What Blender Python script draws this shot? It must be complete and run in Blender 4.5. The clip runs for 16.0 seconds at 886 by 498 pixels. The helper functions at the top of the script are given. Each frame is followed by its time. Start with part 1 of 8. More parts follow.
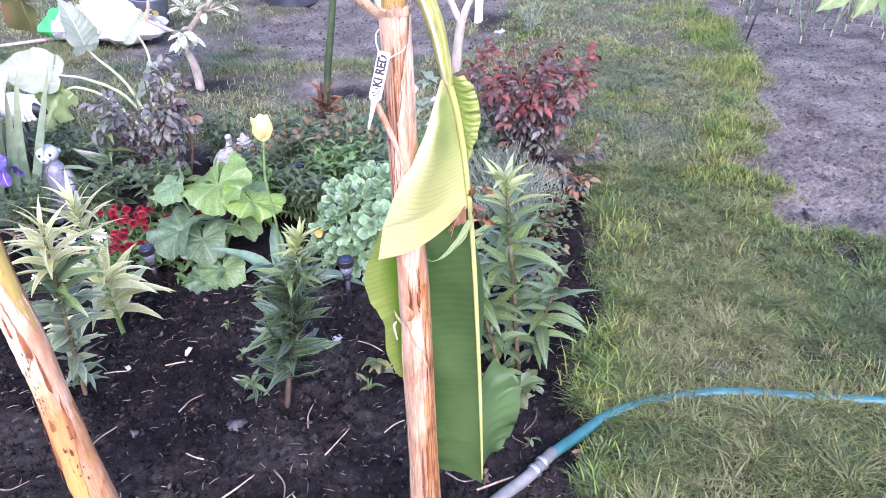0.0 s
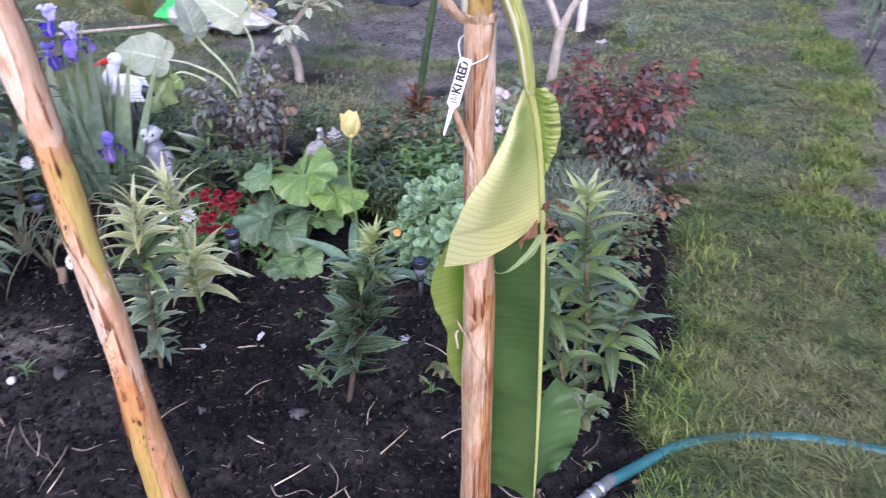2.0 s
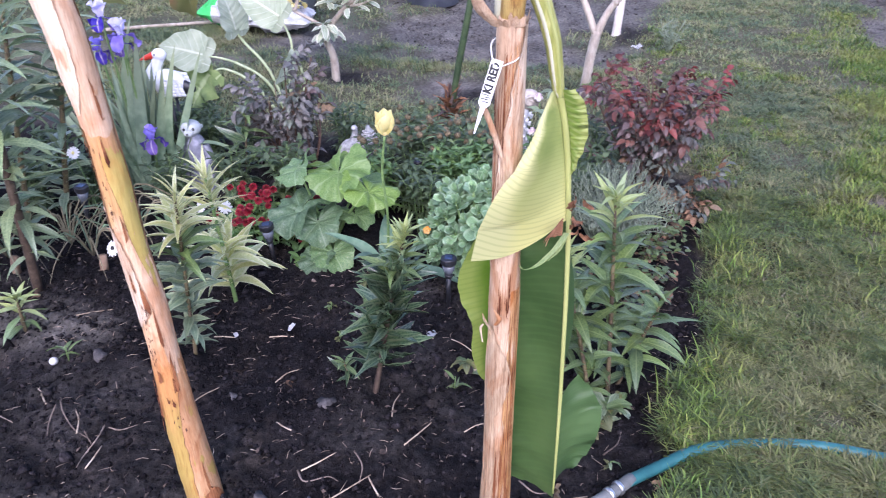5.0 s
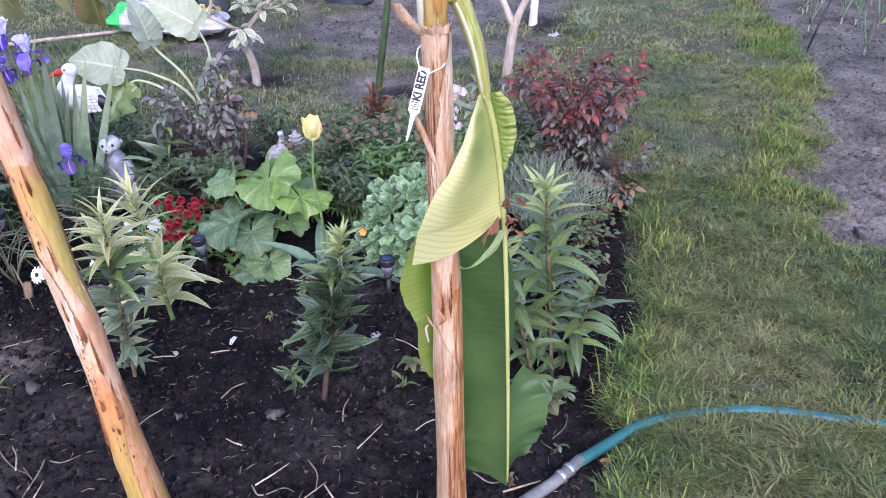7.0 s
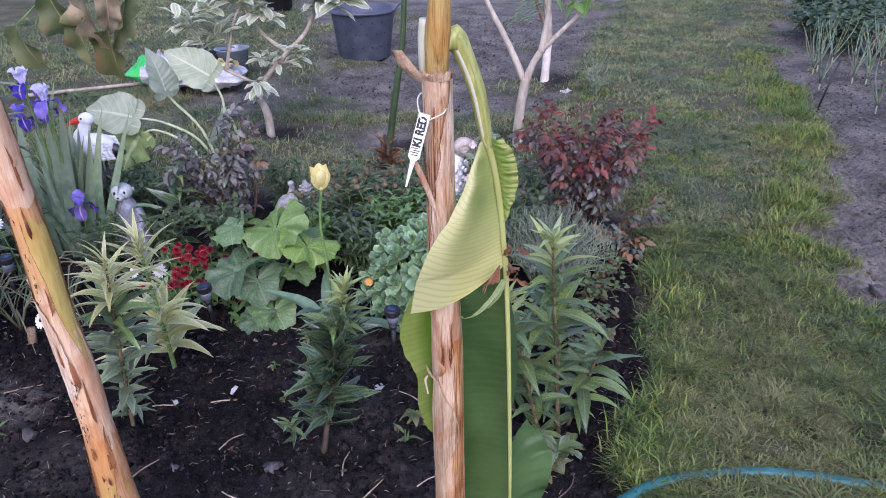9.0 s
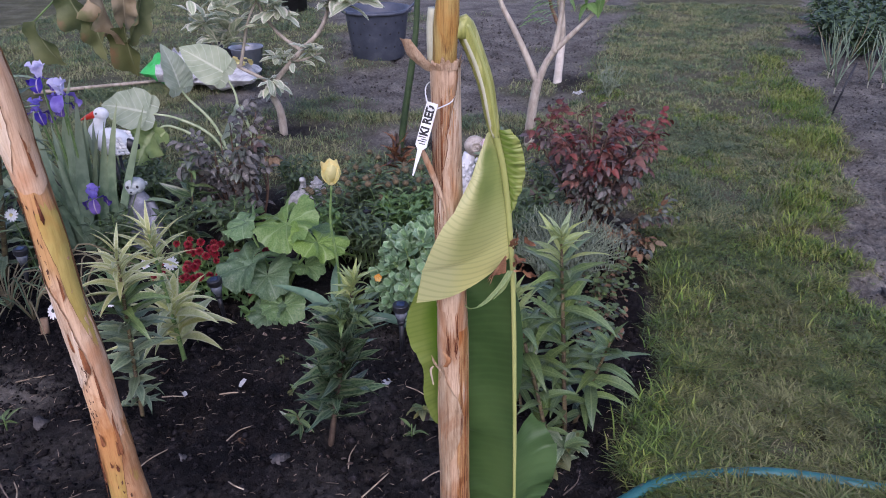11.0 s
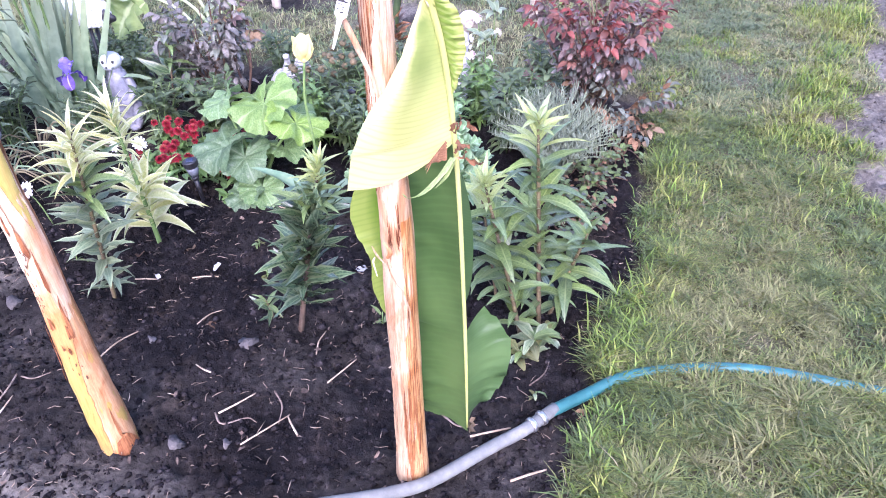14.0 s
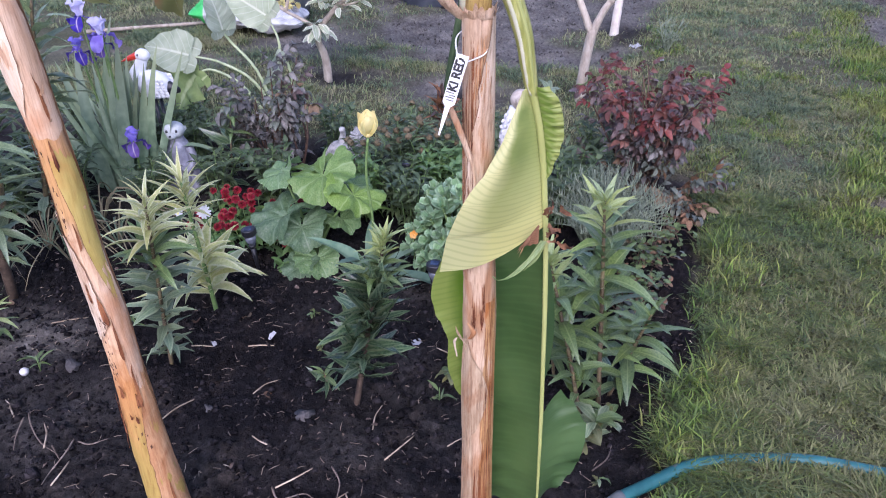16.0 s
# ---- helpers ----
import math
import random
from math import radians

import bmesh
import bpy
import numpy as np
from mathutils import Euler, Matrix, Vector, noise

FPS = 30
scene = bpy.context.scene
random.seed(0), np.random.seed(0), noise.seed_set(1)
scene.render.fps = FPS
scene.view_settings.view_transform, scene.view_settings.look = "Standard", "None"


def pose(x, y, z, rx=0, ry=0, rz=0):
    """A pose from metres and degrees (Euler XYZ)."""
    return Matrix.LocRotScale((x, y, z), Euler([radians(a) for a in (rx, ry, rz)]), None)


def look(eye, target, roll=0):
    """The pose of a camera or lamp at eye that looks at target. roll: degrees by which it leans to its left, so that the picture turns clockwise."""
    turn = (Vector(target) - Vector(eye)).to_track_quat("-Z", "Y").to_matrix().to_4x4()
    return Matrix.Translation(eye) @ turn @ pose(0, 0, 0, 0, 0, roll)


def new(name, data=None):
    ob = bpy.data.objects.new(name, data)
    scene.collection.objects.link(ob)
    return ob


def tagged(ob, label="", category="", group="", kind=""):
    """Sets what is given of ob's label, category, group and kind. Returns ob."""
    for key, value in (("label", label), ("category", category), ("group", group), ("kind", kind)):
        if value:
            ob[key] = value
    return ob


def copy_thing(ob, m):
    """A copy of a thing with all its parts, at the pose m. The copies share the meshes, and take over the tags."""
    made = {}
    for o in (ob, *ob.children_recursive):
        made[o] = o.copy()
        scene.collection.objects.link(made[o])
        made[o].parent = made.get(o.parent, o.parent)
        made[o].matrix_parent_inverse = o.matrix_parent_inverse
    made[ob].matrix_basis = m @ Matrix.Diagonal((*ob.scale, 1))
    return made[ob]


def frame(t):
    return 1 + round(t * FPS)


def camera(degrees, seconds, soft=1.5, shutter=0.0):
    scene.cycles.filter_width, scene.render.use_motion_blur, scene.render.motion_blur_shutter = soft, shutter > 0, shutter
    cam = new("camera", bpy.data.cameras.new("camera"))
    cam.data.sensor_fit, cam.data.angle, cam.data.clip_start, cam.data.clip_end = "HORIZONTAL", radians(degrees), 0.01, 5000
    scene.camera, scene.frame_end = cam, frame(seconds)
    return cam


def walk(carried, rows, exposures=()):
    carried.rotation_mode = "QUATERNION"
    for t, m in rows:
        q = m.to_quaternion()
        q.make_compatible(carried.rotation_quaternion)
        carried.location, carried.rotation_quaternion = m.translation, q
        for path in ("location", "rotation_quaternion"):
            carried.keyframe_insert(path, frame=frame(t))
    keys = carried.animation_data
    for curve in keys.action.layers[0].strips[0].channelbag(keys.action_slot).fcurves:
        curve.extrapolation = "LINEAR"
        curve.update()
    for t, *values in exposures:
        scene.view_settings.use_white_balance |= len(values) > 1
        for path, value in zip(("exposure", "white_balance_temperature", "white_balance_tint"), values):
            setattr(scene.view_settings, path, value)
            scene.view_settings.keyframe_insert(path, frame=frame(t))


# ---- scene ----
cam = camera(62.7, 16.0, soft=1.0, shutter=0.6)
PATH = [
    (0, (0.071, 0.131, 1.279), (0.002, 1.832, 0.229), -1.3),
    (0.5, (0.081, 0.152, 1.276), (0.004, 1.853, 0.227), -1.3),
    (1, (0.081, 0.162, 1.278), (-0.025, 1.864, 0.232), -1.3),
    (1.5, (0.082, 0.155, 1.281), (-0.091, 1.851, 0.236), -1.0),
    (2, (0.092, 0.153, 1.278), (-0.206, 1.835, 0.238), -0.2),
    (2.5, (0.104, 0.155, 1.272), (-0.324, 1.811, 0.236), 0.4),
    (3, (0.103, 0.149, 1.277), (-0.400, 1.783, 0.238), 0.9),
    (5.3, (0.102, 0.118, 1.289), (-0.234, 1.793, 0.25), -0.2),
    (5.5, (0.104, 0.118, 1.29), (-0.201, 1.796, 0.245), -0.4),
    (6, (0.094, 0.113, 1.292), (-0.151, 1.799, 0.244), -0.7),
    (6.5, (0.083, 0.11, 1.302), (-0.131, 1.802, 0.258), -0.9),
    (7, (0.095, 0.111, 1.31), (-0.105, 1.8, 0.256), -1.1),
    (7.5, (0.104, 0.117, 1.309), (-0.084, 1.807, 0.256), -1.1),
    (8, (0.109, 0.125, 1.304), (-0.106, 1.861, 0.335), -1.2),
    (8.5, (0.11, 0.13, 1.299), (-0.12, 1.885, 0.368), -0.8),
    (9, (0.112, 0.126, 1.293), (-0.13, 1.883, 0.368), -0.8),
    (11.5, (0.122, 0.11, 1.278), (-0.161, 1.865, 0.36), -0.5),
    (12, (0.118, 0.106, 1.279), (-0.174, 1.858, 0.36), -0.5),
    (12.5, (0.13, 0.109, 1.267), (-0.167, 1.832, 0.296), -0.5),
    (13, (0.17, 0.143, 1.247), (-0.122, 1.771, 0.122), -0.5),
    (13.5, (0.215, 0.188, 1.236), (-0.075, 1.767, 0.042), -0.4),
    (14, (0.226, 0.201, 1.244), (-0.077, 1.782, 0.056), -0.6),
    (14.5, (0.165, 0.213, 1.261), (-0.141, 1.793, 0.074), -0.4),
    (15, (0.106, 0.217, 1.265), (-0.212, 1.796, 0.079), -0.4),
    (15.5, (0.11, 0.211, 1.26), (-0.25, 1.842, 0.161), -0.5),
    (16, (0.135, 0.195, 1.26), (-0.253, 1.863, 0.227), -0.2),
]
EXPOSURES = [(0, 2.0), (0.5, 1.95), (1, 1.9), (1.5, 1.7), (2, 1.3), (2.5, 1.3), (3, 1.3), (5.5, 1.45), (6, 1.38), (6.5, 1.38), (7, 1.38), (7.5, 1.45), (8, 1.57), (8.5, 1.18), (9, 0.94), (11.5, 0.5), (12, 0.45), (12.5, 0.48), (13, 1.1), (13.5, 2.10), (14, 2.32), (14.5, 2.3), (15, 1.76), (15.5, 1.42), (16, 1.1)]
KELVIN, TINT = 5680, 32
WARM = {11.5: 200, 12: 200, 12.5: 420, 13: 150}
MAGENTA = {0: 6, 0.5: 5, 1: 4, 13.5: 6, 14: 7, 14.5: 7}
walk(cam, [(t, look(eye, target, roll)) for t, eye, target, roll in PATH], [(t, stops, KELVIN + WARM.get(t, 0), TINT + MAGENTA.get(t, 0)) for t, stops in EXPOSURES])

# ---- world and light: an overcast evening sky ----
world = bpy.data.worlds.new("world")
scene.world = world
world.use_nodes = True
wn = world.node_tree.nodes
sky = wn.new("ShaderNodeTexSky")
sky.sky_type = "NISHITA"
sky.sun_disc = False
sky.sun_elevation, sky.sun_rotation = radians(40), radians(172)
sky.air_density, sky.dust_density = 1.0, 1.5
world.node_tree.links.new(sky.outputs["Color"], wn["Background"].inputs["Color"])
wn["Background"].inputs["Strength"].default_value = 0.15
sun_data = bpy.data.lights.new("sun", "SUN")
sun_data.energy, sun_data.angle, sun_data.color = 1.4, radians(60), (1.0, 0.97, 0.93)
sun_lamp = new("sun", sun_data)
sun_lamp.matrix_world = look((0.5, -3.4, 2.9), (0, 0, 0))


# ---- mesh helpers ----
def rnd(a, b):
    return random.uniform(a, b)


class Build:
    """Vertices, faces, UVs and material slots of one mesh."""

    def __init__(self):
        self.v, self.f, self.uv, self.mi = [], [], [], []

    def add(self, verts, faces, uvs=None, slot=0):
        o = len(self.v)
        self.v += [tuple(p) for p in verts]
        self.f += [tuple(i + o for i in f) for f in faces]
        self.uv += list(uvs) if uvs else [(0.5, 0.5)] * len(verts)
        self.mi += [slot] * len(faces)
        return self

    def mesh(self, name, *mats, smooth=True):
        me = bpy.data.meshes.new(name)
        me.from_pydata(self.v, [], self.f)
        for m in mats:
            me.materials.append(m)
        layer = me.uv_layers.new(name="UVMap")
        idx = np.empty(len(me.loops), dtype=np.int32)
        me.loops.foreach_get("vertex_index", idx)
        layer.data.foreach_set("uv", np.array(self.uv, dtype=np.float32)[idx].ravel())
        me.polygons.foreach_set("material_index", np.array(self.mi, dtype=np.int32))
        me.polygons.foreach_set("use_smooth", np.full(len(self.f), smooth))
        me.update()
        return me


def part(name, me, parent, label="", m=None):
    """One mesh as a part under a thing or another part, at the local pose m."""
    ob = new(name, me)
    ob.parent = parent
    if m is not None:
        ob.matrix_basis = m
    return tagged(ob, label) if label else ob


def thing(name, at, label, category, group="", kind="", turn=0):
    ob = new(name)
    ob.empty_display_size = 0.05
    ob.matrix_basis = pose(*at, 0, 0, turn)
    return tagged(ob, label, category, group, kind)


def solo(name, me, at, label, category, group="", kind="", m=None):
    ob = new(name, me)
    ob.matrix_basis = m if m is not None else pose(*at)
    return tagged(ob, label, category, group, kind)


def spline(pts, n):
    """n + 1 points of a smooth curve through pts (Catmull-Rom)."""
    p = [Vector(q) for q in pts]
    p = [2 * p[0] - p[1]] + p + [2 * p[-1] - p[-2]]
    out, k = [], len(p) - 3
    for i in range(n + 1):
        s = min(i / n * k, k - 1e-6)
        j, t = int(s), s - int(s)
        a, b, c, d = p[j:j + 4]
        out.append(0.5 * (2 * b + (c - a) * t + (2 * a - 5 * b + 4 * c - d) * t * t + (3 * b - a - 3 * c + d) * t ** 3))
    return out


def along(vals, s):
    """A value read off evenly spaced numbers at s from 0 to 1, smoothly."""
    x = s * (len(vals) - 1)
    i = min(int(x), len(vals) - 2)
    t = x - i
    t = t * t * (3 - 2 * t)
    return vals[i] * (1 - t) + vals[i + 1] * t


def tube(b, pts, radii, sides=8, rough=0.0, slot=0, cap=True, flat=1.0):
    """A tube along pts, its radius read off radii; UV: along, around."""
    n, verts, faces, uvs = len(pts), [], [], []
    side = Vector((1, 0, 0))
    for i, p in enumerate(pts):
        d = (pts[min(i + 1, n - 1)] - pts[max(i - 1, 0)]).normalized()
        side = (side - d * side.dot(d))
        side = side.normalized() if side.length > 1e-4 else d.orthogonal().normalized()
        up = d.cross(side)
        r = along(radii, i / (n - 1))
        for k in range(sides):
            a = 2 * math.pi * k / sides
            q = side * math.cos(a) + up * math.sin(a) * flat
            rr = r * (1 + rough * noise.noise(Vector((q.x * 2.0, q.y * 2.0, i * 0.45 + p.x * 7))))
            verts.append(p + q * rr)
            uvs.append((i / (n - 1), k / sides))
    for i in range(n - 1):
        for k in range(sides):
            k2 = (k + 1) % sides
            faces.append((i * sides + k, i * sides + k2, (i + 1) * sides + k2, (i + 1) * sides + k))
    if cap:
        faces.append(tuple(range(sides))[::-1])
        faces.append(tuple(range((n - 1) * sides, n * sides)))
    b.add(verts, faces, uvs, slot)
    return b


def ball(b, c, r, m=None, slot=0, seg=14, rings=9, rough=0.0):
    """An ellipsoid round c with radii r, turned by m."""
    verts, faces, uvs = [], [], []
    c, m = Vector(c), (m or Matrix()).to_3x3()
    for i in range(rings + 1):
        th = math.pi * i / rings
        for k in range(seg):
            a = 2 * math.pi * k / seg
            q = Vector((math.sin(th) * math.cos(a), math.sin(th) * math.sin(a), math.cos(th)))
            g = 1 + rough * noise.noise(q * 2.3 + c * 9)
            verts.append(c + m @ Vector((q.x * r[0] * g, q.y * r[1] * g, q.z * r[2] * g)))
            uvs.append((i / rings, k / seg))
    for i in range(rings):
        for k in range(seg):
            k2 = (k + 1) % seg
            faces.append((i * seg + k, (i + 1) * seg + k, (i + 1) * seg + k2, i * seg + k2))
    b.add(verts, faces, uvs, slot)
    return b


def lathe(b, prof, seg=24, slot=0, sx=1.0, sy=1.0, at=(0, 0, 0)):
    """A turned form; prof: (radius, height) pairs."""
    verts, faces, uvs = [], [], []
    for i, (r, z) in enumerate(prof):
        for k in range(seg):
            a = 2 * math.pi * k / seg
            verts.append((at[0] + r * sx * math.cos(a), at[1] + r * sy * math.sin(a), at[2] + z))
            uvs.append((i / max(1, len(prof) - 1), k / seg))
    for i in range(len(prof) - 1):
        for k in range(seg):
            k2 = (k + 1) % seg
            faces.append((i * seg + k, i * seg + k2, (i + 1) * seg + k2, (i + 1) * seg + k))
    b.add(verts, faces, uvs, slot)
    return b


def leaf(b, length, width, curl=40, fold=20, n=6, shape=(0.35, 1.0, 0.85, 0.45, 0.0), cols=1, wave=0.0, waves=5, twist=0, slot=0, m=None, cup=0.0):
    """A blade from the origin along +y, its upper face to +z. curl: degrees by which it bends down to its tip; fold: degrees by which
    the halves rise from the midrib. UV: along, across (midrib at 0.5)."""
    verts, faces, uvs = [], [], []
    y = z = 0.0
    w = 2 * cols + 1
    for i in range(n + 1):
        s = i / n
        a = radians(-curl * (s - cup))
        if i:
            y += length / n * math.cos(a)
            z += length / n * math.sin(a)
        half = width / 2 * along(shape, s)
        tw = radians(twist * s)
        for k in range(w):
            c = (k - cols) / cols
            x = half * c * math.cos(radians(fold))
            h = half * abs(c) * math.sin(radians(fold)) + wave * width * abs(c) * math.sin(waves * 6.28 * s + (2.0 if c > 0 else 0.0)) * along(shape, s)
            x, h = x * math.cos(tw) - h * math.sin(tw), x * math.sin(tw) + h * math.cos(tw)
            p = Vector((x, y - h * math.sin(a), z + h * math.cos(a)))
            verts.append(m @ p if m else p)
            uvs.append((s, 0.5 + c / 2))
    for i in range(n):
        for k in range(w - 1):
            o = i * w + k
            faces.append((o, o + 1, o + w + 1, o + w))
    b.add(verts, faces, uvs, slot)
    return b


def aim(p, yaw, up, roll=0, s=1.0):
    """A pose at p whose +y points outward at the angle yaw and rises by up degrees."""
    return Matrix.Translation(p) @ pose(0, 0, 0, 0, 0, yaw) @ pose(0, 0, 0, up, 0, 0) @ pose(0, 0, 0, 0, roll, 0) @ Matrix.Scale(s, 4)


def facing(p, tip, normal, s=1.0):
    """A pose at p whose +y runs to tip and whose +z is near normal."""
    y = Vector(tip).normalized()
    z = Vector(normal)
    z = (z - y * z.dot(y)).normalized()
    x = y.cross(z)
    m = Matrix((x, y, z)).transposed().to_4x4()
    return Matrix.Translation(p) @ m @ Matrix.Scale(s, 4)


# ---- material helpers ----
def shader(name):
    m = bpy.data.materials.new(name)
    m.use_nodes = True
    nt = m.node_tree
    return m, nt, nt.nodes["Principled BSDF"], nt.nodes["Material Output"]


def node(nt, kind, values=None, **props):
    n = nt.nodes.new("ShaderNode" + kind)
    for key, val in props.items():
        setattr(n, key, val)
    for key, val in (values or {}).items():
        if isinstance(val, bpy.types.NodeSocket):
            nt.links.new(val, n.inputs[key])
        else:
            n.inputs[key].default_value = val
    return n


def ramp(nt, fac, stops):
    n = nt.nodes.new("ShaderNodeValToRGB")
    els = n.color_ramp.elements
    while len(els) < len(stops):
        els.new(0.5)
    for e, (p, c) in zip(els, stops):
        e.position, e.color = p, (*c, 1) if len(c) == 3 else c
    nt.links.new(fac, n.inputs["Fac"])
    return n.outputs["Color"]


def blend(nt, fac, a, b, mode="MIX"):
    n = nt.nodes.new("ShaderNodeMix")
    n.data_type, n.blend_type = "RGBA", mode
    for i, val in ((0, fac), (6, a), (7, b)):
        if isinstance(val, bpy.types.NodeSocket):
            nt.links.new(val, n.inputs[i])
        else:
            n.inputs[i].default_value = (*val, 1) if isinstance(val, tuple) and len(val) == 3 else val
    return n.outputs[2]


def maths(nt, op, a, b=0.0, c=0.0):
    n = nt.nodes.new("ShaderNodeMath")
    n.operation = op
    for i, val in enumerate((a, b, c)):
        if isinstance(val, bpy.types.NodeSocket):
            nt.links.new(val, n.inputs[i])
        else:
            n.inputs[i].default_value = val
    return n.outputs[0]


def coords(nt, kind="Object", scale=(1, 1, 1)):
    t = nt.nodes.new("ShaderNodeTexCoord")
    m = node(nt, "Mapping", {"Vector": t.outputs[kind], "Scale": scale})
    return m.outputs["Vector"]


def surface(name, stops, scale=20.0, rough=0.7, bump=0.3, bscale=90.0, spec=0.3, stretch=(1, 1, 1), spots=None, metal=0.0, kind="Object", vary=0.0, depth=0.004, island=False):
    """A solid surface: two scales of noise into a ramp of colours, fine relief, and optional spots (scale, threshold, colour)."""
    m, nt, bsdf, out = shader(name)
    co = coords(nt, kind, stretch)
    n1 = node(nt, "TexNoise", {"Vector": co, "Scale": scale, "Detail": 8.0, "Roughness": 0.65})
    n2 = node(nt, "TexNoise", {"Vector": co, "Scale": scale * 0.17, "Detail": 3.0})
    f = maths(nt, "ADD", maths(nt, "MULTIPLY", n1.outputs["Fac"], 0.65), maths(nt, "MULTIPLY", n2.outputs["Fac"], 0.35))
    f = maths(nt, "MULTIPLY_ADD", f, 1.9, -0.45)
    col = ramp(nt, f, stops)
    if spots:
        n3 = node(nt, "TexNoise", {"Vector": co, "Scale": spots[0], "Detail": 4.0})
        col = blend(nt, ramp(nt, n3.outputs["Fac"], [(spots[1], (0, 0, 0)), (spots[1] + 0.06, (1, 1, 1))]), col, spots[2])
    if vary:
        src = nt.nodes.new("ShaderNodeNewGeometry").outputs["Random Per Island"] if island else nt.nodes.new("ShaderNodeObjectInfo").outputs["Random"]
        hsv = node(nt, "HueSaturation", {"Color": col, "Value": maths(nt, "MULTIPLY_ADD", src, 2 * vary, 1 - vary)})
        col = hsv.outputs["Color"]
    nt.links.new(col, bsdf.inputs["Base Color"])
    n4 = node(nt, "TexNoise", {"Vector": co, "Scale": bscale, "Detail": 6.0})
    bp = node(nt, "Bump", {"Height": n4.outputs["Fac"], "Strength": bump, "Distance": depth})
    nt.links.new(bp.outputs["Normal"], bsdf.inputs["Normal"])
    bsdf.inputs["Roughness"].default_value = rough
    bsdf.inputs["Specular IOR Level"].default_value = spec
    bsdf.inputs["Metallic"].default_value = metal
    return m


def foliage(name, low, high, rib=None, edge=None, tip=None, through_light=0.3, rough=0.5, vary=0.22, veins=0.0, blotch=None, island=False, ribw=0.05, spec=0.35, nscale=30.0, relief=0.35, lines=None):
    """A leaf: two tones by noise, a rib and edge of their own colour, cross veins in relief, light that passes through, and each leaf a little different."""
    m, nt, bsdf, out = shader(name)
    uv = nt.nodes.new("ShaderNodeTexCoord")
    sep = node(nt, "SeparateXYZ", {"Vector": uv.outputs["UV"]})
    s, c = sep.outputs["X"], sep.outputs["Y"]
    across = maths(nt, "ABSOLUTE", maths(nt, "SUBTRACT", c, 0.5))
    n1 = node(nt, "TexNoise", {"Vector": uv.outputs["Object"], "Scale": nscale, "Detail": 5.0})
    col = ramp(nt, n1.outputs["Fac"], [(0.36, low), (0.64, high)])
    if tip:
        col = blend(nt, ramp(nt, s, [(0.35, (0, 0, 0)), (1.0, (1, 1, 1))]), col, tip)
    if blotch:
        n3 = node(nt, "TexNoise", {"Vector": uv.outputs["Object"], "Scale": blotch[0], "Detail": 3.0})
        col = blend(nt, ramp(nt, n3.outputs["Fac"], [(blotch[1], (0, 0, 0)), (blotch[1] + 0.08, (1, 1, 1))]), col, blotch[2])
    if edge:
        jag = maths(nt, "MULTIPLY_ADD", n1.outputs["Fac"], 0.25, across)
        col = blend(nt, ramp(nt, jag, [(0.38, (0, 0, 0)), (0.5, (1, 1, 1))]), col, edge)
    if lines:
        slant = maths(nt, "MULTIPLY_ADD", across, -lines[2], s)
        saw = maths(nt, "ABSOLUTE", maths(nt, "SUBTRACT", maths(nt, "FRACT", maths(nt, "MULTIPLY", slant, lines[0])), 0.5))
        col = blend(nt, maths(nt, "MULTIPLY", ramp(nt, saw, [(lines[3], (1, 1, 1)), (lines[3] * 2.2, (0, 0, 0))]), lines[4]), col, lines[1])
    if rib:
        col = blend(nt, ramp(nt, across, [(ribw * 0.5, (1, 1, 1)), (ribw * 1.5, (0, 0, 0))]), col, rib)
    src = nt.nodes.new("ShaderNodeNewGeometry").outputs["Random Per Island"] if island else nt.nodes.new("ShaderNodeObjectInfo").outputs["Random"]
    wob = maths(nt, "FRACT", maths(nt, "MULTIPLY", src, 7.31))
    hsv = node(nt, "HueSaturation", {"Color": col, "Value": maths(nt, "MULTIPLY_ADD", src, 2 * vary, 1 - vary), "Hue": maths(nt, "MULTIPLY_ADD", wob, 0.03, 0.485), "Saturation": maths(nt, "MULTIPLY_ADD", wob, -0.25, 1.08)})
    col = hsv.outputs["Color"]
    nt.links.new(col, bsdf.inputs["Base Color"])
    bsdf.inputs["Roughness"].default_value = rough
    bsdf.inputs["Specular IOR Level"].default_value = spec
    if veins:
        slant = maths(nt, "MULTIPLY_ADD", across, -0.35, s)
        h = maths(nt, "SINE", maths(nt, "MULTIPLY", slant, veins * 6.283))
    else:
        h = n1.outputs["Fac"]
    bp = node(nt, "Bump", {"Height": h, "Strength": relief, "Distance": 0.002})
    nt.links.new(bp.outputs["Normal"], bsdf.inputs["Normal"])
    tr = node(nt, "BsdfTranslucent", {"Color": col})
    mix = node(nt, "MixShader", {0: through_light, 1: bsdf.outputs[0], 2: tr.outputs[0]})
    nt.links.new(mix.outputs[0], out.inputs["Surface"])
    return m


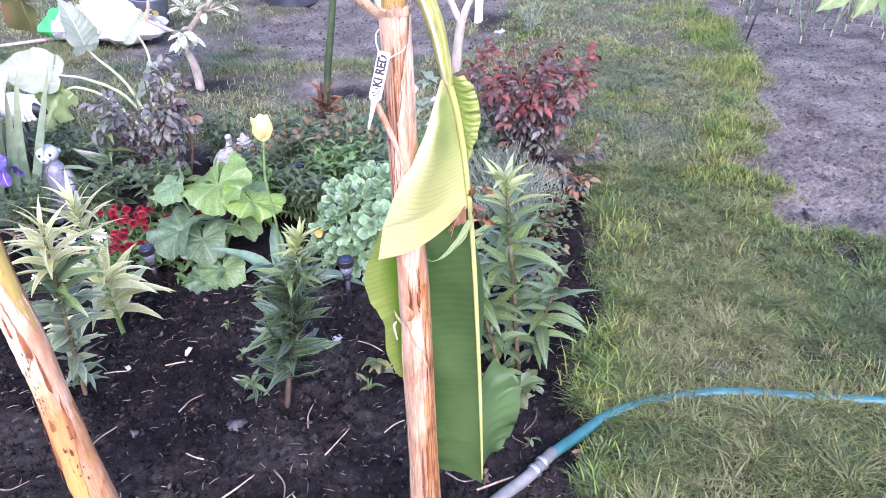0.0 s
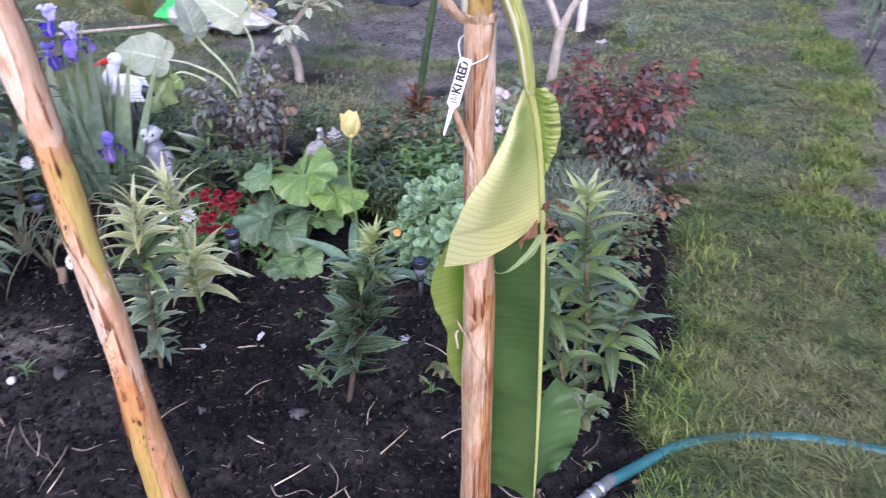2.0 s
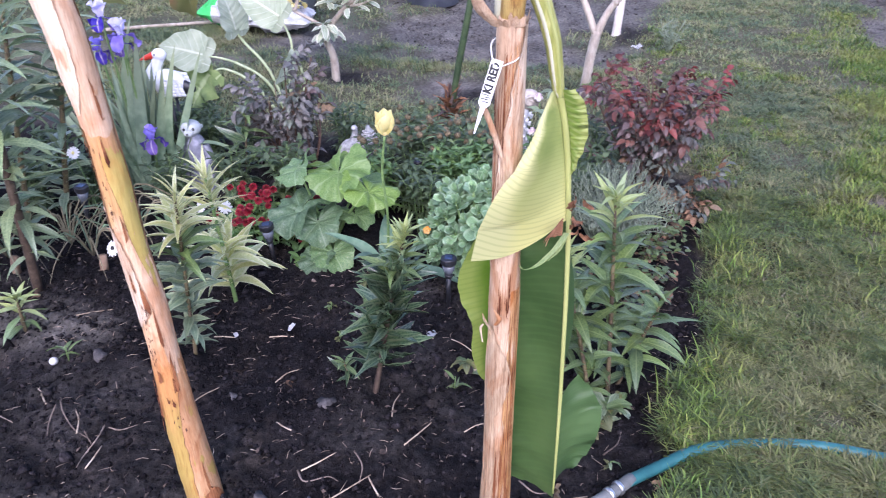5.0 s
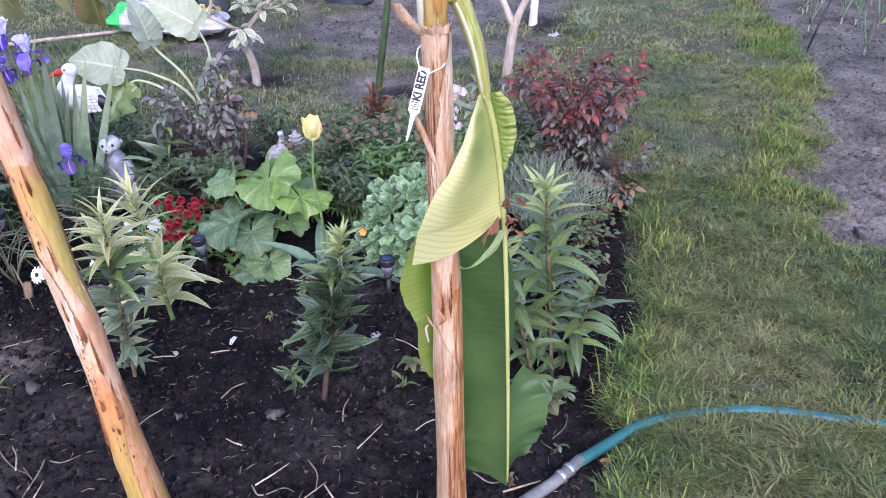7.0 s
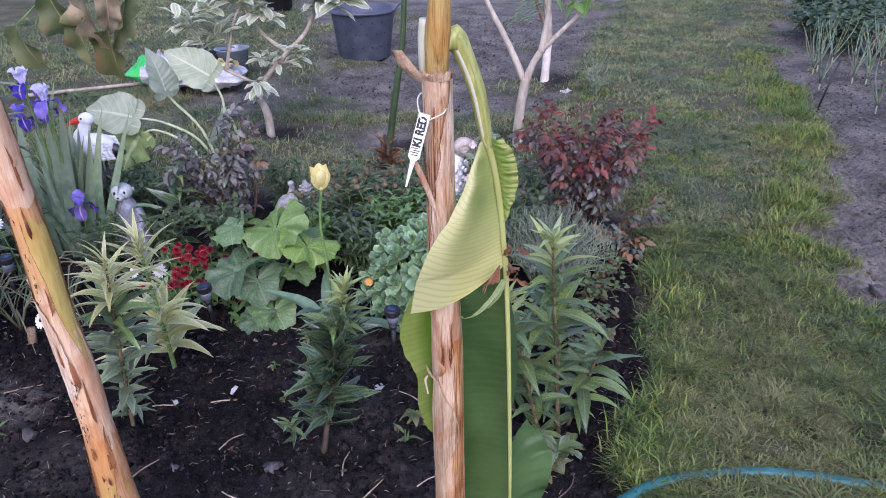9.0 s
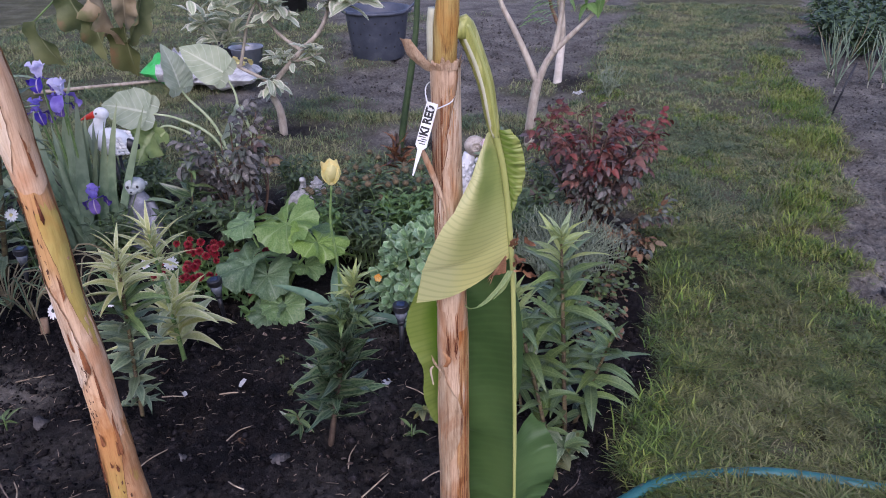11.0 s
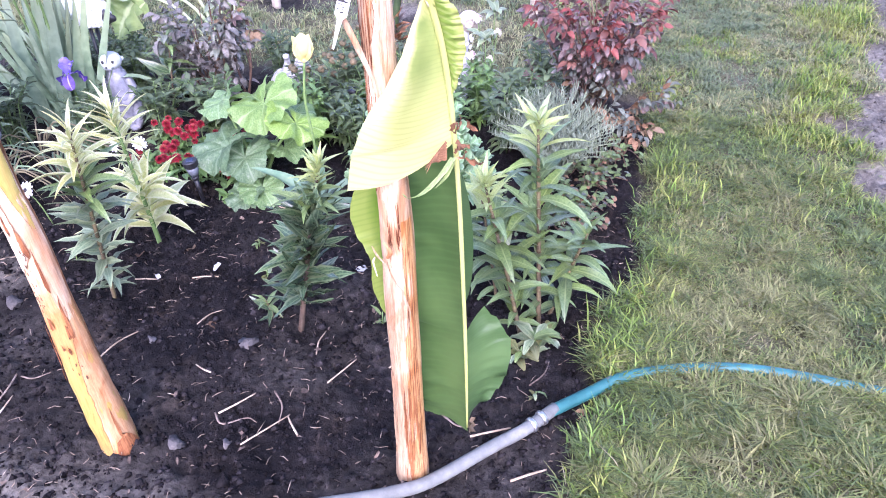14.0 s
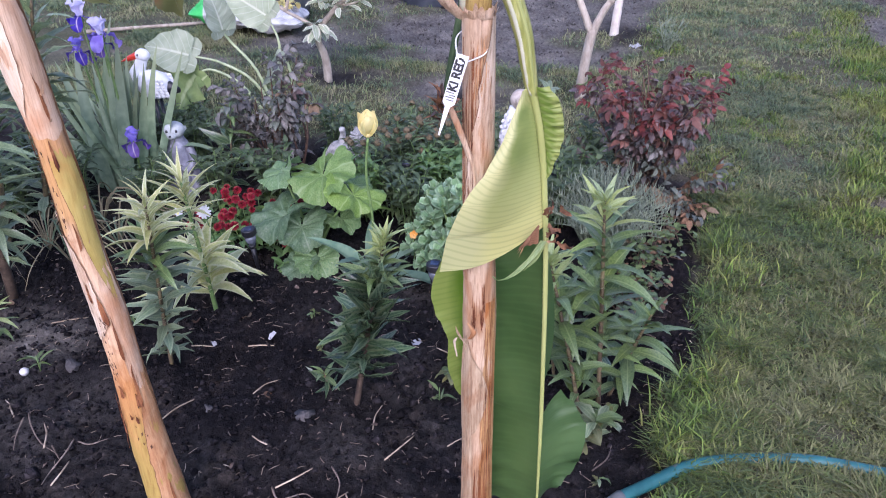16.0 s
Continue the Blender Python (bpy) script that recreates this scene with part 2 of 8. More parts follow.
def sheath(name, dark, mid, pale, stain, amount=0.5, specks=0.0, grain=0.8):
    """Dry banana sheath: fine and coarse fibres along the stem, blotches of stain and, on some, small dark specks."""
    m, nt, bsdf, out = shader(name)
    fine = node(nt, "TexNoise", {"Vector": coords(nt, "Object", (1, 1, 0.035)), "Scale": 480.0, "Detail": 4.0, "Roughness": 0.7})
    fibre = node(nt, "TexNoise", {"Vector": coords(nt, "Object", (1, 1, 0.06)), "Scale": 150.0, "Detail": 5.0, "Roughness": 0.7, "Distortion": 0.25})
    wide = coords(nt, "Object", (1, 1, 0.28))
    patch = node(nt, "TexNoise", {"Vector": wide, "Scale": 24.0, "Detail": 6.0, "Roughness": 0.65})
    blot = node(nt, "TexNoise", {"Vector": coords(nt, "Object", (1, 1, 0.5)), "Scale": 15.0, "Detail": 6.0, "Distortion": 0.8})
    col = ramp(nt, patch.outputs["Fac"], [(0.36, mid), (0.60, pale)])
    col = blend(nt, maths(nt, "MULTIPLY", ramp(nt, blot.outputs["Fac"], [(0.50, (0, 0, 0)), (0.64, (1, 1, 1))]), amount * 1.5), col, stain)
    col = blend(nt, grain, col, ramp(nt, fine.outputs["Fac"], [(0.34, (0.50, 0.38, 0.28)), (0.48, (0.92, 0.88, 0.84)), (0.66, (1.12, 1.12, 1.12))]), "MULTIPLY")
    col = blend(nt, grain, col, ramp(nt, fibre.outputs["Fac"], [(0.34, (0.30, 0.18, 0.11)), (0.45, (0.85, 0.76, 0.68)), (0.66, (1.12, 1.11, 1.10))]), "MULTIPLY")
    if specks:
        speck = node(nt, "TexNoise", {"Vector": coords(nt, "Object", (1, 1, 0.6)), "Scale": 210.0, "Detail": 2.0})
        col = blend(nt, maths(nt, "MULTIPLY", ramp(nt, speck.outputs["Fac"], [(0.66, (0, 0, 0)), (0.70, (1, 1, 1))]), specks), col, dark)
    col = blend(nt, ramp(nt, patch.outputs["Fac"], [(0.26, (0.8, 0.8, 0.8)), (0.34, (0, 0, 0))]), col, dark)
    nt.links.new(col, bsdf.inputs["Base Color"])
    bsdf.inputs["Roughness"].default_value = 0.62
    bsdf.inputs["Specular IOR Level"].default_value = 0.3
    h = maths(nt, "ADD", maths(nt, "ADD", fibre.outputs["Fac"], maths(nt, "MULTIPLY", fine.outputs["Fac"], 0.6)), maths(nt, "MULTIPLY", patch.outputs["Fac"], 1.2))
    bp = node(nt, "Bump", {"Height": h, "Strength": 0.15 + 0.4 * grain, "Distance": 0.003})
    nt.links.new(bp.outputs["Normal"], bsdf.inputs["Normal"])
    return m


def banded_sheath(name, bands, grain=0.35):
    """A stem whose layers pass into one another: colours by height (metres, colour), their borders broken up by noise, with fibres and stains."""
    m, nt, bsdf, out = shader(name)
    tc = nt.nodes.new("ShaderNodeTexCoord")
    sep = node(nt, "SeparateXYZ", {"Vector": tc.outputs["Object"]})
    drift = node(nt, "TexNoise", {"Vector": coords(nt, "Object", (1, 1, 0.25)), "Scale": 40.0, "Detail": 6.0, "Roughness": 0.7, "Distortion": 0.5})
    fibre = node(nt, "TexNoise", {"Vector": coords(nt, "Object", (1, 1, 0.06)), "Scale": 150.0, "Detail": 5.0, "Roughness": 0.7})
    fine = node(nt, "TexNoise", {"Vector": coords(nt, "Object", (1, 1, 0.035)), "Scale": 480.0, "Detail": 4.0})
    blot = node(nt, "TexNoise", {"Vector": coords(nt, "Object", (1, 1, 0.45)), "Scale": 28.0, "Detail": 7.0, "Roughness": 0.7, "Distortion": 0.8})
    f = maths(nt, "ADD", sep.outputs["Z"], maths(nt, "MULTIPLY_ADD", drift.outputs["Fac"], 0.22, -0.11))
    f = maths(nt, "ADD", f, maths(nt, "MULTIPLY", sep.outputs["X"], -0.5))
    col = ramp(nt, maths(nt, "DIVIDE", f, 1.3), [(z / 1.3, c) for z, c in bands])
    col = blend(nt, maths(nt, "MULTIPLY", ramp(nt, blot.outputs["Fac"], [(0.54, (0, 0, 0)), (0.68, (1, 1, 1))]), 0.65), col, (0.34, 0.125, 0.035))
    col = blend(nt, grain, col, ramp(nt, fibre.outputs["Fac"], [(0.34, (0.34, 0.20, 0.12)), (0.45, (0.86, 0.78, 0.70)), (0.66, (1.12, 1.11, 1.10))]), "MULTIPLY")
    col = blend(nt, grain, col, ramp(nt, fine.outputs["Fac"], [(0.36, (0.62, 0.50, 0.40)), (0.5, (1, 1, 1)), (0.66, (1.1, 1.1, 1.1))]), "MULTIPLY")
    nt.links.new(col, bsdf.inputs["Base Color"])
    bsdf.inputs["Roughness"].default_value = 0.58
    bsdf.inputs["Specular IOR Level"].default_value = 0.35
    h = maths(nt, "ADD", fibre.outputs["Fac"], maths(nt, "MULTIPLY", drift.outputs["Fac"], 1.2))
    bp = node(nt, "Bump", {"Height": h, "Strength": 0.35, "Distance": 0.003})
    nt.links.new(bp.outputs["Normal"], bsdf.inputs["Normal"])
    return m


# ---- materials ----
SHEATH_PALE = sheath("tan_banana_sheath", (0.15, 0.07, 0.035), (0.43, 0.285, 0.17), (0.60, 0.46, 0.325), (0.36, 0.165, 0.065), 0.48, 0.0, 0.56)
SHEATH_PEACH = sheath("peach_banana_sheath", (0.20, 0.08, 0.035), (0.52, 0.32, 0.18), (0.66, 0.48, 0.33), (0.46, 0.21, 0.085), 0.5, 0.0, 0.42)
SHEATH_SALMON = sheath("salmon_banana_sheath", (0.15, 0.048, 0.018), (0.43, 0.205, 0.085), (0.55, 0.34, 0.18), (0.33, 0.115, 0.034), 0.6, 0.0, 0.45)
SHEATH_WHITE = sheath("whitish_banana_sheath", (0.16, 0.085, 0.05), (0.48, 0.36, 0.245), (0.65, 0.545, 0.42), (0.42, 0.22, 0.10), 0.45, 0.0, 0.6)
SHEATH_CREAM = sheath("cream_banana_sheath", (0.24, 0.12, 0.06), (0.60, 0.45, 0.31), (0.71, 0.60, 0.45), (0.56, 0.32, 0.14), 0.4, 0.0, 0.32)
SHEATH_ORANGE = sheath("orange_banana_sheath", (0.10, 0.035, 0.012), (0.45, 0.245, 0.09), (0.57, 0.375, 0.19), (0.36, 0.13, 0.03), 0.6)
SHEATH_GREY = sheath("pink_grey_banana_sheath", (0.12, 0.065, 0.04), (0.36, 0.26, 0.165), (0.50, 0.40, 0.275), (0.30, 0.15, 0.07), 0.48, 0.0, 0.65)
SHEATH_RUST = sheath("rust_brown_sheath", (0.05, 0.016, 0.008), (0.20, 0.070, 0.026), (0.36, 0.16, 0.07), (0.12, 0.035, 0.014), 0.7)
SHEATH_BANDS = banded_sheath("layered_banana_stem", ((0.0, (0.36, 0.23, 0.070)), (0.10, (0.38, 0.27, 0.070)), (0.23, (0.40, 0.27, 0.075)), (0.29, (0.47, 0.25, 0.085)), (0.37, (0.46, 0.215, 0.073)), (0.44, (0.60, 0.38, 0.21)), (0.56, (0.64, 0.46, 0.31)), (0.68, (0.60, 0.41, 0.25)), (0.73, (0.55, 0.33, 0.135)),
                                                     (0.82, (0.54, 0.30, 0.115)), (0.86, (0.57, 0.31, 0.14)), (0.92, (0.64, 0.43, 0.27)), (1.02, (0.69, 0.54, 0.38))))
SHEATH_RIM = surface("dried_sheath_edge", [(0.3, (0.10, 0.045, 0.022)), (0.6, (0.22, 0.11, 0.055)), (0.8, (0.40, 0.25, 0.14))], 90, 0.8, 0.3, 300)
SHEATH_SPECK = surface("dark_sheath_speck", [(0.3, (0.05, 0.025, 0.015)), (0.7, (0.14, 0.065, 0.035))], 120, 0.8, 0.3, 300)
SHEATH_LIVE = sheath("olive_yellow_sheath", (0.20, 0.12, 0.03), (0.37, 0.285, 0.062), (0.49, 0.385, 0.115), (0.46, 0.26, 0.065), 0.45, 0.0, 0.25)
PETIOLE = surface("banana_petiole", [(0.3, (0.20, 0.22, 0.050)), (0.5, (0.31, 0.32, 0.085)), (0.72, (0.50, 0.47, 0.22))], 22, 0.4, 0.15, 60, 0.45, (5, 5, 0.35))
CUT_PALE = surface("pale_cut_stalk", [(0.3, (0.368, 0.368, 0.240)), (0.7, (0.512, 0.504, 0.368))], 20, 0.5, 0.15, 80, 0.4)
SHEATH_UPPER = sheath("yellow_orange_sheath", (0.144, 0.060, 0.014), (0.331, 0.232, 0.049), (0.446, 0.340, 0.126), (0.389, 0.190, 0.038), 0.6)
BAN_YELLOW = foliage("banana_leaf_yellow", (0.225, 0.290, 0.044), (0.318, 0.362, 0.066), None, (0.54, 0.51, 0.19), (0.63, 0.57, 0.17), 0.3, 0.42, 0.0, 0, (9, 0.58, (0.43, 0.43, 0.105)), spec=0.4, nscale=14, relief=0.15, lines=(34, (0.23, 0.285, 0.046), -0.35, 0.09, 0.26))
BAN_FOLD = foliage("banana_leaf_fold", (0.130, 0.215, 0.038), (0.210, 0.290, 0.062), None, (0.27, 0.33, 0.09), None, 0.3, 0.42, 0.0, 0, None, spec=0.4, nscale=12, relief=0.15, lines=(13, (0.30, 0.36, 0.12), 0.2, 0.12, 0.5))
MIDRIB = surface("banana_midrib", [(0.3, (0.27, 0.30, 0.085)), (0.7, (0.37, 0.385, 0.14))], 6, 0.4, 0.1, 60, 0.4, (1, 1, 0.3))
BAN_GREEN = foliage("banana_leaf_green", (0.040, 0.088, 0.018), (0.075, 0.140, 0.030), None, None, None, 0.25, 0.38, 0.0, 0, (5, 0.6, (0.10, 0.165, 0.036)), spec=0.5, nscale=8, relief=0.1, lines=(44, (0.075, 0.15, 0.035), 0.1, 0.10, 0.22))
# same blade as the green half; lighter tones stand for light shining through
BAN_BACKLIT = foliage("banana_leaf_backlit", (0.066, 0.150, 0.012), (0.105, 0.200, 0.020), None, (0.20, 0.27, 0.06), None, 0.35, 0.42, 0.0, 0, None, spec=0.4, nscale=10, relief=0.1, lines=(30, (0.10, 0.18, 0.03), 0.1, 0.10, 0.3))
CRISP = surface("crisp_brown_leaf", [(0.3, (0.10, 0.045, 0.025)), (0.55, (0.32, 0.16, 0.08)), (0.75, (0.55, 0.34, 0.20))], 40, 0.75, 0.6, 150, 0.2)
LILY = foliage("lily_leaf", (0.088, 0.152, 0.044), (0.168, 0.240, 0.080), (0.22, 0.29, 0.11), None, None, 0.26, 0.31, 0.30, 0, None, spec=0.65)
LILY_GREY = foliage("lily_leaf_grey", (0.118, 0.178, 0.094), (0.205, 0.270, 0.148), (0.24, 0.30, 0.17), (0.26, 0.31, 0.18), None, 0.24, 0.42, 0.30, 0, None, spec=0.5)
LILY_DARK = foliage("lily_leaf_dark", (0.032, 0.066, 0.034), (0.070, 0.122, 0.056), (0.10, 0.155, 0.072), (0.12, 0.165, 0.085), None, 0.18, 0.27, 0.36, 0, None, spec=0.75)
LILY_LONG = foliage("lily_leaf_glossy", (0.140, 0.205, 0.092), (0.265, 0.335, 0.165), (0.28, 0.35, 0.18), None, None, 0.30, 0.32, 0.34, 0, None, spec=0.7)
LILY_BARE = surface("scarred_lily_stem", [(0.3, (0.035, 0.024, 0.018)), (0.55, (0.075, 0.052, 0.036)), (0.8, (0.13, 0.10, 0.07))], 40, 0.6, 0.5, 120, 0.35)
LILY_TIP = foliage("lily_leaf_young", (0.28, 0.36, 0.12), (0.42, 0.49, 0.20), (0.46, 0.52, 0.26), None, None, 0.3, 0.45, 0.15)
LILY_PALE = foliage("lily_leaf_pale", (0.34, 0.375, 0.125), (0.50, 0.515, 0.225), (0.40, 0.43, 0.17), (0.57, 0.57, 0.32), None, 0.28, 0.48, 0.18)
LILY_STEM = surface("lily_stem", [(0.3, (0.07, 0.05, 0.035)), (0.6, (0.15, 0.12, 0.06)), (0.8, (0.20, 0.19, 0.08))], 60, 0.6, 0.3, 200)
GREEN_STEM = surface("green_stem", [(0.3, (0.09, 0.16, 0.05)), (0.7, (0.18, 0.27, 0.09))], 50, 0.5, 0.2, 200)
DARK_STALK = surface("dark_green_stalk", [(0.3, (0.025, 0.045, 0.02)), (0.7, (0.055, 0.085, 0.035))], 30, 0.5, 0.2, 120)
IRIS_LEAF = foliage("iris_leaf", (0.120, 0.200, 0.118), (0.230, 0.325, 0.198), None, None, (0.27, 0.32, 0.18), 0.25, 0.42, 0.34, 0, nscale=18)
IRIS_PETAL = foliage("iris_petal", (0.20, 0.13, 0.52), (0.36, 0.28, 0.72), None, None, None, 0.35, 0.6, 0.15)
IRIS_DEEP = foliage("iris_fall", (0.07, 0.035, 0.28), (0.14, 0.07, 0.42), (0.5, 0.4, 0.5), None, None, 0.3, 0.6, 0.15)
IRIS_LIGHT = foliage("iris_standard", (0.60, 0.56, 0.80), (0.74, 0.70, 0.88), None, None, None, 0.4, 0.6, 0.1)
ROSE_RED = foliage("rose_leaf_red", (0.112, 0.034, 0.025), (0.185, 0.064, 0.044), (0.17, 0.06, 0.045), None, None, 0.22, 0.45, 0.42, spec=0.35)
ROSE_BRONZE = foliage("rose_leaf_bronze", (0.090, 0.062, 0.055), (0.165, 0.118, 0.102), (0.16, 0.115, 0.10), None, None, 0.2, 0.42, 0.38, spec=0.5)
ROSE_GREY = foliage("rose_leaf_grey_green", (0.075, 0.09, 0.07), (0.14, 0.16, 0.12), (0.17, 0.18, 0.14), None, None, 0.2, 0.42, 0.3, spec=0.45)
ROSE_TAN = foliage("rose_leaf_withered", (0.14, 0.085, 0.045), (0.25, 0.165, 0.09), None, None, None, 0.2, 0.6, 0.25)
ROSE_DUSK = foliage("rose_leaf_dusky", (0.100, 0.098, 0.086), (0.200, 0.188, 0.165), (0.19, 0.155, 0.14), None, None, 0.2, 0.4, 0.38, spec=0.5)
CANE = surface("rose_cane", [(0.3, (0.05, 0.03, 0.025)), (0.7, (0.13, 0.08, 0.05))], 60, 0.6, 0.3, 200)
MALLOW = foliage("mallow_leaf", (0.112, 0.218, 0.046), (0.195, 0.302, 0.086), (0.24, 0.345, 0.13), None, None, 0.32, 0.45, 0.2, nscale=22, ribw=0.02, spec=0.45)
MALLOW_DULL = foliage("mallow_leaf_old", (0.090, 0.170, 0.066), (0.155, 0.245, 0.105), (0.20, 0.29, 0.145), None, None, 0.25, 0.45, 0.2, ribw=0.02, nscale=14, blotch=(9, 0.6, (0.21, 0.29, 0.16)), spec=0.45)
SEDUM = foliage("sedum_leaf", (0.150, 0.285, 0.125), (0.255, 0.400, 0.205), None, (0.30, 0.43, 0.25), None, 0.12, 0.5, 0.2)
SILVER = foliage("silver_leaf", (0.145, 0.182, 0.118), (0.265, 0.312, 0.212), None, None, None, 0.15, 0.7, 0.35, island=True)
PANSY = foliage("pansy_petal", (0.70, 0.30, 0.02), (0.82, 0.42, 0.04), None, None, None, 0.3, 0.5, 0.1)
TULIP_LEAF = foliage("tulip_leaf", (0.12, 0.21, 0.14), (0.20, 0.30, 0.19), None, None, None, 0.2, 0.5, 0.15)
TULIP_PETAL = foliage("tulip_petal", (0.82, 0.73, 0.26), (0.90, 0.83, 0.42), None, None, (0.90, 0.80, 0.36), 0.4, 0.45, 0.06)
HERB = foliage("aster_leaf", (0.060, 0.098, 0.042), (0.135, 0.188, 0.082), (0.14, 0.20, 0.09), None, None, 0.24, 0.5, 0.4, island=True)
VEG_LEAF = foliage("vegetable_leaf", (0.055, 0.095, 0.052), (0.11, 0.165, 0.085), None, None, None, 0.22, 0.5, 0.28, island=True)
HERB_BRIGHT = foliage("herb_leaf", (0.09, 0.19, 0.05), (0.18, 0.30, 0.09), (0.20, 0.32, 0.12), None, None, 0.25, 0.5, 0.25, island=True)
BUD = surface("aster_bud", [(0.35, (0.085, 0.075, 0.040)), (0.65, (0.17, 0.125, 0.070))], 200, 0.8, 0.5, 500)
RED_PETAL = foliage("daisy_petal_red", (0.19, 0.005, 0.009), (0.35, 0.014, 0.020), None, None, None, 0.2, 0.55, 0.2, island=True)
WHITE_PETAL = foliage("white_petal", (0.74, 0.73, 0.72), (0.84, 0.83, 0.81), None, None, None, 0.3, 0.6, 0.05)
BLUSH = foliage("blush_petal", (0.66, 0.46, 0.50), (0.80, 0.70, 0.70), None, None, (0.84, 0.80, 0.78), 0.35, 0.6, 0.08)
TARO = foliage("taro_leaf", (0.30, 0.36, 0.23), (0.43, 0.48, 0.33), (0.56, 0.59, 0.44), None, None, 0.35, 0.5, 0.12, 9, nscale=14, ribw=0.025, lines=(7, (0.54, 0.57, 0.42), 0.55, 0.035, 0.5))
TARO_GREEN = foliage("taro_leaf_green", (0.16, 0.24, 0.06), (0.30, 0.38, 0.12), (0.44, 0.50, 0.22), None, None, 0.35, 0.5, 0.1, 9, nscale=14)
ONION_LEAF = foliage("onion_leaf", (0.12, 0.18, 0.11), (0.21, 0.28, 0.18), None, None, None, 0.1, 0.45, 0.3)
ONION_FOOT = surface("onion_foot", [(0.3, (0.34, 0.33, 0.24)), (0.7, (0.50, 0.48, 0.38))], 40, 0.5, 0.1, 100)
TARO_STALK = surface("taro_stalk", [(0.3, (0.30, 0.37, 0.19)), (0.7, (0.46, 0.52, 0.31))], 30, 0.45, 0.1, 100)
VARIEG = foliage("variegated_leaf", (0.33, 0.40, 0.25), (0.47, 0.52, 0.35), (0.56, 0.60, 0.43), (0.72, 0.71, 0.56), None, 0.35, 0.45, 0.18, nscale=40)
WILT = foliage("wilted_leaf", (0.075, 0.10, 0.035), (0.17, 0.185, 0.07), (0.26, 0.27, 0.13), None, (0.27, 0.27, 0.10), 0.4, 0.6, 0.2, nscale=10, ribw=0.02, blotch=(8, 0.62, (0.26, 0.17, 0.075)))
WILT_BROWN = foliage("wilted_brown_leaf", (0.20, 0.13, 0.06), (0.38, 0.27, 0.15), (0.42, 0.30, 0.17), None, None, 0.35, 0.6, 0.15, nscale=12, ribw=0.02, blotch=(7, 0.6, (0.20, 0.19, 0.07)))
BARK = surface("tan_bark", [(0.3, (0.25, 0.21, 0.165)), (0.55, (0.40, 0.35, 0.28)), (0.8, (0.53, 0.47, 0.38))], 16, 0.75, 0.5, 60, 0.2, (2, 2, 0.8))
BARK_BROWN = surface("brown_bark", [(0.3, (0.14, 0.08, 0.05)), (0.7, (0.34, 0.24, 0.16))], 20, 0.75, 0.5, 60)
LIMEWASH = surface("limewashed_bark", [(0.3, (0.52, 0.46, 0.38)), (0.7, (0.74, 0.68, 0.60))], 18, 0.85, 0.4, 60)
HOSE = surface("teal_hose", [(0.25, (0.012, 0.078, 0.078)), (0.6, (0.026, 0.130, 0.125)), (0.85, (0.06, 0.18, 0.17))], 14, 0.45, 0.15, 60, 0.45, spots=(35, 0.66, (0.10, 0.12, 0.10)))
HOSE_GREY = surface("grey_hose", [(0.3, (0.095, 0.102, 0.094)), (0.6, (0.155, 0.162, 0.150)), (0.8, (0.215, 0.215, 0.198))], 22, 0.7, 0.25, 90, 0.3)
STEEL = surface("steel_clamp", [(0.3, (0.45, 0.45, 0.44)), (0.7, (0.70, 0.70, 0.68))], 60, 0.35, 0.1, 200, 0.5, metal=0.9)
LABEL_WHITE = surface("white_plastic", [(0.3, (0.646, 0.646, 0.620)), (0.7, (0.714, 0.714, 0.689))], 30, 0.45, 0.05, 100, 0.4)
INK = surface("black_ink", [(0.3, (0.01, 0.01, 0.012)), (0.7, (0.03, 0.03, 0.03))], 30, 0.5, 0.0)
TUB = surface("grey_tub_plastic", [(0.3, (0.045, 0.052, 0.072)), (0.6, (0.070, 0.080, 0.108)), (0.8, (0.11, 0.12, 0.145))], 9, 0.5, 0.15, 80, 0.45)
BLACK = surface("black_plastic", [(0.3, (0.010, 0.010, 0.012)), (0.7, (0.028, 0.028, 0.032))], 30, 0.4, 0.1, 100, 0.5)
LAMP_CLEAR = surface("lamp_lens", [(0.3, (0.12, 0.13, 0.15)), (0.7, (0.22, 0.24, 0.27))], 8, 0.15, 0.1, 100, 0.6)
SOLAR_CELL = surface("solar_cell", [(0.3, (0.02, 0.03, 0.06)), (0.7, (0.05, 0.07, 0.13))], 60, 0.12, 0.0, 100, 0.6)
BAG_WHITE = surface("white_woven_bag", [(0.25, (0.15, 0.15, 0.16)), (0.45, (0.38, 0.38, 0.38)), (0.65, (0.60, 0.60, 0.585))], 11, 0.5, 0.9, 22, 0.4, (1, 3, 1), depth=0.02)
BAG_GREEN = surface("green_bag_print", [(0.3, (0.03, 0.36, 0.07)), (0.7, (0.06, 0.50, 0.12))], 16, 0.5, 0.3, 60, 0.4)
STATUE_WHITE = surface("white_painted_plaster", [(0.3, (0.66, 0.66, 0.66)), (0.7, (0.82, 0.82, 0.81))], 30, 0.6, 0.25, 160)
STATUE_GREY = surface("grey_glazed_plaster", [(0.3, (0.12, 0.125, 0.155)), (0.55, (0.22, 0.225, 0.265)), (0.75, (0.36, 0.36, 0.41))], 24, 0.45, 0.35, 110, 0.4)
STATUE_FACE = surface("pale_plaster", [(0.3, (0.56, 0.56, 0.57)), (0.7, (0.72, 0.72, 0.72))], 40, 0.5, 0.2, 160)
STATUE_HEAD = surface("grey_green_plaster", [(0.3, (0.30, 0.33, 0.32)), (0.7, (0.52, 0.55, 0.54))], 40, 0.5, 0.25, 160)
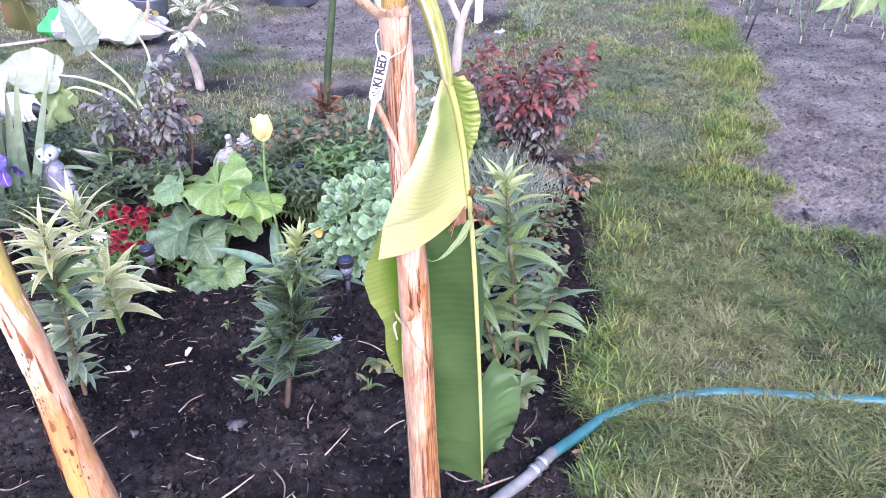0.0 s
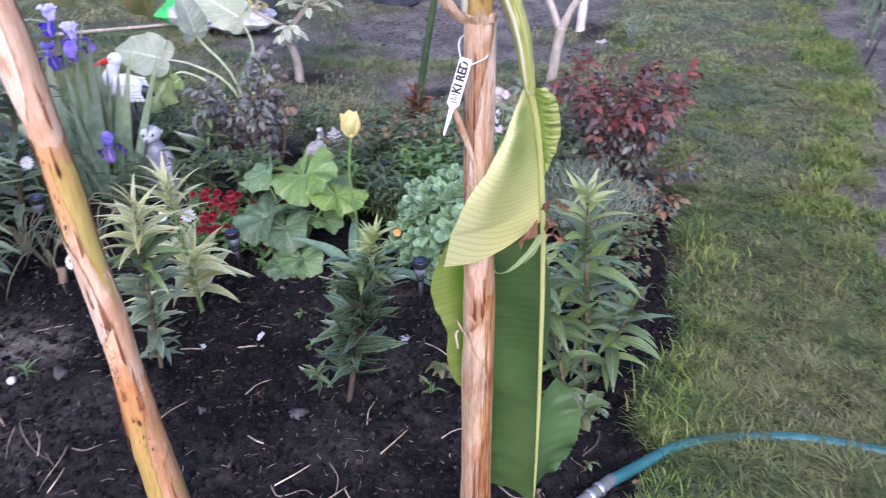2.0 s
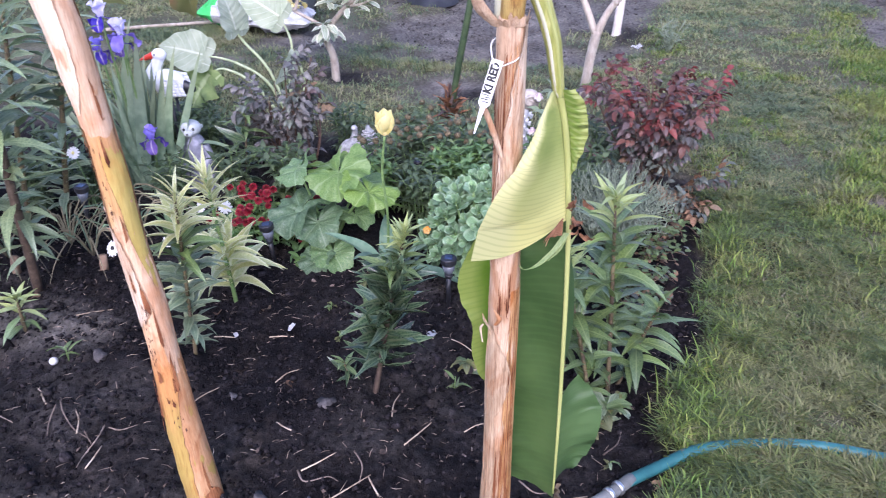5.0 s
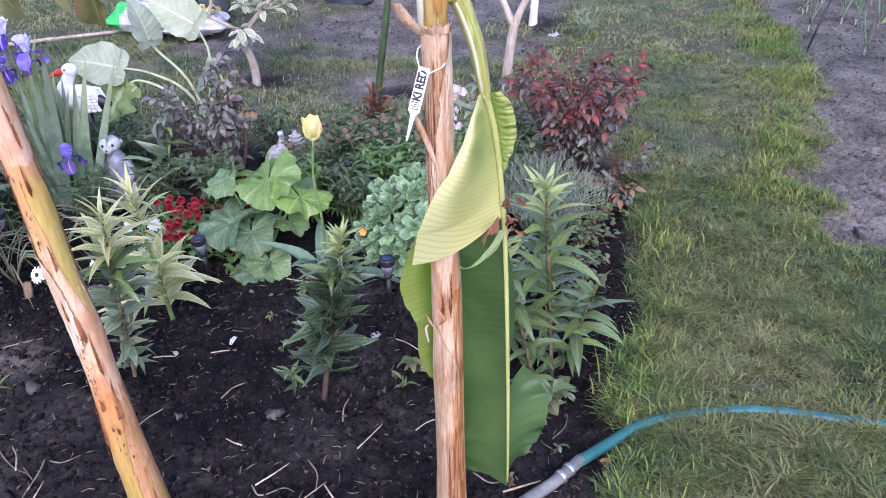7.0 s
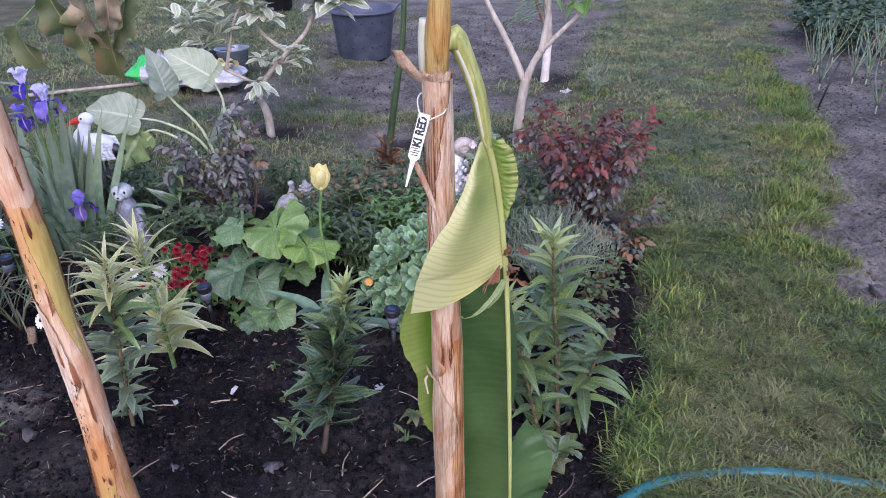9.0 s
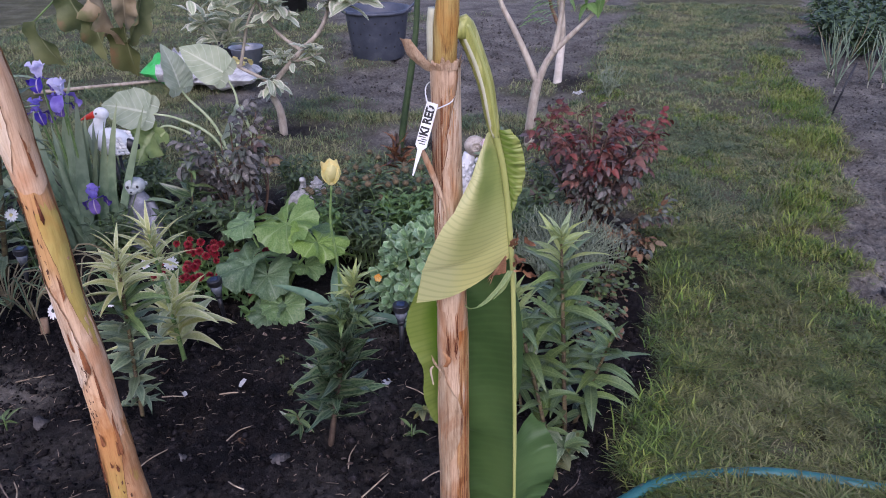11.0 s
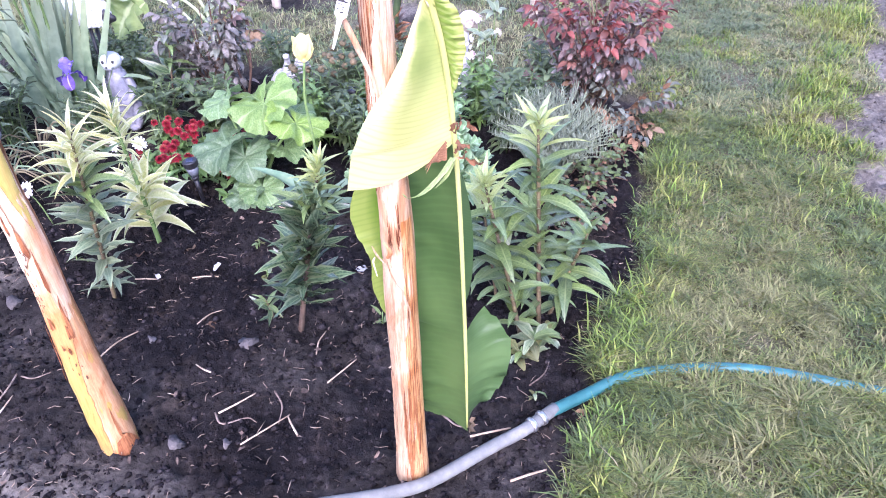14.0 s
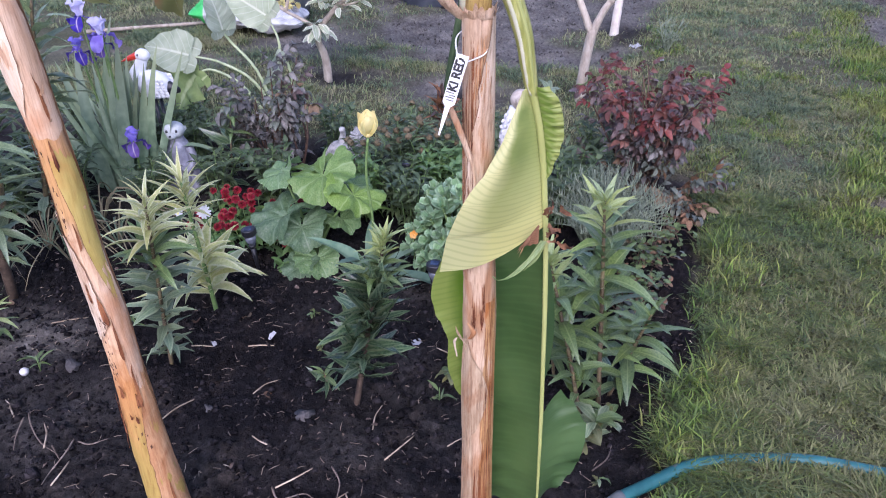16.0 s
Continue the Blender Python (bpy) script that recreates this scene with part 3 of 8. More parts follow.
STATUE_STONE = surface("weathered_pale_stone", [(0.3, (0.15, 0.155, 0.15)), (0.5, (0.27, 0.27, 0.26)), (0.75, (0.42, 0.42, 0.40))], 60, 0.7, 0.5, 160)
SHELL = surface("beige_glazed_shell", [(0.3, (0.26, 0.22, 0.18)), (0.7, (0.46, 0.41, 0.35))], 40, 0.5, 0.3, 160)
STATUE_RED = surface("red_paint", [(0.3, (0.50, 0.03, 0.015)), (0.7, (0.64, 0.06, 0.03))], 40, 0.4, 0.1, 100)
STRAW = surface("dry_straw", [(0.3, (0.24, 0.17, 0.11)), (0.6, (0.46, 0.37, 0.26)), (0.8, (0.62, 0.54, 0.42))], 40, 0.8, 0.3, 200, vary=0.3)
LITTER = surface("leaf_flake", [(0.3, (0.045, 0.032, 0.025)), (0.6, (0.12, 0.088, 0.066)), (0.8, (0.26, 0.21, 0.165))], 60, 0.8, 0.4, 200, vary=0.6, island=True)
STRAW_BIT = surface("straw_bit", [(0.3, (0.10, 0.075, 0.055)), (0.6, (0.23, 0.18, 0.13)), (0.8, (0.42, 0.36, 0.28))], 40, 0.8, 0.3, 200, vary=0.7, island=True)
TWIG = surface("dry_twig", [(0.3, (0.09, 0.065, 0.048)), (0.6, (0.20, 0.155, 0.12)), (0.8, (0.32, 0.26, 0.21))], 60, 0.85, 0.4, 240, vary=0.35)
CHIP = surface("white_chip", [(0.3, (0.42, 0.41, 0.40)), (0.7, (0.60, 0.59, 0.57))], 60, 0.6, 0.3, 200)
PEBBLE = surface("grey_pebble", [(0.3, (0.06, 0.055, 0.054)), (0.6, (0.12, 0.11, 0.105)), (0.85, (0.24, 0.22, 0.21))], 40, 0.8, 0.5, 200, vary=0.3)
CLOD_DRY = surface("dry_soil_clod", [(0.3, (0.050, 0.045, 0.040)), (0.6, (0.105, 0.095, 0.083)), (0.8, (0.18, 0.165, 0.145))], 60, 0.95, 0.8, 260, 0.1, vary=0.45, island=True)
CLOD = surface("soil_clod", [(0.3, (0.009, 0.0078, 0.0082)), (0.6, (0.019, 0.0166, 0.0174)), (0.85, (0.055, 0.048, 0.047))], 60, 0.95, 0.8, 260, 0.1, vary=0.6, island=True)


def grass_blades(name, tones, tip, spread=0.42):
    """Blades whose colour drifts over the turf from blue-green to yellow-green and dry, each blade a little different."""
    m, nt, bsdf, out = shader(name)
    tc = nt.nodes.new("ShaderNodeTexCoord")
    big = node(nt, "TexNoise", {"Vector": tc.outputs["Object"], "Scale": 1.9, "Detail": 3.0, "Roughness": 0.6})
    mid = node(nt, "TexNoise", {"Vector": tc.outputs["Object"], "Scale": 9.0, "Detail": 3.0, "Roughness": 0.6})
    src = nt.nodes.new("ShaderNodeNewGeometry").outputs["Random Per Island"]
    wob = maths(nt, "FRACT", maths(nt, "MULTIPLY", src, 9.7))
    f = maths(nt, "ADD", maths(nt, "MULTIPLY", big.outputs["Fac"], 0.58), maths(nt, "MULTIPLY", mid.outputs["Fac"], 0.42))
    f = maths(nt, "ADD", maths(nt, "MULTIPLY_ADD", f, 2.0, -0.51), maths(nt, "MULTIPLY_ADD", wob, 0.30, -0.15))
    col = ramp(nt, f, list(zip((0.36, 0.46, 0.54, 0.62), tones)))
    s = node(nt, "SeparateXYZ", {"Vector": tc.outputs["UV"]}).outputs["X"]
    col = blend(nt, ramp(nt, s, [(0.3, (0, 0, 0)), (1.0, (0.6, 0.6, 0.6))]), col, tip)
    hsv = node(nt, "HueSaturation", {"Color": col, "Value": maths(nt, "MULTIPLY_ADD", src, 2 * spread, 1 - spread)})
    nt.links.new(hsv.outputs["Color"], bsdf.inputs["Base Color"])
    bsdf.inputs["Roughness"].default_value = 0.55
    bsdf.inputs["Specular IOR Level"].default_value = 0.3
    tr = node(nt, "BsdfTranslucent", {"Color": hsv.outputs["Color"]})
    mix = node(nt, "MixShader", {0: 0.3, 1: bsdf.outputs[0], 2: tr.outputs[0]})
    nt.links.new(mix.outputs[0], out.inputs["Surface"])
    return m


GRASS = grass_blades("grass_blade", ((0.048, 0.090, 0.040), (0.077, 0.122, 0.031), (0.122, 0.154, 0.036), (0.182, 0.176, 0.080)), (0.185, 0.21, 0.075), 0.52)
GRASS_BRIGHT = grass_blades("grass_blade_bright", ((0.066, 0.140, 0.024), (0.112, 0.190, 0.028), (0.180, 0.235, 0.042), (0.230, 0.245, 0.070)), (0.24, 0.29, 0.070), 0.45)
# Paler, greyer copies of GRASS; brightening with distance is put into the colour.
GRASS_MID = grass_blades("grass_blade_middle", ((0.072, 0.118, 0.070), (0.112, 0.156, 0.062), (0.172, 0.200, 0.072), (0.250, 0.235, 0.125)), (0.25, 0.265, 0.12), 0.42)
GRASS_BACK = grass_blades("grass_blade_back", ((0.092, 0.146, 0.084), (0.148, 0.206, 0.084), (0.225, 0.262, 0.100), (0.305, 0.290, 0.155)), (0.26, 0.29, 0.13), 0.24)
GRASS_DRY = foliage("grass_blade_dry", (0.17, 0.155, 0.09), (0.29, 0.26, 0.16), None, None, None, 0.25, 0.7, 0.25, island=True, nscale=3)
CLOVER = foliage("clover_leaf", (0.075, 0.125, 0.030), (0.14, 0.19, 0.055), None, None, None, 0.25, 0.5, 0.25, island=True)


def ground_material():
    m, nt, bsdf, out = shader("ground")
    co = coords(nt)
    lawn_at = node(nt, "Attribute", attribute_name="lawn").outputs["Fac"]
    dry_at = node(nt, "Attribute", attribute_name="dry").outputs["Fac"]
    n1 = node(nt, "TexNoise", {"Vector": co, "Scale": 55.0, "Detail": 10.0, "Roughness": 0.7})
    n2 = node(nt, "TexNoise", {"Vector": co, "Scale": 5.0, "Detail": 4.0})
    mixn = maths(nt, "ADD", maths(nt, "MULTIPLY", n1.outputs["Fac"], 0.6), maths(nt, "MULTIPLY", n2.outputs["Fac"], 0.4))
    moist = ramp(nt, mixn, [(0.36, (0.0036, 0.0031, 0.0033)), (0.48, (0.0070, 0.0061, 0.0065)), (0.57, (0.0145, 0.0126, 0.0130)), (0.68, (0.050, 0.043, 0.041))])
    driest = ramp(nt, mixn, [(0.36, (0.050, 0.045, 0.039)), (0.47, (0.112, 0.102, 0.087)), (0.57, (0.192, 0.175, 0.149)), (0.70, (0.34, 0.315, 0.27))])
    turf = ramp(nt, mixn, [(0.36, (0.040, 0.040, 0.020)), (0.5, (0.080, 0.079, 0.040)), (0.64, (0.155, 0.145, 0.088))])
    drift = node(nt, "TexNoise", {"Vector": co, "Scale": 7.0, "Detail": 6.0, "Roughness": 0.7})
    moist = blend(nt, ramp(nt, drift.outputs["Fac"], [(0.52, (0, 0, 0)), (0.66, (0.7, 0.7, 0.7))]), moist, ramp(nt, n1.outputs["Fac"], [(0.36, (0.010, 0.0075, 0.006)), (0.52, (0.032, 0.024, 0.019)), (0.68, (0.085, 0.066, 0.054))]))
    col = blend(nt, lawn_at, blend(nt, dry_at, moist, driest), turf)
    flecks = node(nt, "TexVoronoi", {"Vector": co, "Scale": 120.0, "Randomness": 1.0})
    fl = ramp(nt, flecks.outputs["Distance"], [(0.05, (1, 1, 1)), (0.10, (0, 0, 0))])
    pick = ramp(nt, node(nt, "TexNoise", {"Vector": co, "Scale": 23.0}).outputs["Fac"], [(0.56, (0, 0, 0)), (0.62, (1, 1, 1))])
    col = blend(nt, maths(nt, "MULTIPLY", maths(nt, "MULTIPLY", fl, pick), 0.7), col, (0.30, 0.25, 0.20))
    nt.links.new(col, bsdf.inputs["Base Color"])
    bsdf.inputs["Roughness"].default_value = 0.95
    bsdf.inputs["Specular IOR Level"].default_value = 0.15
    bp = node(nt, "Bump", {"Height": n1.outputs["Fac"], "Strength": 0.9, "Distance": 0.012})
    nt.links.new(bp.outputs["Normal"], bsdf.inputs["Normal"])
    return m


# ---- the plan: bed, lawn and paths ----
def vnoise(x, y, seed=0):
    """Value noise over arrays, 0 to 1."""
    xi, yi = np.floor(x).astype(np.int64), np.floor(y).astype(np.int64)
    u, v = x - xi, y - yi
    u, v = u * u * (3 - 2 * u), v * v * (3 - 2 * v)

    def h(a, b):
        k = (a * 374761393 + b * 668265263 + seed * 144665) & 0x7FFFFFFF
        k = ((k ^ (k >> 13)) * 1274126177) & 0x7FFFFFFF
        return ((k ^ (k >> 16)) & 0xFFFF) / 65535.0
    return (h(xi, yi) * (1 - u) + h(xi + 1, yi) * u) * (1 - v) + (h(xi, yi + 1) * (1 - u) + h(xi + 1, yi + 1) * u) * v


def fbm(x, y, scale, octaves=4, seed=0):
    out, a, tot = 0.0, 1.0, 0.0
    for o in range(octaves):
        out = out + a * vnoise(x * scale * 2 ** o + 37.1 * o, y * scale * 2 ** o - 11.7 * o, seed + o)
        tot += a
        a *= 0.55
    return out / tot


def bed_edge(y):
    return np.interp(y, [0.6, 1.17, 1.37, 1.5, 1.71, 1.87, 2.0, 2.27, 2.5, 2.8, 3.1], [0.34, 0.32, 0.30, 0.345, 0.395, 0.45, 0.47, 0.53, 0.51, 0.53, 0.56])


def lawn_edge(y):
    return np.interp(y, [0.6, 1.96, 2.15, 2.46, 2.75, 3.0, 3.55, 4.2, 4.74, 5.6, 6.4, 8.8, 12], [1.40, 1.36, 1.26, 1.17, 1.19, 1.32, 1.48, 1.65, 1.72, 1.80, 2.0, 2.8, 3.8])


def soft(d, w):
    return np.clip(d / w * 0.5 + 0.5, 0, 1)


def lawn_mask(x, y):
    j = (fbm(x, y, 5.0, 3, 3) - 0.5) * 0.22
    x, y = x + j * (1 + 2.2 * (x > 0.9)), y + (fbm(x, y, 5.0, 3, 9) - 0.5) * 0.2
    strip = soft(x - bed_edge(np.minimum(y, 3.1)), 0.04) * soft(lawn_edge(y) - x, 0.06)
    back = soft(y - np.interp(x, [-3, -1.2, -0.3, 0.1, 0.5], [3.05, 3.05, 3.0, 2.95, 3.0]), 0.1) * soft(lawn_edge(y) - x, 0.06)
    m = np.maximum(strip, back)
    left = np.interp(y, [4.3, 4.7, 5.5, 6.3, 8.0, 12], [-0.9, -1.35, -1.55, -1.75, -2.5, -3.5])
    right = np.interp(y, [4.3, 5.0, 6.0, 6.8, 8.7, 12], [0.10, 0.34, 0.42, 0.6, 1.0, 1.4])
    plot = soft(x - left, 0.12) * soft(right - x, 0.12) * soft(y - 4.28, 0.12)
    for cx, cy, rx, ry in ((0.0, 3.82, 0.24, 0.20), (-0.62, 3.78, 0.30, 0.22), (-1.20, 3.88, 0.27, 0.15), (-1.75, 4.5, 0.35, 0.3), (-2.5, 4.0, 0.5, 0.12), (-0.75, 4.3, 0.5, 0.1)):
        plot = np.maximum(plot, soft(1 - np.hypot((x - cx) / rx, (y - cy) / ry), 0.5))
    tufts = soft(fbm(x, y, 1.6, 2, 21) - 0.66, 0.06)
    return m * (1 - plot * (1 - 0.8 * tufts))


def ground_height(x, y, lawn):
    lump = fbm(x, y, 9.0, 3, 5) - 0.5
    fine = np.abs(fbm(x, y, 38.0, 3, 7) - 0.5)
    crumb = fbm(x, y, 85.0, 2, 8) - 0.5
    rough = 1 - 0.75 * lawn
    near = np.clip((9 - y) / 4, 0.0, 1)
    return (0.046 * lump + 0.050 * fine + 0.024 * crumb) * rough * near + 0.022 * lawn - 0.004


def worn(x, y):
    """Bare trodden patches in the turf, 0 to 1, most of them on the far stretch of the lawn."""
    far = np.clip((y - 1.9) / 0.8, 0.12, 1)
    return np.clip(4.5 * (fbm(x, y, 3.4, 4, 61) - 0.51) * far, 0, 0.70)


def watered(x, y):
    """Dark watered soil round the foot of the young trees."""
    w = 0.0
    for cx, cy, rx, ry in ((-1.20, 3.86, 0.34, 0.15), (0.10, 3.86, 0.24, 0.16), (0.22, 5.12, 0.30, 0.24), (-0.55, 3.72, 0.16, 0.10), (1.62, 2.06, 0.42, 0.17)):
        w = np.maximum(w, soft(1 - np.hypot((x - cx) / rx, (y - cy) / ry) + 0.5 * (fbm(x, y, 7.0, 2, 71) - 0.5), 0.4))
    return 0.9 * w


def spaced(*runs):
    out = []
    for a, b, step in runs:
        out += list(np.arange(a, b - 1e-6, step))
    return np.array(out + [runs[-1][1]])


gx = spaced((-400, -40, 60), (-40, -6, 4), (-6, -2.2, 0.08), (-2.2, 1.75, 0.0125), (1.75, 6, 0.08), (6, 40, 4), (40, 400, 60))
gy = spaced((-400, -40, 60), (-40, 0, 4), (0, 0.8, 0.1), (0.8, 3.3, 0.0125), (3.3, 9.6, 0.05), (9.6, 40, 2), (40, 400, 60))
X, Y = np.meshgrid(gx, gy)
LAWN = lawn_mask(X, Y)
Z = ground_height(X, Y, LAWN)
me = bpy.data.meshes.new("ground")
nx, ny = len(gx), len(gy)
me.vertices.add(nx * ny)
me.vertices.foreach_set("co", np.stack([X, Y, Z], -1).astype(np.float32).ravel())
I, J = np.meshgrid(np.arange(nx - 1), np.arange(ny - 1))
q = (J * nx + I).ravel()
quads = np.stack([q, q + 1, q + nx + 1, q + nx], -1).astype(np.int32)
me.loops.add(quads.size)
me.loops.foreach_set("vertex_index", quads.ravel())
me.polygons.add(len(quads))
me.polygons.foreach_set("loop_start", np.arange(0, quads.size, 4, dtype=np.int32))
me.polygons.foreach_set("use_smooth", np.full(len(quads), True))
me.update(calc_edges=True)
for attr, values in (("lawn", LAWN * (1 - 0.3 * worn(X, Y))), ("dry", np.clip(soft(X - 1.1, 0.3) + soft(Y - 3.2, 0.4) + soft(0.945 + 0.10 * (fbm(X, Y, 6.0, 2, 33) - 0.5) - Y, 0.06) * 0.75 + 0.16 * soft(fbm(X, Y, 3.0, 3, 31) - 0.56, 0.1) + 0.65 * soft(1 - np.hypot((X + 1.50) / 0.30, (Y - 1.50) / 0.10) + 0.8 * (fbm(X, Y, 9.0, 2, 73) - 0.5), 0.5) - watered(X, Y), 0, 0.95))):
    me.attributes.new(attr, "FLOAT", "POINT").data.foreach_set("value", values.astype(np.float32).ravel())
me.materials.append(ground_material())
solo("ground", me, (0, 0, 0), "dark crumbly garden soil with paths and turf", "ground", kind="structure")


def height_at(x, y):
    x, y = np.array([x]), np.array([y])
    return float(ground_height(x, y, lawn_mask(x, y))[0])


# ---- grass ----
def grass(name, mat, count, box, tall, wide, accept, label, seed, lean=1.5):
    """Bent blades sown over a box (x0, x1, y0, y1) where accept(x, y) says so."""
    g = np.random.default_rng(seed)
    x, y = g.uniform(box[0], box[1], count), g.uniform(box[2], box[3], count)
    keep = g.random(count) < accept(x, y)
    x, y = x[keep], y[keep]
    n = len(x)
    z = ground_height(x, y, lawn_mask(x, y)) - 0.004
    clump = 0.5 * fbm(x, y, 9.0, 2, 77) + 0.5 * fbm(x, y, 26.0, 2, 78)
    h = g.uniform(tall[0], tall[1], n) * (0.28 + 2.2 * clump ** 2)
    w = g.uniform(wide[0], wide[1], n)
    flow = fbm(x, y, 4.0, 2, 55) * 12.0 + g.normal(0, 2.2, n)
    bend = g.uniform(0.25, lean, n) * h
    dx, dy = np.cos(flow), np.sin(flow)
    sx, sy = -dy * w, dx * w
    verts = np.empty((n, 5, 3))
    for k, (f, b, s) in enumerate(((0, 0, -0.5), (0, 0, 0.5), (0.62, 0.38, -0.42), (0.62, 0.38, 0.42), (0.88, 1.0, 0))):
        verts[:, k, 0] = x + dx * bend * b + sx * s
        verts[:, k, 1] = y + dy * bend * b + sy * s
        verts[:, k, 2] = z + h * f
    o = (np.arange(n) * 5)[:, None]
    quad, tri = o + np.array([[0, 1, 3, 2]]), o + np.array([[2, 3, 4]])
    me = bpy.data.meshes.new(name)
    me.vertices.add(n * 5)
    me.vertices.foreach_set("co", verts.astype(np.float32).ravel())
    idx = np.concatenate([quad, tri], 1).astype(np.int32).ravel()
    me.loops.add(len(idx))
    me.loops.foreach_set("vertex_index", idx)
    me.polygons.add(2 * n)
    starts = (np.arange(n) * 7)[:, None] + np.array([[0, 4]])
    me.polygons.foreach_set("loop_start", starts.astype(np.int32).ravel())
    me.update(calc_edges=True)
    uv = np.tile(np.array([[0, 0], [0, 1], [0.6, 1], [0.6, 0], [0.6, 0], [0.6, 1], [1, 0.5]], dtype=np.float32), (n, 1))
    me.uv_layers.new(name="UVMap").data.foreach_set("uv", uv.ravel())
    me.materials.append(mat)
    return solo(name, me, (0, 0, 0), label, "grass", kind="stuff")


def dense(x, y):
    """How thick the turf stands: worn in patches."""
    return lawn_mask(x, y) ** 2 * (1 - worn(x, y)) * np.clip(0.70 + 3.0 * (fbm(x, y, 3.2, 3, 13) - 0.43), 0.55, 1) * np.clip(5.0 * (fbm(x, y, 17.0, 3, 19) - 0.34), np.interp(y, [1.6, 3.0], [0.14, 0.55]), 1)


def edge_band(x, y):
    """Longer, brighter grass along the bed and along the dug ground."""
    r = np.exp(-((x - lawn_edge(y) + 0.12) / 0.13) ** 2) * np.where(y > 2.6, 1, 0.15)
    l = np.exp(-((x - bed_edge(y) - 0.05) / 0.07) ** 2) * np.where(y < 3.2, 0.9, 0)
    return lawn_mask(x, y) * np.clip(r + l, 0, 1) * np.clip(2.4 * (fbm(x, y, 3.5, 2, 17) - 0.25), 0.05, 1)


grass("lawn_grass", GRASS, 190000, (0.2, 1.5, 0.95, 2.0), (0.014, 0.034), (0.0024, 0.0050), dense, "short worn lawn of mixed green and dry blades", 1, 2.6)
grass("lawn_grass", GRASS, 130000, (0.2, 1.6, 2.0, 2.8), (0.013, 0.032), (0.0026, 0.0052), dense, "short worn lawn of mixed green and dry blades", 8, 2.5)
# stretches farther off take the blades with distance brightness in their colour
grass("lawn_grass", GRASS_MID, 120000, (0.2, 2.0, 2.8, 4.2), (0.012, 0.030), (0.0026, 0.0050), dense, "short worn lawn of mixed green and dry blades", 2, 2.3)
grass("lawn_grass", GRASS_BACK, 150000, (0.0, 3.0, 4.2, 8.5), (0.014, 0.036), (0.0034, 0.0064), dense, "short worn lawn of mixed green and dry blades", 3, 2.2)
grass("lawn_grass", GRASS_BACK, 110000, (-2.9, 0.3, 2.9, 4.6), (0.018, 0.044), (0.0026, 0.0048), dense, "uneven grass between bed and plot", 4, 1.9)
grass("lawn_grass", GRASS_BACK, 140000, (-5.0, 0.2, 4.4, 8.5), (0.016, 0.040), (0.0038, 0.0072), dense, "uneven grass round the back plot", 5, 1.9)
grass("edge_grass", GRASS_BRIGHT, 200000, (0.2, 2.4, 0.9, 6.0), (0.028, 0.062), (0.0026, 0.0054), edge_band, "longer bright grass along the lawn edge", 6, 1.5)
grass("tuft_grass", GRASS_BRIGHT, 150000, (0.3, 2.2, 0.95, 5.5), (0.016, 0.040), (0.0018, 0.0040), lambda x, y: lawn_mask(x, y) * np.clip(6 * (fbm(x, y, 2.3, 3, 41) - 0.52), 0, 1.0) * np.clip(5 * (fbm(x, y, 17.0, 2, 43) - 0.40), 0.03, 1), "lusher green tufts in the lawn", 9, 1.8)
grass("dry_grass", GRASS_DRY, 22000, (0.2, 2.2, 0.9, 5.5), (0.012, 0.034), (0.0012, 0.0024), lambda x, y: lawn_mask(x, y) * 0.55, "dry straw-coloured blades in the lawn", 7, 2.6)


def lawn_weeds():
    """Small round clover-like leaves, low among the blades."""
    g = np.random.default_rng(8)
    b = Build()
    for count, box, size in ((3600, (0.3, 1.5, 0.95, 2.4), (0.003, 0.007)), (1500, (0.3, 1.9, 2.4, 4.4), (0.006, 0.011))):
        x, y = g.uniform(box[0], box[1], count), g.uniform(box[2], box[3], count)
        keep = g.random(count) < lawn_mask(x, y) * np.clip(4 * (fbm(x, y, 2.0, 2, 91) - 0.42), 0, 1)
        x, y = x[keep], y[keep]
        z = ground_height(x, y, lawn_mask(x, y))
        for px, py, pz in zip(x, y, z):
            s, a0 = g.uniform(*size), g.uniform(0, 6.28)
            h = pz + g.uniform(0.006, 0.022)
            for k in range(3):
                a = a0 + 2.094 * k
                d, n = (math.cos(a) * s, math.sin(a) * s), (-math.sin(a) * s * 0.55, math.cos(a) * s * 0.55)
                b.add([(px, py, h - 0.002), (px + d[0] * 0.6 + n[0], py + d[1] * 0.6 + n[1], h + 0.001), (px + d[0] * 1.1, py + d[1] * 1.1, h), (px + d[0] * 0.6 - n[0], py + d[1] * 0.6 - n[1], h + 0.001)], [(0, 1, 2, 3)], [(0, 0.5), (0.6, 1), (1, 0.5), (0.6, 0)])
    solo("lawn_weeds", b.mesh("lawn_weeds", CLOVER), (0, 0, 0), "low clover leaves among the lawn grass", "weeds", kind="stuff")


lawn_weeds()


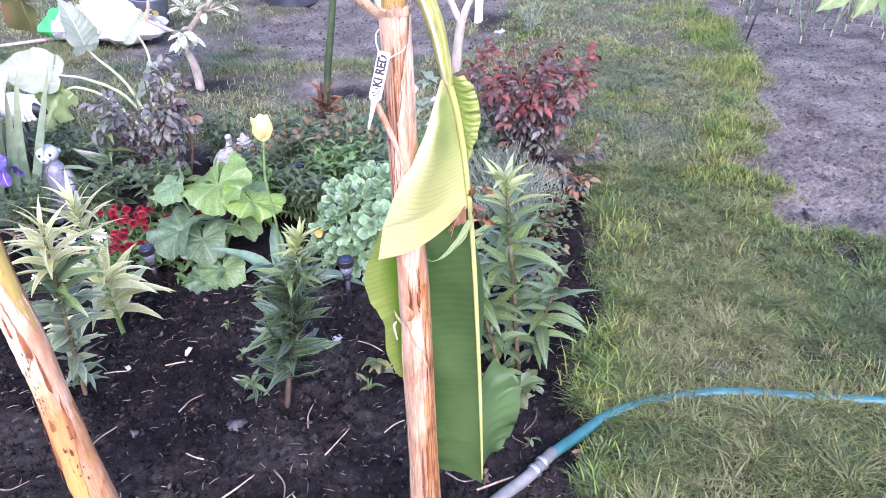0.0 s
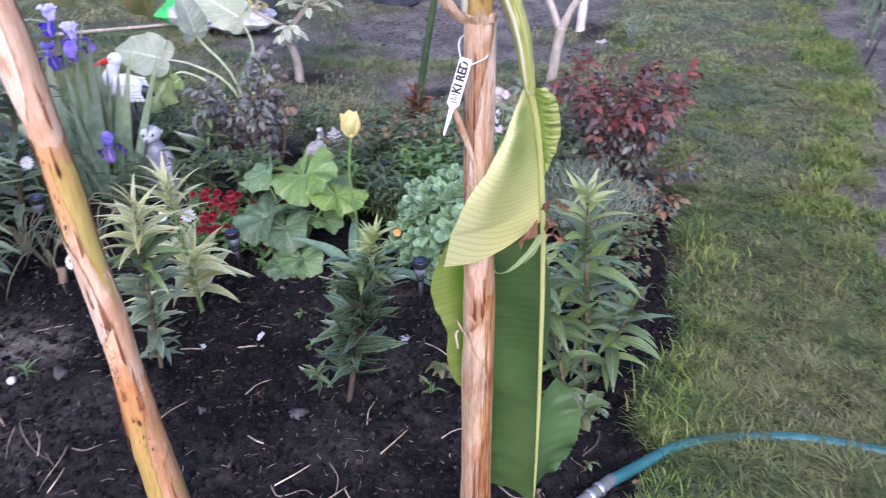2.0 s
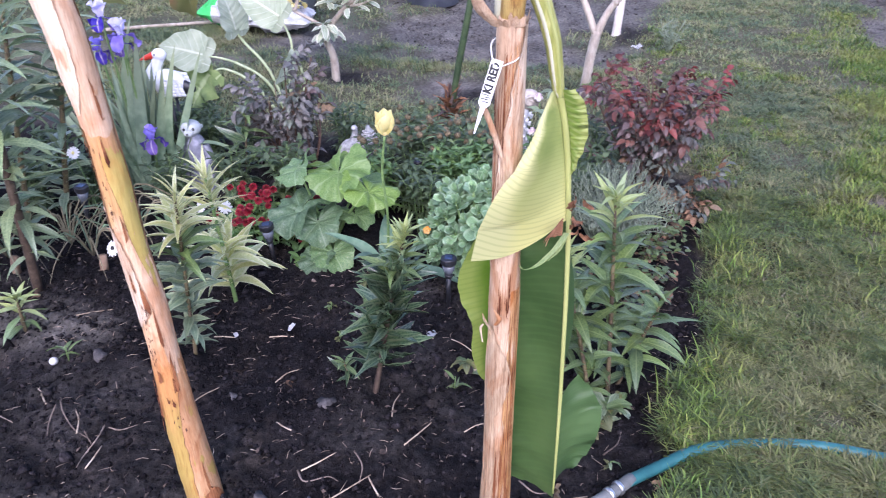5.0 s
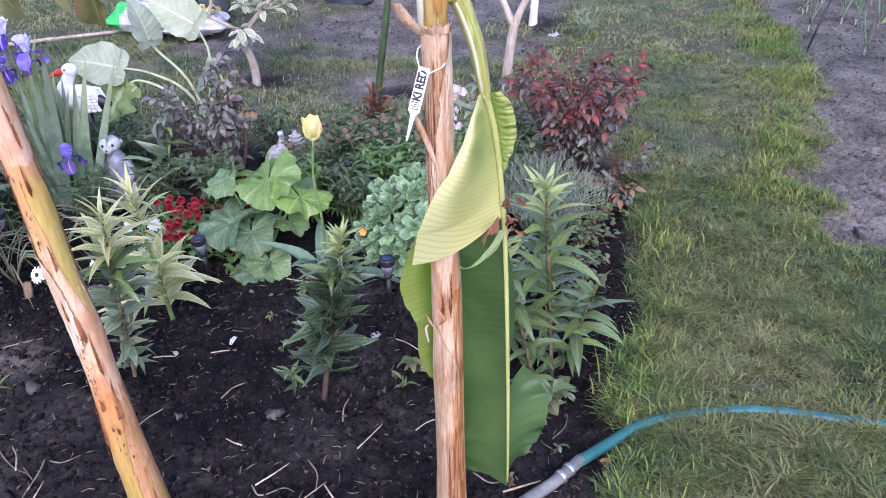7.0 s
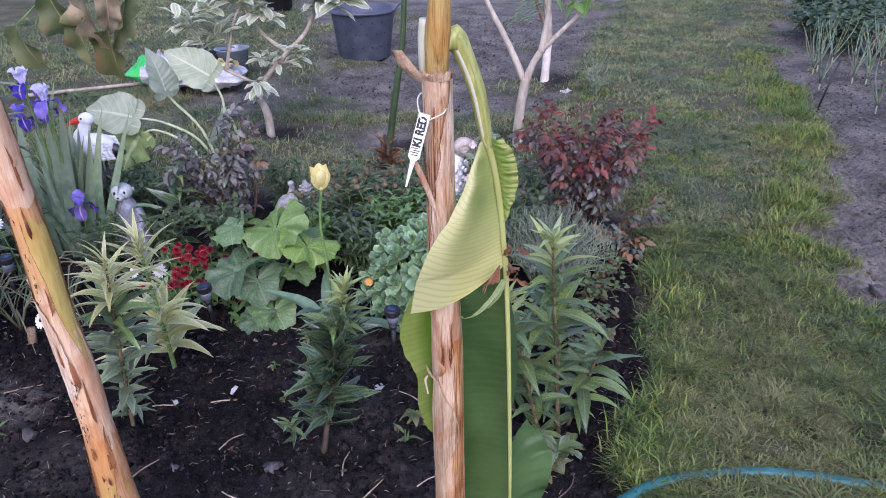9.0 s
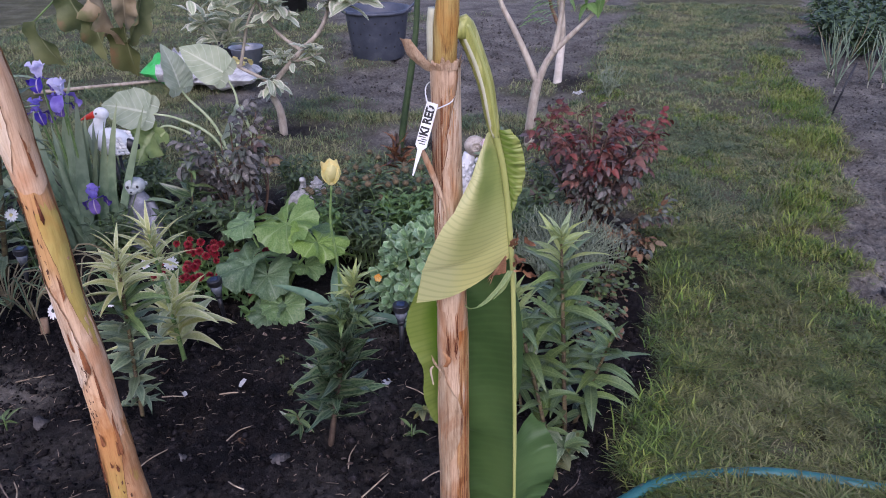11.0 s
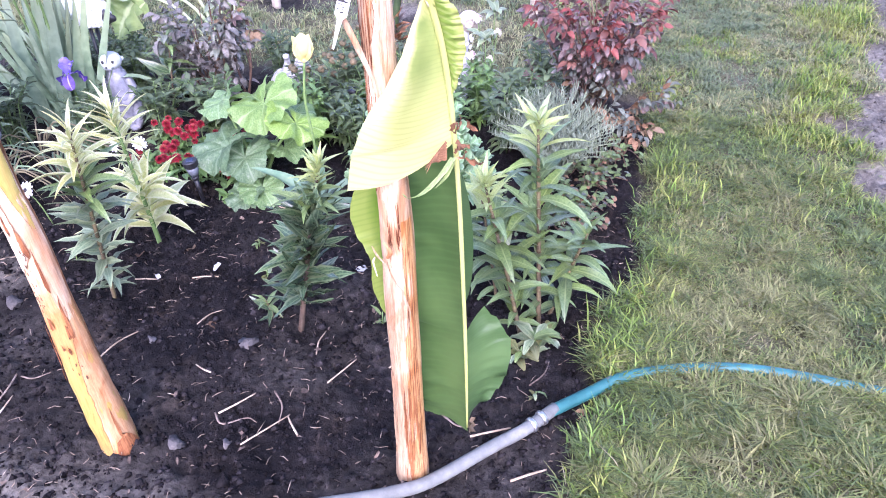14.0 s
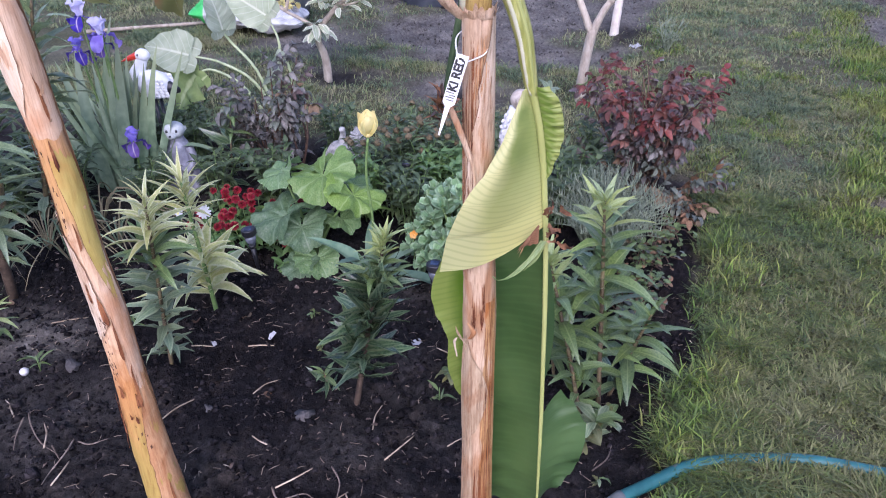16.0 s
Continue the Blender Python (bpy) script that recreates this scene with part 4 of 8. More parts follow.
# ---- the two banana plants ----
def shell(b, pts, radii, a0, a1, s0, s1, lift=0.002, flare=0.0, n=16, m=6, slot=0, foot=0.5, head=0.88, rim=False, ragged=0.0):
    """A sheath lying on a stem: angles a0..a1 (degrees, each a list from its foot to its tip) over the stretch s0..s1; flare lifts its edges, foot and head
    narrow its ends, ragged tears its lower and upper ends, rim gives its dried edges the second material."""
    verts, faces, uvs, slots = [], [], [], []
    us = [0.0, 0.02] + [0.02 + 0.96 * k / (m - 2) for k in range(1, m - 2)] + [0.98, 1.0]
    for i in range(n + 1):
        t = i / n
        lo, hi = along(a0, t), along(a1, t)
        mid = (lo + hi) / 2 + (0 if head < 0.3 else 10) * noise.noise(Vector((lo, hi, s0)))
        keep = 1 - head * max(0.0, (t - 0.72) / 0.28) ** 1.4 - foot * max(0.0, (0.16 - t) / 0.16) ** 1.3
        edge = 1 + 0.09 * noise.noise(Vector((t * 14, a0[0], 0))) + 0.05 * noise.noise(Vector((t * 47, a0[0], 4)))
        lo, hi = mid + (lo - mid) * keep * edge, mid + (hi - mid) * keep * edge
        for k, u in enumerate(us):
            tear = ragged * (0.7 * noise.noise(Vector((u * 5, a0[0], s0 * 9))) + 0.5 * noise.noise(Vector((u * 17, a1[0], s1 * 9))))
            s = min(0.9999, max(0.0, s0 + (s1 - s0) * t + tear * (max(0.0, 1 - 4 * t) + (max(0.0, 4 * t - 3) if s1 < 0.97 else 0) * 1.5)))
            x = s * (len(pts) - 1)
            j = min(int(x), len(pts) - 2)
            p = pts[j].lerp(pts[j + 1], x - j)
            a = radians(lo + (hi - lo) * u)
            e = abs(2 * u - 1) ** 5
            rr = along(radii, s) + lift + flare * e * (0.3 + t) + 0.0012 * noise.noise(Vector((t * 9, u * 3, a0[0]))) + 0.0006 * noise.noise(Vector((t * 6, u * 26, a0[0])))
            verts.append(p + Vector((math.cos(a), math.sin(a), 0)) * rr)
            uvs.append((t, u))
    w = len(us)
    for i in range(n):
        for k in range(w - 1):
            o = i * w + k
            faces.append((o, o + 1, o + w + 1, o + w))
            slots.append(1 if rim and k in (0, w - 2) else slot)
    b.add(verts, faces, uvs, slot)
    b.mi[-len(slots):] = slots
    return b


def strip(b, rows, m=8, lift=None, slot=0, ruffle=0.0):
    """A blade of leaf: each row is (inner point, outer point); lift(u, t) moves it towards the viewer. UV: along the rows, across."""
    verts, faces, uvs = [], [], []
    n = len(rows) - 1
    for i, (a, c) in enumerate(rows):
        for k in range(m + 1):
            u = k / m
            p = a.lerp(c, u)
            if lift:
                p = p + lift(u, i / n)
            if ruffle:
                p = p + Vector((0, ruffle * u * noise.noise(Vector((i * 0.55, u * 1.5, 3.3))), ruffle * u * noise.noise(Vector((i * 0.8, u, 8.1)))))
            verts.append(p)
            uvs.append((i / n, 0.5 + u / 2))
    for i in range(n):
        for k in range(m):
            o = i * (m + 1) + k
            faces.append((o, o + 1, o + m + 2, o + m + 1))
    b.add(verts, faces, uvs, slot)
    return b


def rolled(line, width, cup, turn=0.0):
    """A narrow torn strip along line, rolled across its width by cup degrees; width read from its foot to its tip."""
    b, verts, faces, uvs, m = Build(), [], [], [], 6
    n = len(line) - 1
    for i, p in enumerate(line):
        half = 0.5 * along(width, i / n)
        r = half / max(0.2, radians(cup) / 2)
        for k in range(m + 1):
            a = radians(cup) * (k / m - 0.5) + radians(turn) * (1 + 0.3 * i / n) - math.pi / 2
            verts.append(p + Vector((math.cos(a) * r, math.sin(a) * r + r, 0.0015 * noise.noise(Vector((i * 0.9, k, 2))))))
            uvs.append((i / n, k / m))
    for i in range(n):
        for k in range(m):
            o = i * (m + 1) + k
            faces.append((o, o + 1, o + m + 2, o + m + 1))
    return b.add(verts, faces, uvs)


def banana_with_leaf():
    random.seed(3)
    at = Vector((-0.014, 1.100, 0.0))
    e = thing("banana_plant", at, "young banana plant with dry peeling stem and one hanging yellow-green leaf", "banana plant", "banana plants")
    rel = lambda pts: [Vector(p) - at for p in pts]
    axis = spline(rel([(-0.014, 1.10, -0.02), (-0.013, 1.096, 0.15), (-0.014, 1.092, 0.35), (-0.015, 1.084, 0.60), (-0.019, 1.066, 0.85), (-0.020, 1.048, 1.065)]), 40)
    rad = (0.033, 0.029, 0.0262, 0.0250, 0.0240, 0.0205, 0.0180, 0.0175)
    part("pseudostem", tube(Build(), axis, rad, 26, 0.06).mesh("pseudostem", SHEATH_PALE), e, "tan fibrous stem")
    # foot to top: orange side, pink-grey side, torn flap, tan middle, whitish wrap, tan collar
    lift = 0.0004
    for a0, a1, s0, s1, mat, fl, foot, head, rag in (((-80, -74, -66), (45, 40, 35), 0.0, 0.63, SHEATH_ORANGE, 0.0, 0.0, 0.2, 0.0), ((-210, -205, -200), (-88, -94, -100), 0.0, 0.50, SHEATH_GREY, 0.001, 0.0, 0.3, 0.0),
                                                     ((-205, -190), (-60, -60), 0.53, 0.70, SHEATH_PALE, 0.0, 0.0, 0.0, 0.02), ((-170, -160, -152), (-92, -48, -98), 0.40, 0.572, SHEATH_GREY, 0.0022, 0.6, 0.75, 0.01),
                                                     ((-210, -190), (-58, -70), 0.66, 0.995, SHEATH_PALE, 0.0, 0.0, 0.0, 0.0), ((-150, -118, -78, -38), (50, 55, 55, 50), 0.73, 0.992, SHEATH_WHITE, 0.0030, 0.2, 0.0, 0.0), ((40, 30), (170, 160), 0.0, 0.99, SHEATH_WHITE, 0.001, 0.0, 0.0, 0.0)):
        lift += 0.0004
        part("sheath", shell(Build(), axis, rad, a0, a1, s0, s1, lift, fl, 44, 14, 0, foot, head, s0 > 0.7, rag).mesh("sheath", mat, SHEATH_RIM), e)
    for lo, hi, s0, s1, n, mat in ((-94, -66, 0.0, 0.34, 34, SHEATH_RUST), (-64, -30, 0.0, 0.60, 16, SHEATH_RUST), (-104, -60, 0.555, 0.66, 16, SHEATH_RUST), (-150, -100, 0.02, 0.50, 12, SHEATH_PALE), (-96, -46, 0.89, 0.975, 22, SHEATH_SALMON), (-96, -60, 0.86, 0.96, 8, SHEATH_RUST), (-150, -96, 0.66, 0.97, 18, SHEATH_RUST), (-70, -20, 0.70, 0.93, 10, SHEATH_PALE)):
        for k in range(n):
            a, s, wd = rnd(lo, hi), rnd(s0, s0 + 0.75 * (s1 - s0)), rnd(0.5, 2.2)
            ln = min(s1, s + rnd(0.15, 0.55) * (s1 - s0))
            turn = rnd(-3, 6)
            part("fibre_streak", shell(Build(), axis, rad, (a - wd, a - wd + turn), (a + wd, a + wd + turn), s, ln, 0.0034 if s0 < 0.66 else 0.0042, 0.0, 12, 4, 0, 0.9, 0.95).mesh("fibre_streak", mat), e)
    b = Build()
    for k in range(15):
        a = radians(-200 + 16 * k)
        p = axis[-1] + Vector((math.cos(a), math.sin(a), 0)) * 0.0195 + Vector((0, 0, -0.010))
        leaf(b, rnd(0.010, 0.022), rnd(0.006, 0.013), rnd(-20, 35), 12, 4, (1.0, 0.95, 0.7, 0.2), 1, 0.1, 2, m=aim(p, math.degrees(a) - 90, rnd(68, 88), rnd(-15, 15)))
    part("torn_rim", b.mesh("torn_rim", SHEATH_PALE), e, "ragged torn rim of dry sheath")
    # curled dry strips that stand off the stem
    for pts, w, cup, turn, mat in (([(-0.016, 1.036, 0.835), (-0.022, 1.032, 0.872), (-0.034, 1.020, 0.915), (-0.044, 1.014, 0.945), (-0.052, 1.014, 0.965)], (0.003, 0.010, 0.016, 0.016, 0.007), 200, -15, SHEATH_PALE),
                                   ([(-0.030, 1.062, 0.555), (-0.038, 1.050, 0.580), (-0.044, 1.046, 0.600)], (0.004, 0.010, 0.003), 120, -30, SHEATH_WHITE), ([(-0.024, 1.052, 0.575), (-0.018, 1.046, 0.592), (-0.026, 1.043, 0.612)], (0.008, 0.009, 0.003), 90, 10, SHEATH_SALMON),
                                   ([(-0.044, 1.062, 0.53), (-0.046, 1.056, 0.56), (-0.042, 1.052, 0.575)], (0.004, 0.007, 0.003), 90, -40, SHEATH_CREAM),
                                   ([(-0.028, 1.036, 1.052), (-0.044, 1.028, 1.070), (-0.060, 1.020, 1.096)], (0.024, 0.028, 0.018), 60, -20, SHEATH_PALE)):
        part("dry_sheath_strip", rolled(spline(rel(pts), 12), w, cup, turn).mesh("dry_sheath_strip", mat), e, "curled papery strip of dry sheath")
    up = spline(rel([(-0.021, 1.048, 1.048), (-0.018, 1.044, 1.10), (-0.012, 1.040, 1.18), (-0.006, 1.036, 1.30)]), 14)
    part("upper_sheath", tube(Build(), up, (0.0150, 0.0162, 0.0140, 0.012), 16, 0.06).mesh("upper_sheath", SHEATH_UPPER), e, "yellow-orange upper sheath")
    cut = spline(rel([(-0.034, 1.056, 1.05), (-0.036, 1.056, 1.10), (-0.034, 1.054, 1.128)]), 6)
    part("cut_stalk", tube(Build(), cut, (0.010, 0.009, 0.008), 10).mesh("cut_stalk", CUT_PALE), e, "cut pale green stalk")
    # the bent leaf stalk and its midrib
    rib = spline(rel([(-0.008, 1.052, 1.058), (-0.001, 1.056, 1.108), (0.012, 1.062, 1.086), (0.030, 1.068, 1.036), (0.0385, 1.076, 0.990), (0.043, 1.080, 0.965), (0.051, 1.086, 0.935), (0.058, 1.090, 0.901), (0.0655, 1.095, 0.846), (0.071, 1.096, 0.791),
                      (0.076, 1.097, 0.733), (0.082, 1.098, 0.628), (0.087, 1.098, 0.512), (0.092, 1.098, 0.384), (0.0965, 1.098, 0.220), (0.098, 1.098, 0.130)]), 75)
    part("leaf_stalk", tube(Build(), rib[3:30], (0.0138, 0.0134, 0.0116, 0.0102, 0.0088, 0.0058), 16, 0.03).mesh("leaf_stalk", PETIOLE), e, "thick pale green leaf stalk bent over")
    for dx, dy in ((0.0072, -0.0105), (-0.0045, -0.0125)):
        groove = [p + Vector((dx, dy, 0.001)) * (1 - 0.55 * i / 22) for i, p in enumerate(rib[6:28])]
        part("stalk_edge", tube(Build(), groove, (0.0028, 0.0030, 0.0026, 0.0020), 8).mesh("stalk_edge", MIDRIB if dx > 0 else CUT_PALE), e, "pale edge of the grooved stalk")
    part("midrib", tube(Build(), [p + Vector((0, -0.0045, 0)) for p in rib[25:74]], (0.0050, 0.0046, 0.0042, 0.0038, 0.0034, 0.002), 10, flat=0.6).mesh("midrib", MIDRIB), e, "pale yellow-green midrib")

    def rib_at(z):
        z = min(z - at.z, rib[25].z)
        for p, c in zip(rib[25:], rib[26:]):
            if p.z >= z >= c.z:
                return p.lerp(c, (p.z - z) / max(1e-6, p.z - c.z))
        return rib[-1]
    # yellow half, folded over to the front of the stem
    n = 200
    rows = []
    for i in range(n + 1):
        t = i / n
        z = 0.966 - 0.206 * t
        ox = along((0.034, 0.016, -0.004, -0.028, -0.046, -0.056), t)
        oz = along((0.962, 0.904, 0.864, 0.828, 0.782, 0.728), t)
        rows.append((rib_at(z) + Vector((-0.002, -0.001, 0)), Vector((ox, along((1.068, 1.042, 1.018, 1.002, 0.994, 0.992), t), oz)) - at))

    def pleat(u, t):
        wave = abs(math.sin((t + 0.175 * u) * 106.8)) - 0.6
        return Vector((0.0, -0.026 * math.sin(math.pi * u) * u ** 0.8 * math.sin(math.pi * min(1, t * 1.2)) - 0.0016 * wave * min(1, 7 * u) * (1 - u) ** 0.8 * (1 - 0.45 * t) - 0.004 * noise.noise(Vector((u * 2.5, t * 3.5, 7))),
                       -0.020 * t * t * math.sin(math.pi * u) - 0.004 * u * u * noise.noise(Vector((t * 9, 0, 3)))))
    part("yellow_leaf_half", strip(Build(), rows, 16, pleat).mesh("yellow_leaf_half", BAN_YELLOW), e, "yellowing half of the leaf with pleated veins")
    # narrow folded upper half on the other side
    rows = []
    for i in range(97):
        t = i / 96
        z = 0.968 - 0.132 * t
        rows.append((rib_at(z) + Vector((0.002, -0.001, 0)), rib_at(z) + Vector((along((0.022, 0.031, 0.032, 0.031, 0.024, 0.014, 0.003), t), -0.004, along((0.002, 0.004, 0.0, -0.004, -0.008), t)))))
    part("folded_leaf_edge", strip(Build(), rows, 8, lambda u, t: Vector((0, -0.004 * math.sin(math.pi * u) - 0.0009 * (abs(math.sin(t * 40.8)) - 0.6) * (1 - u), 0)), ruffle=0.003).mesh("folded_leaf_edge", BAN_FOLD), e, "green folded edge of the leaf")
    # green lower half, behind the stem
    rows = []
    for i in range(65):
        t = i / 64
        z = 0.790 - 0.646 * t
        ox = along((0.03, -0.010, -0.020, -0.026, -0.030, -0.032, -0.032, -0.032, -0.030, -0.026, -0.016, 0.008), t)
        rows.append((rib_at(z), Vector((ox, 1.138, z - 0.008 - 0.006 * t + 0.003 * math.sin(t * 40))) - at))
    part("green_leaf_half", strip(Build(), rows, 14, lambda u, t: Vector((0, 0.012 * math.sin(math.pi * u) + 0.006 * math.sin(t * 17 + u * 3) * u + 0.0012 * math.sin(t * 190), 0.006 * noise.noise(Vector((u * 6, t * 3, 1))) * (t > 0.97))), ruffle=0.008).mesh("green_leaf_half", BAN_GREEN), e, "dark green half of the leaf hanging behind the stem")
    # left lobe of the green half, its backlit look painted by a lighter material
    rows = []
    for i in range(49):
        z = 0.705 - 0.310 * i / 48
        ox = float(np.interp(z, [0.395, 0.417, 0.44, 0.468, 0.50, 0.528, 0.546, 0.568, 0.60, 0.625, 0.65, 0.70], [-0.040, -0.060, -0.069, -0.0735, -0.072, -0.073, -0.083, -0.094, -0.100, -0.098, -0.091, -0.070]))
        rows.append((Vector((-0.016, 1.139, z)) - at, Vector((ox, 1.130, z - 0.004)) - at))
    part("side_leaf_lobe", strip(Build(), rows, 8, lambda u, t: Vector((0, -0.010 * u * u, 0)), ruffle=0.005).mesh("side_leaf_lobe", BAN_BACKLIT), e, "lobe of the green half beside the stem, backlight put into its colour")
    # the other half: a narrow torn band, then a wide lobe at the foot
    rows = []
    for i in range(17):
        t = i / 16
        z = 0.70 - 0.24 * t
        rows.append((rib_at(z) + Vector((0, 0.004, 0)), rib_at(z) + Vector((0.013 * math.sin(math.pi * t) ** 0.7, 0.030, -0.010))))
    part("torn_leaf_band", strip(Build(), rows, 3, ruffle=0.002).mesh("torn_leaf_band", BAN_GREEN), e, "narrow torn band of leaf")
    rows = []
    for i in range(33):
        t = i / 32
        z = 0.398 - 0.232 * t
        tip = Vector((along((0.118, 0.148, 0.166, 0.168, 0.162, 0.150, 0.132, 0.104), t), 1.132, along((0.432, 0.398, 0.366, 0.322, 0.276, 0.238, 0.206, 0.176), t))) - at
        rows.append((rib_at(z), tip))
    part("lower_leaf_lobe", strip(Build(), rows, 9, lambda u, t: Vector((0, 0.010 * math.sin(u * 3.1) + 0.0012 * math.sin(t * 75), 0)), ruffle=0.010).mesh("lower_leaf_lobe", BAN_GREEN), e, "rounded green lobe at the foot of the leaf")
    # brown torn shreds and the pale tendril
    for k in range(9):
        b = Build()
        leaf(b, rnd(0.016, 0.032), rnd(0.007, 0.013), rnd(40, 120), 30, 6, (0.3, 1.0, 0.7, 0.9, 0.1), 1, 0.3, 2)
        p = Vector((0.080 + rnd(-0.006, 0.014), 1.078 + rnd(-0.008, 0.01), 0.775 + rnd(-0.03, 0.025))) - at
        part("brown_shred", b.mesh("brown_shred", CRISP), e, "crisp brown torn shred", m=aim(p, rnd(0, 360), rnd(-70, 40), rnd(0, 180)))
    for k in range(6):
        b = Build()
        leaf(b, 0.024 + 0.006 * k, 0.006, 30, 10, 6, (1.0, 0.7, 0.9, 0.3, 0.0), 1, 0.3, 3)
        part("brown_tear", b.mesh("brown_tear", CRISP), e, m=aim(Vector((0.068, 1.062, 0.752 + 0.005 * k)) - at, 100 + 6 * k, -10 - 5 * k, 90))
    for pts, w in (([(0.074, 1.078, 0.745), (0.058, 1.062, 0.722), (0.036, 1.046, 0.702), (0.018, 1.036, 0.698), (0.010, 1.034, 0.706)], (0.010, 0.009, 0.006, 0.002)), ([(0.072, 1.080, 0.735), (0.064, 1.074, 0.715), (0.050, 1.066, 0.700)], (0.008, 0.006, 0.002))):
        part("tendril", rolled(spline(rel(pts), 12), w, 70, 0).mesh("tendril", BAN_FOLD), e, "pale torn strip of leaf")
    b = Build()
    leaf(b, 0.030, 0.026, 70, 20, 6, (0.8, 1.0, 0.7, 0.4), 1, 0.3, 2)
    part("dry_leaf_tip", b.mesh("dry_leaf_tip", ROSE_TAN), e, "dry tan leaf tip", m=aim(Vector((0.100, 1.10, 0.172)) - at, -90, -50))


def banana_leaning():
    random.seed(4)
    at = Vector((-0.650, 1.065, 0.0))
    e = thing("banana_plant", at, "leaning leafless banana stem with orange-brown peeling sheaths", "banana plant", "banana plants")
    rel = lambda pts: [Vector(p) - at for p in pts]
    axis = spline(rel([(-0.645, 1.062, -0.02), (-0.654, 1.064, 0.10), (-0.661, 1.066, 0.22), (-0.664, 1.068, 0.36), (-0.668, 1.070, 0.50), (-0.676, 1.068, 0.64), (-0.675, 1.064, 0.78), (-0.680, 1.058, 0.92), (-0.692, 1.050, 1.06), (-0.742, 1.040, 1.26)]), 60)
    rad = (0.037, 0.0360, 0.0340, 0.0300, 0.0262, 0.0255, 0.0240, 0.0232, 0.0215, 0.0245, 0.0262, 0.025)
    part("pseudostem", tube(Build(), axis, rad, 28, 0.06).mesh("pseudostem", SHEATH_BANDS), e, "olive, orange and peach stem")
    at_z = lambda z: (z + 0.02) / 1.28
    lift = 0.0003
    for a0, a1, z0, z1, mat, fl, foot, head, rag, rim in (((-74, -62, -40), (45, 40, 20), -0.02, 0.43, SHEATH_SALMON, 0.0012, 0.0, 0.5, 0.01, True), ((-46, -50, -62), (20, 30, 30), 0.40, 0.66, SHEATH_PEACH, 0.001, 0.6, 0.5, 0.01, False),
                                                          ((-24, -52, -84), (10, 20, 30), 0.60, 0.87, SHEATH_LIVE, 0.001, 0.6, 0.2, 0.02, True), ((-195, -190, -180), (-60, -70, -112), 0.52, 0.762, SHEATH_WHITE, 0.0014, 0.5, 0.7, 0.02, True),
                                                          ((-200, -190), (25, 20), 0.905, 1.26, SHEATH_PEACH, 0.001, 0.0, 0.0, 0.02, False), ((-135, -160, -180), (-66, -48, -42), 0.935, 1.26, SHEATH_CREAM, 0.0014, 0.9, 0.0, 0.0, True), ((60, 50), (190, 200), -0.02, 1.2, SHEATH_PEACH, 0.001, 0.0, 0.0, 0.0, False)):
        lift += 0.0004
        part("sheath", shell(Build(), axis, rad, a0, a1, max(0.0, at_z(z0)), min(1.0, at_z(z1)), lift, fl, 44, 14, 0, foot, head, rim, rag).mesh("sheath", mat, SHEATH_RIM), e)
    for k in range(9):
        b = Build()
        leaf(b, rnd(0.012, 0.028), rnd(0.003, 0.006), rnd(-20, 60), 10, 4, (1.0, 0.8, 0.5, 0.0), 1, 0.2, 2)
        i = random.choice((19, 27, 34, 37, 44, 46, 50, 52))
        a = random.choice((rnd(-170, -150), rnd(-30, -5)))
        p = axis[i] + Vector((math.cos(radians(a)), math.sin(radians(a)), 0)) * along(rad, i / 60)
        part("dry_sheath_strip", b.mesh("dry_sheath_strip", SHEATH_PEACH), e, m=aim(p, a - 90, rnd(55, 88), rnd(-40, 40)))
    for a, wd, z0, ln in ((-66, 11, 0.550, 0.060), (-50, 6, 0.470, 0.090), (-88, 8, 0.386, 0.026), (-42, 9, 0.362, 0.030), (-20, 42, -0.01, 0.07), (-36, 6, 0.36, 0.10), (-120, 5, 0.285, 0.085), (-142, 8, 0.24, 0.14), (-62, 5, 0.33, 0.012), (-78, 4, 0.335, 0.010), (-30, 5, 0.05, 0.10), (-92, 6, 0.60, 0.03), (-60, 5, 0.70, 0.05),
                          (-25, 6, 0.93, 0.07), (-140, 7, 0.86, 0.05), (-52, 7, 0.845, 0.05)):
        part("brown_scar", shell(Build(), axis, rad, (a - wd, a - wd * 0.7), (a + wd, a + wd * 0.4), at_z(z0), at_z(z0 + ln), 0.0034, 0.0, 22, 7, 0, 0.9, 0.95, False, 0.012).mesh("brown_scar", SHEATH_RUST), e)
    for k in range(58):
        if k < 24:
            z0, a = rnd(0.42, 0.56), 0
            a = random.choice((-86, -100)) + (z0 - 0.42) * 90 + rnd(-4, 4)
        elif k < 50:
            z0, a = rnd(0.70, 0.88), rnd(-140, -80)
        else:
            z0, a = rnd(0.25, 0.36), rnd(-85, -45)
        wd = rnd(0.8, 2.8)
        part("dark_speck", shell(Build(), axis, rad, (a - wd, a - wd), (a + wd, a + wd * 0.6), at_z(z0), at_z(z0 + rnd(0.003, 0.011)), 0.0038, 0.0, 4, 4).mesh("dark_speck", SHEATH_SPECK), e)


banana_with_leaf()
banana_leaning()


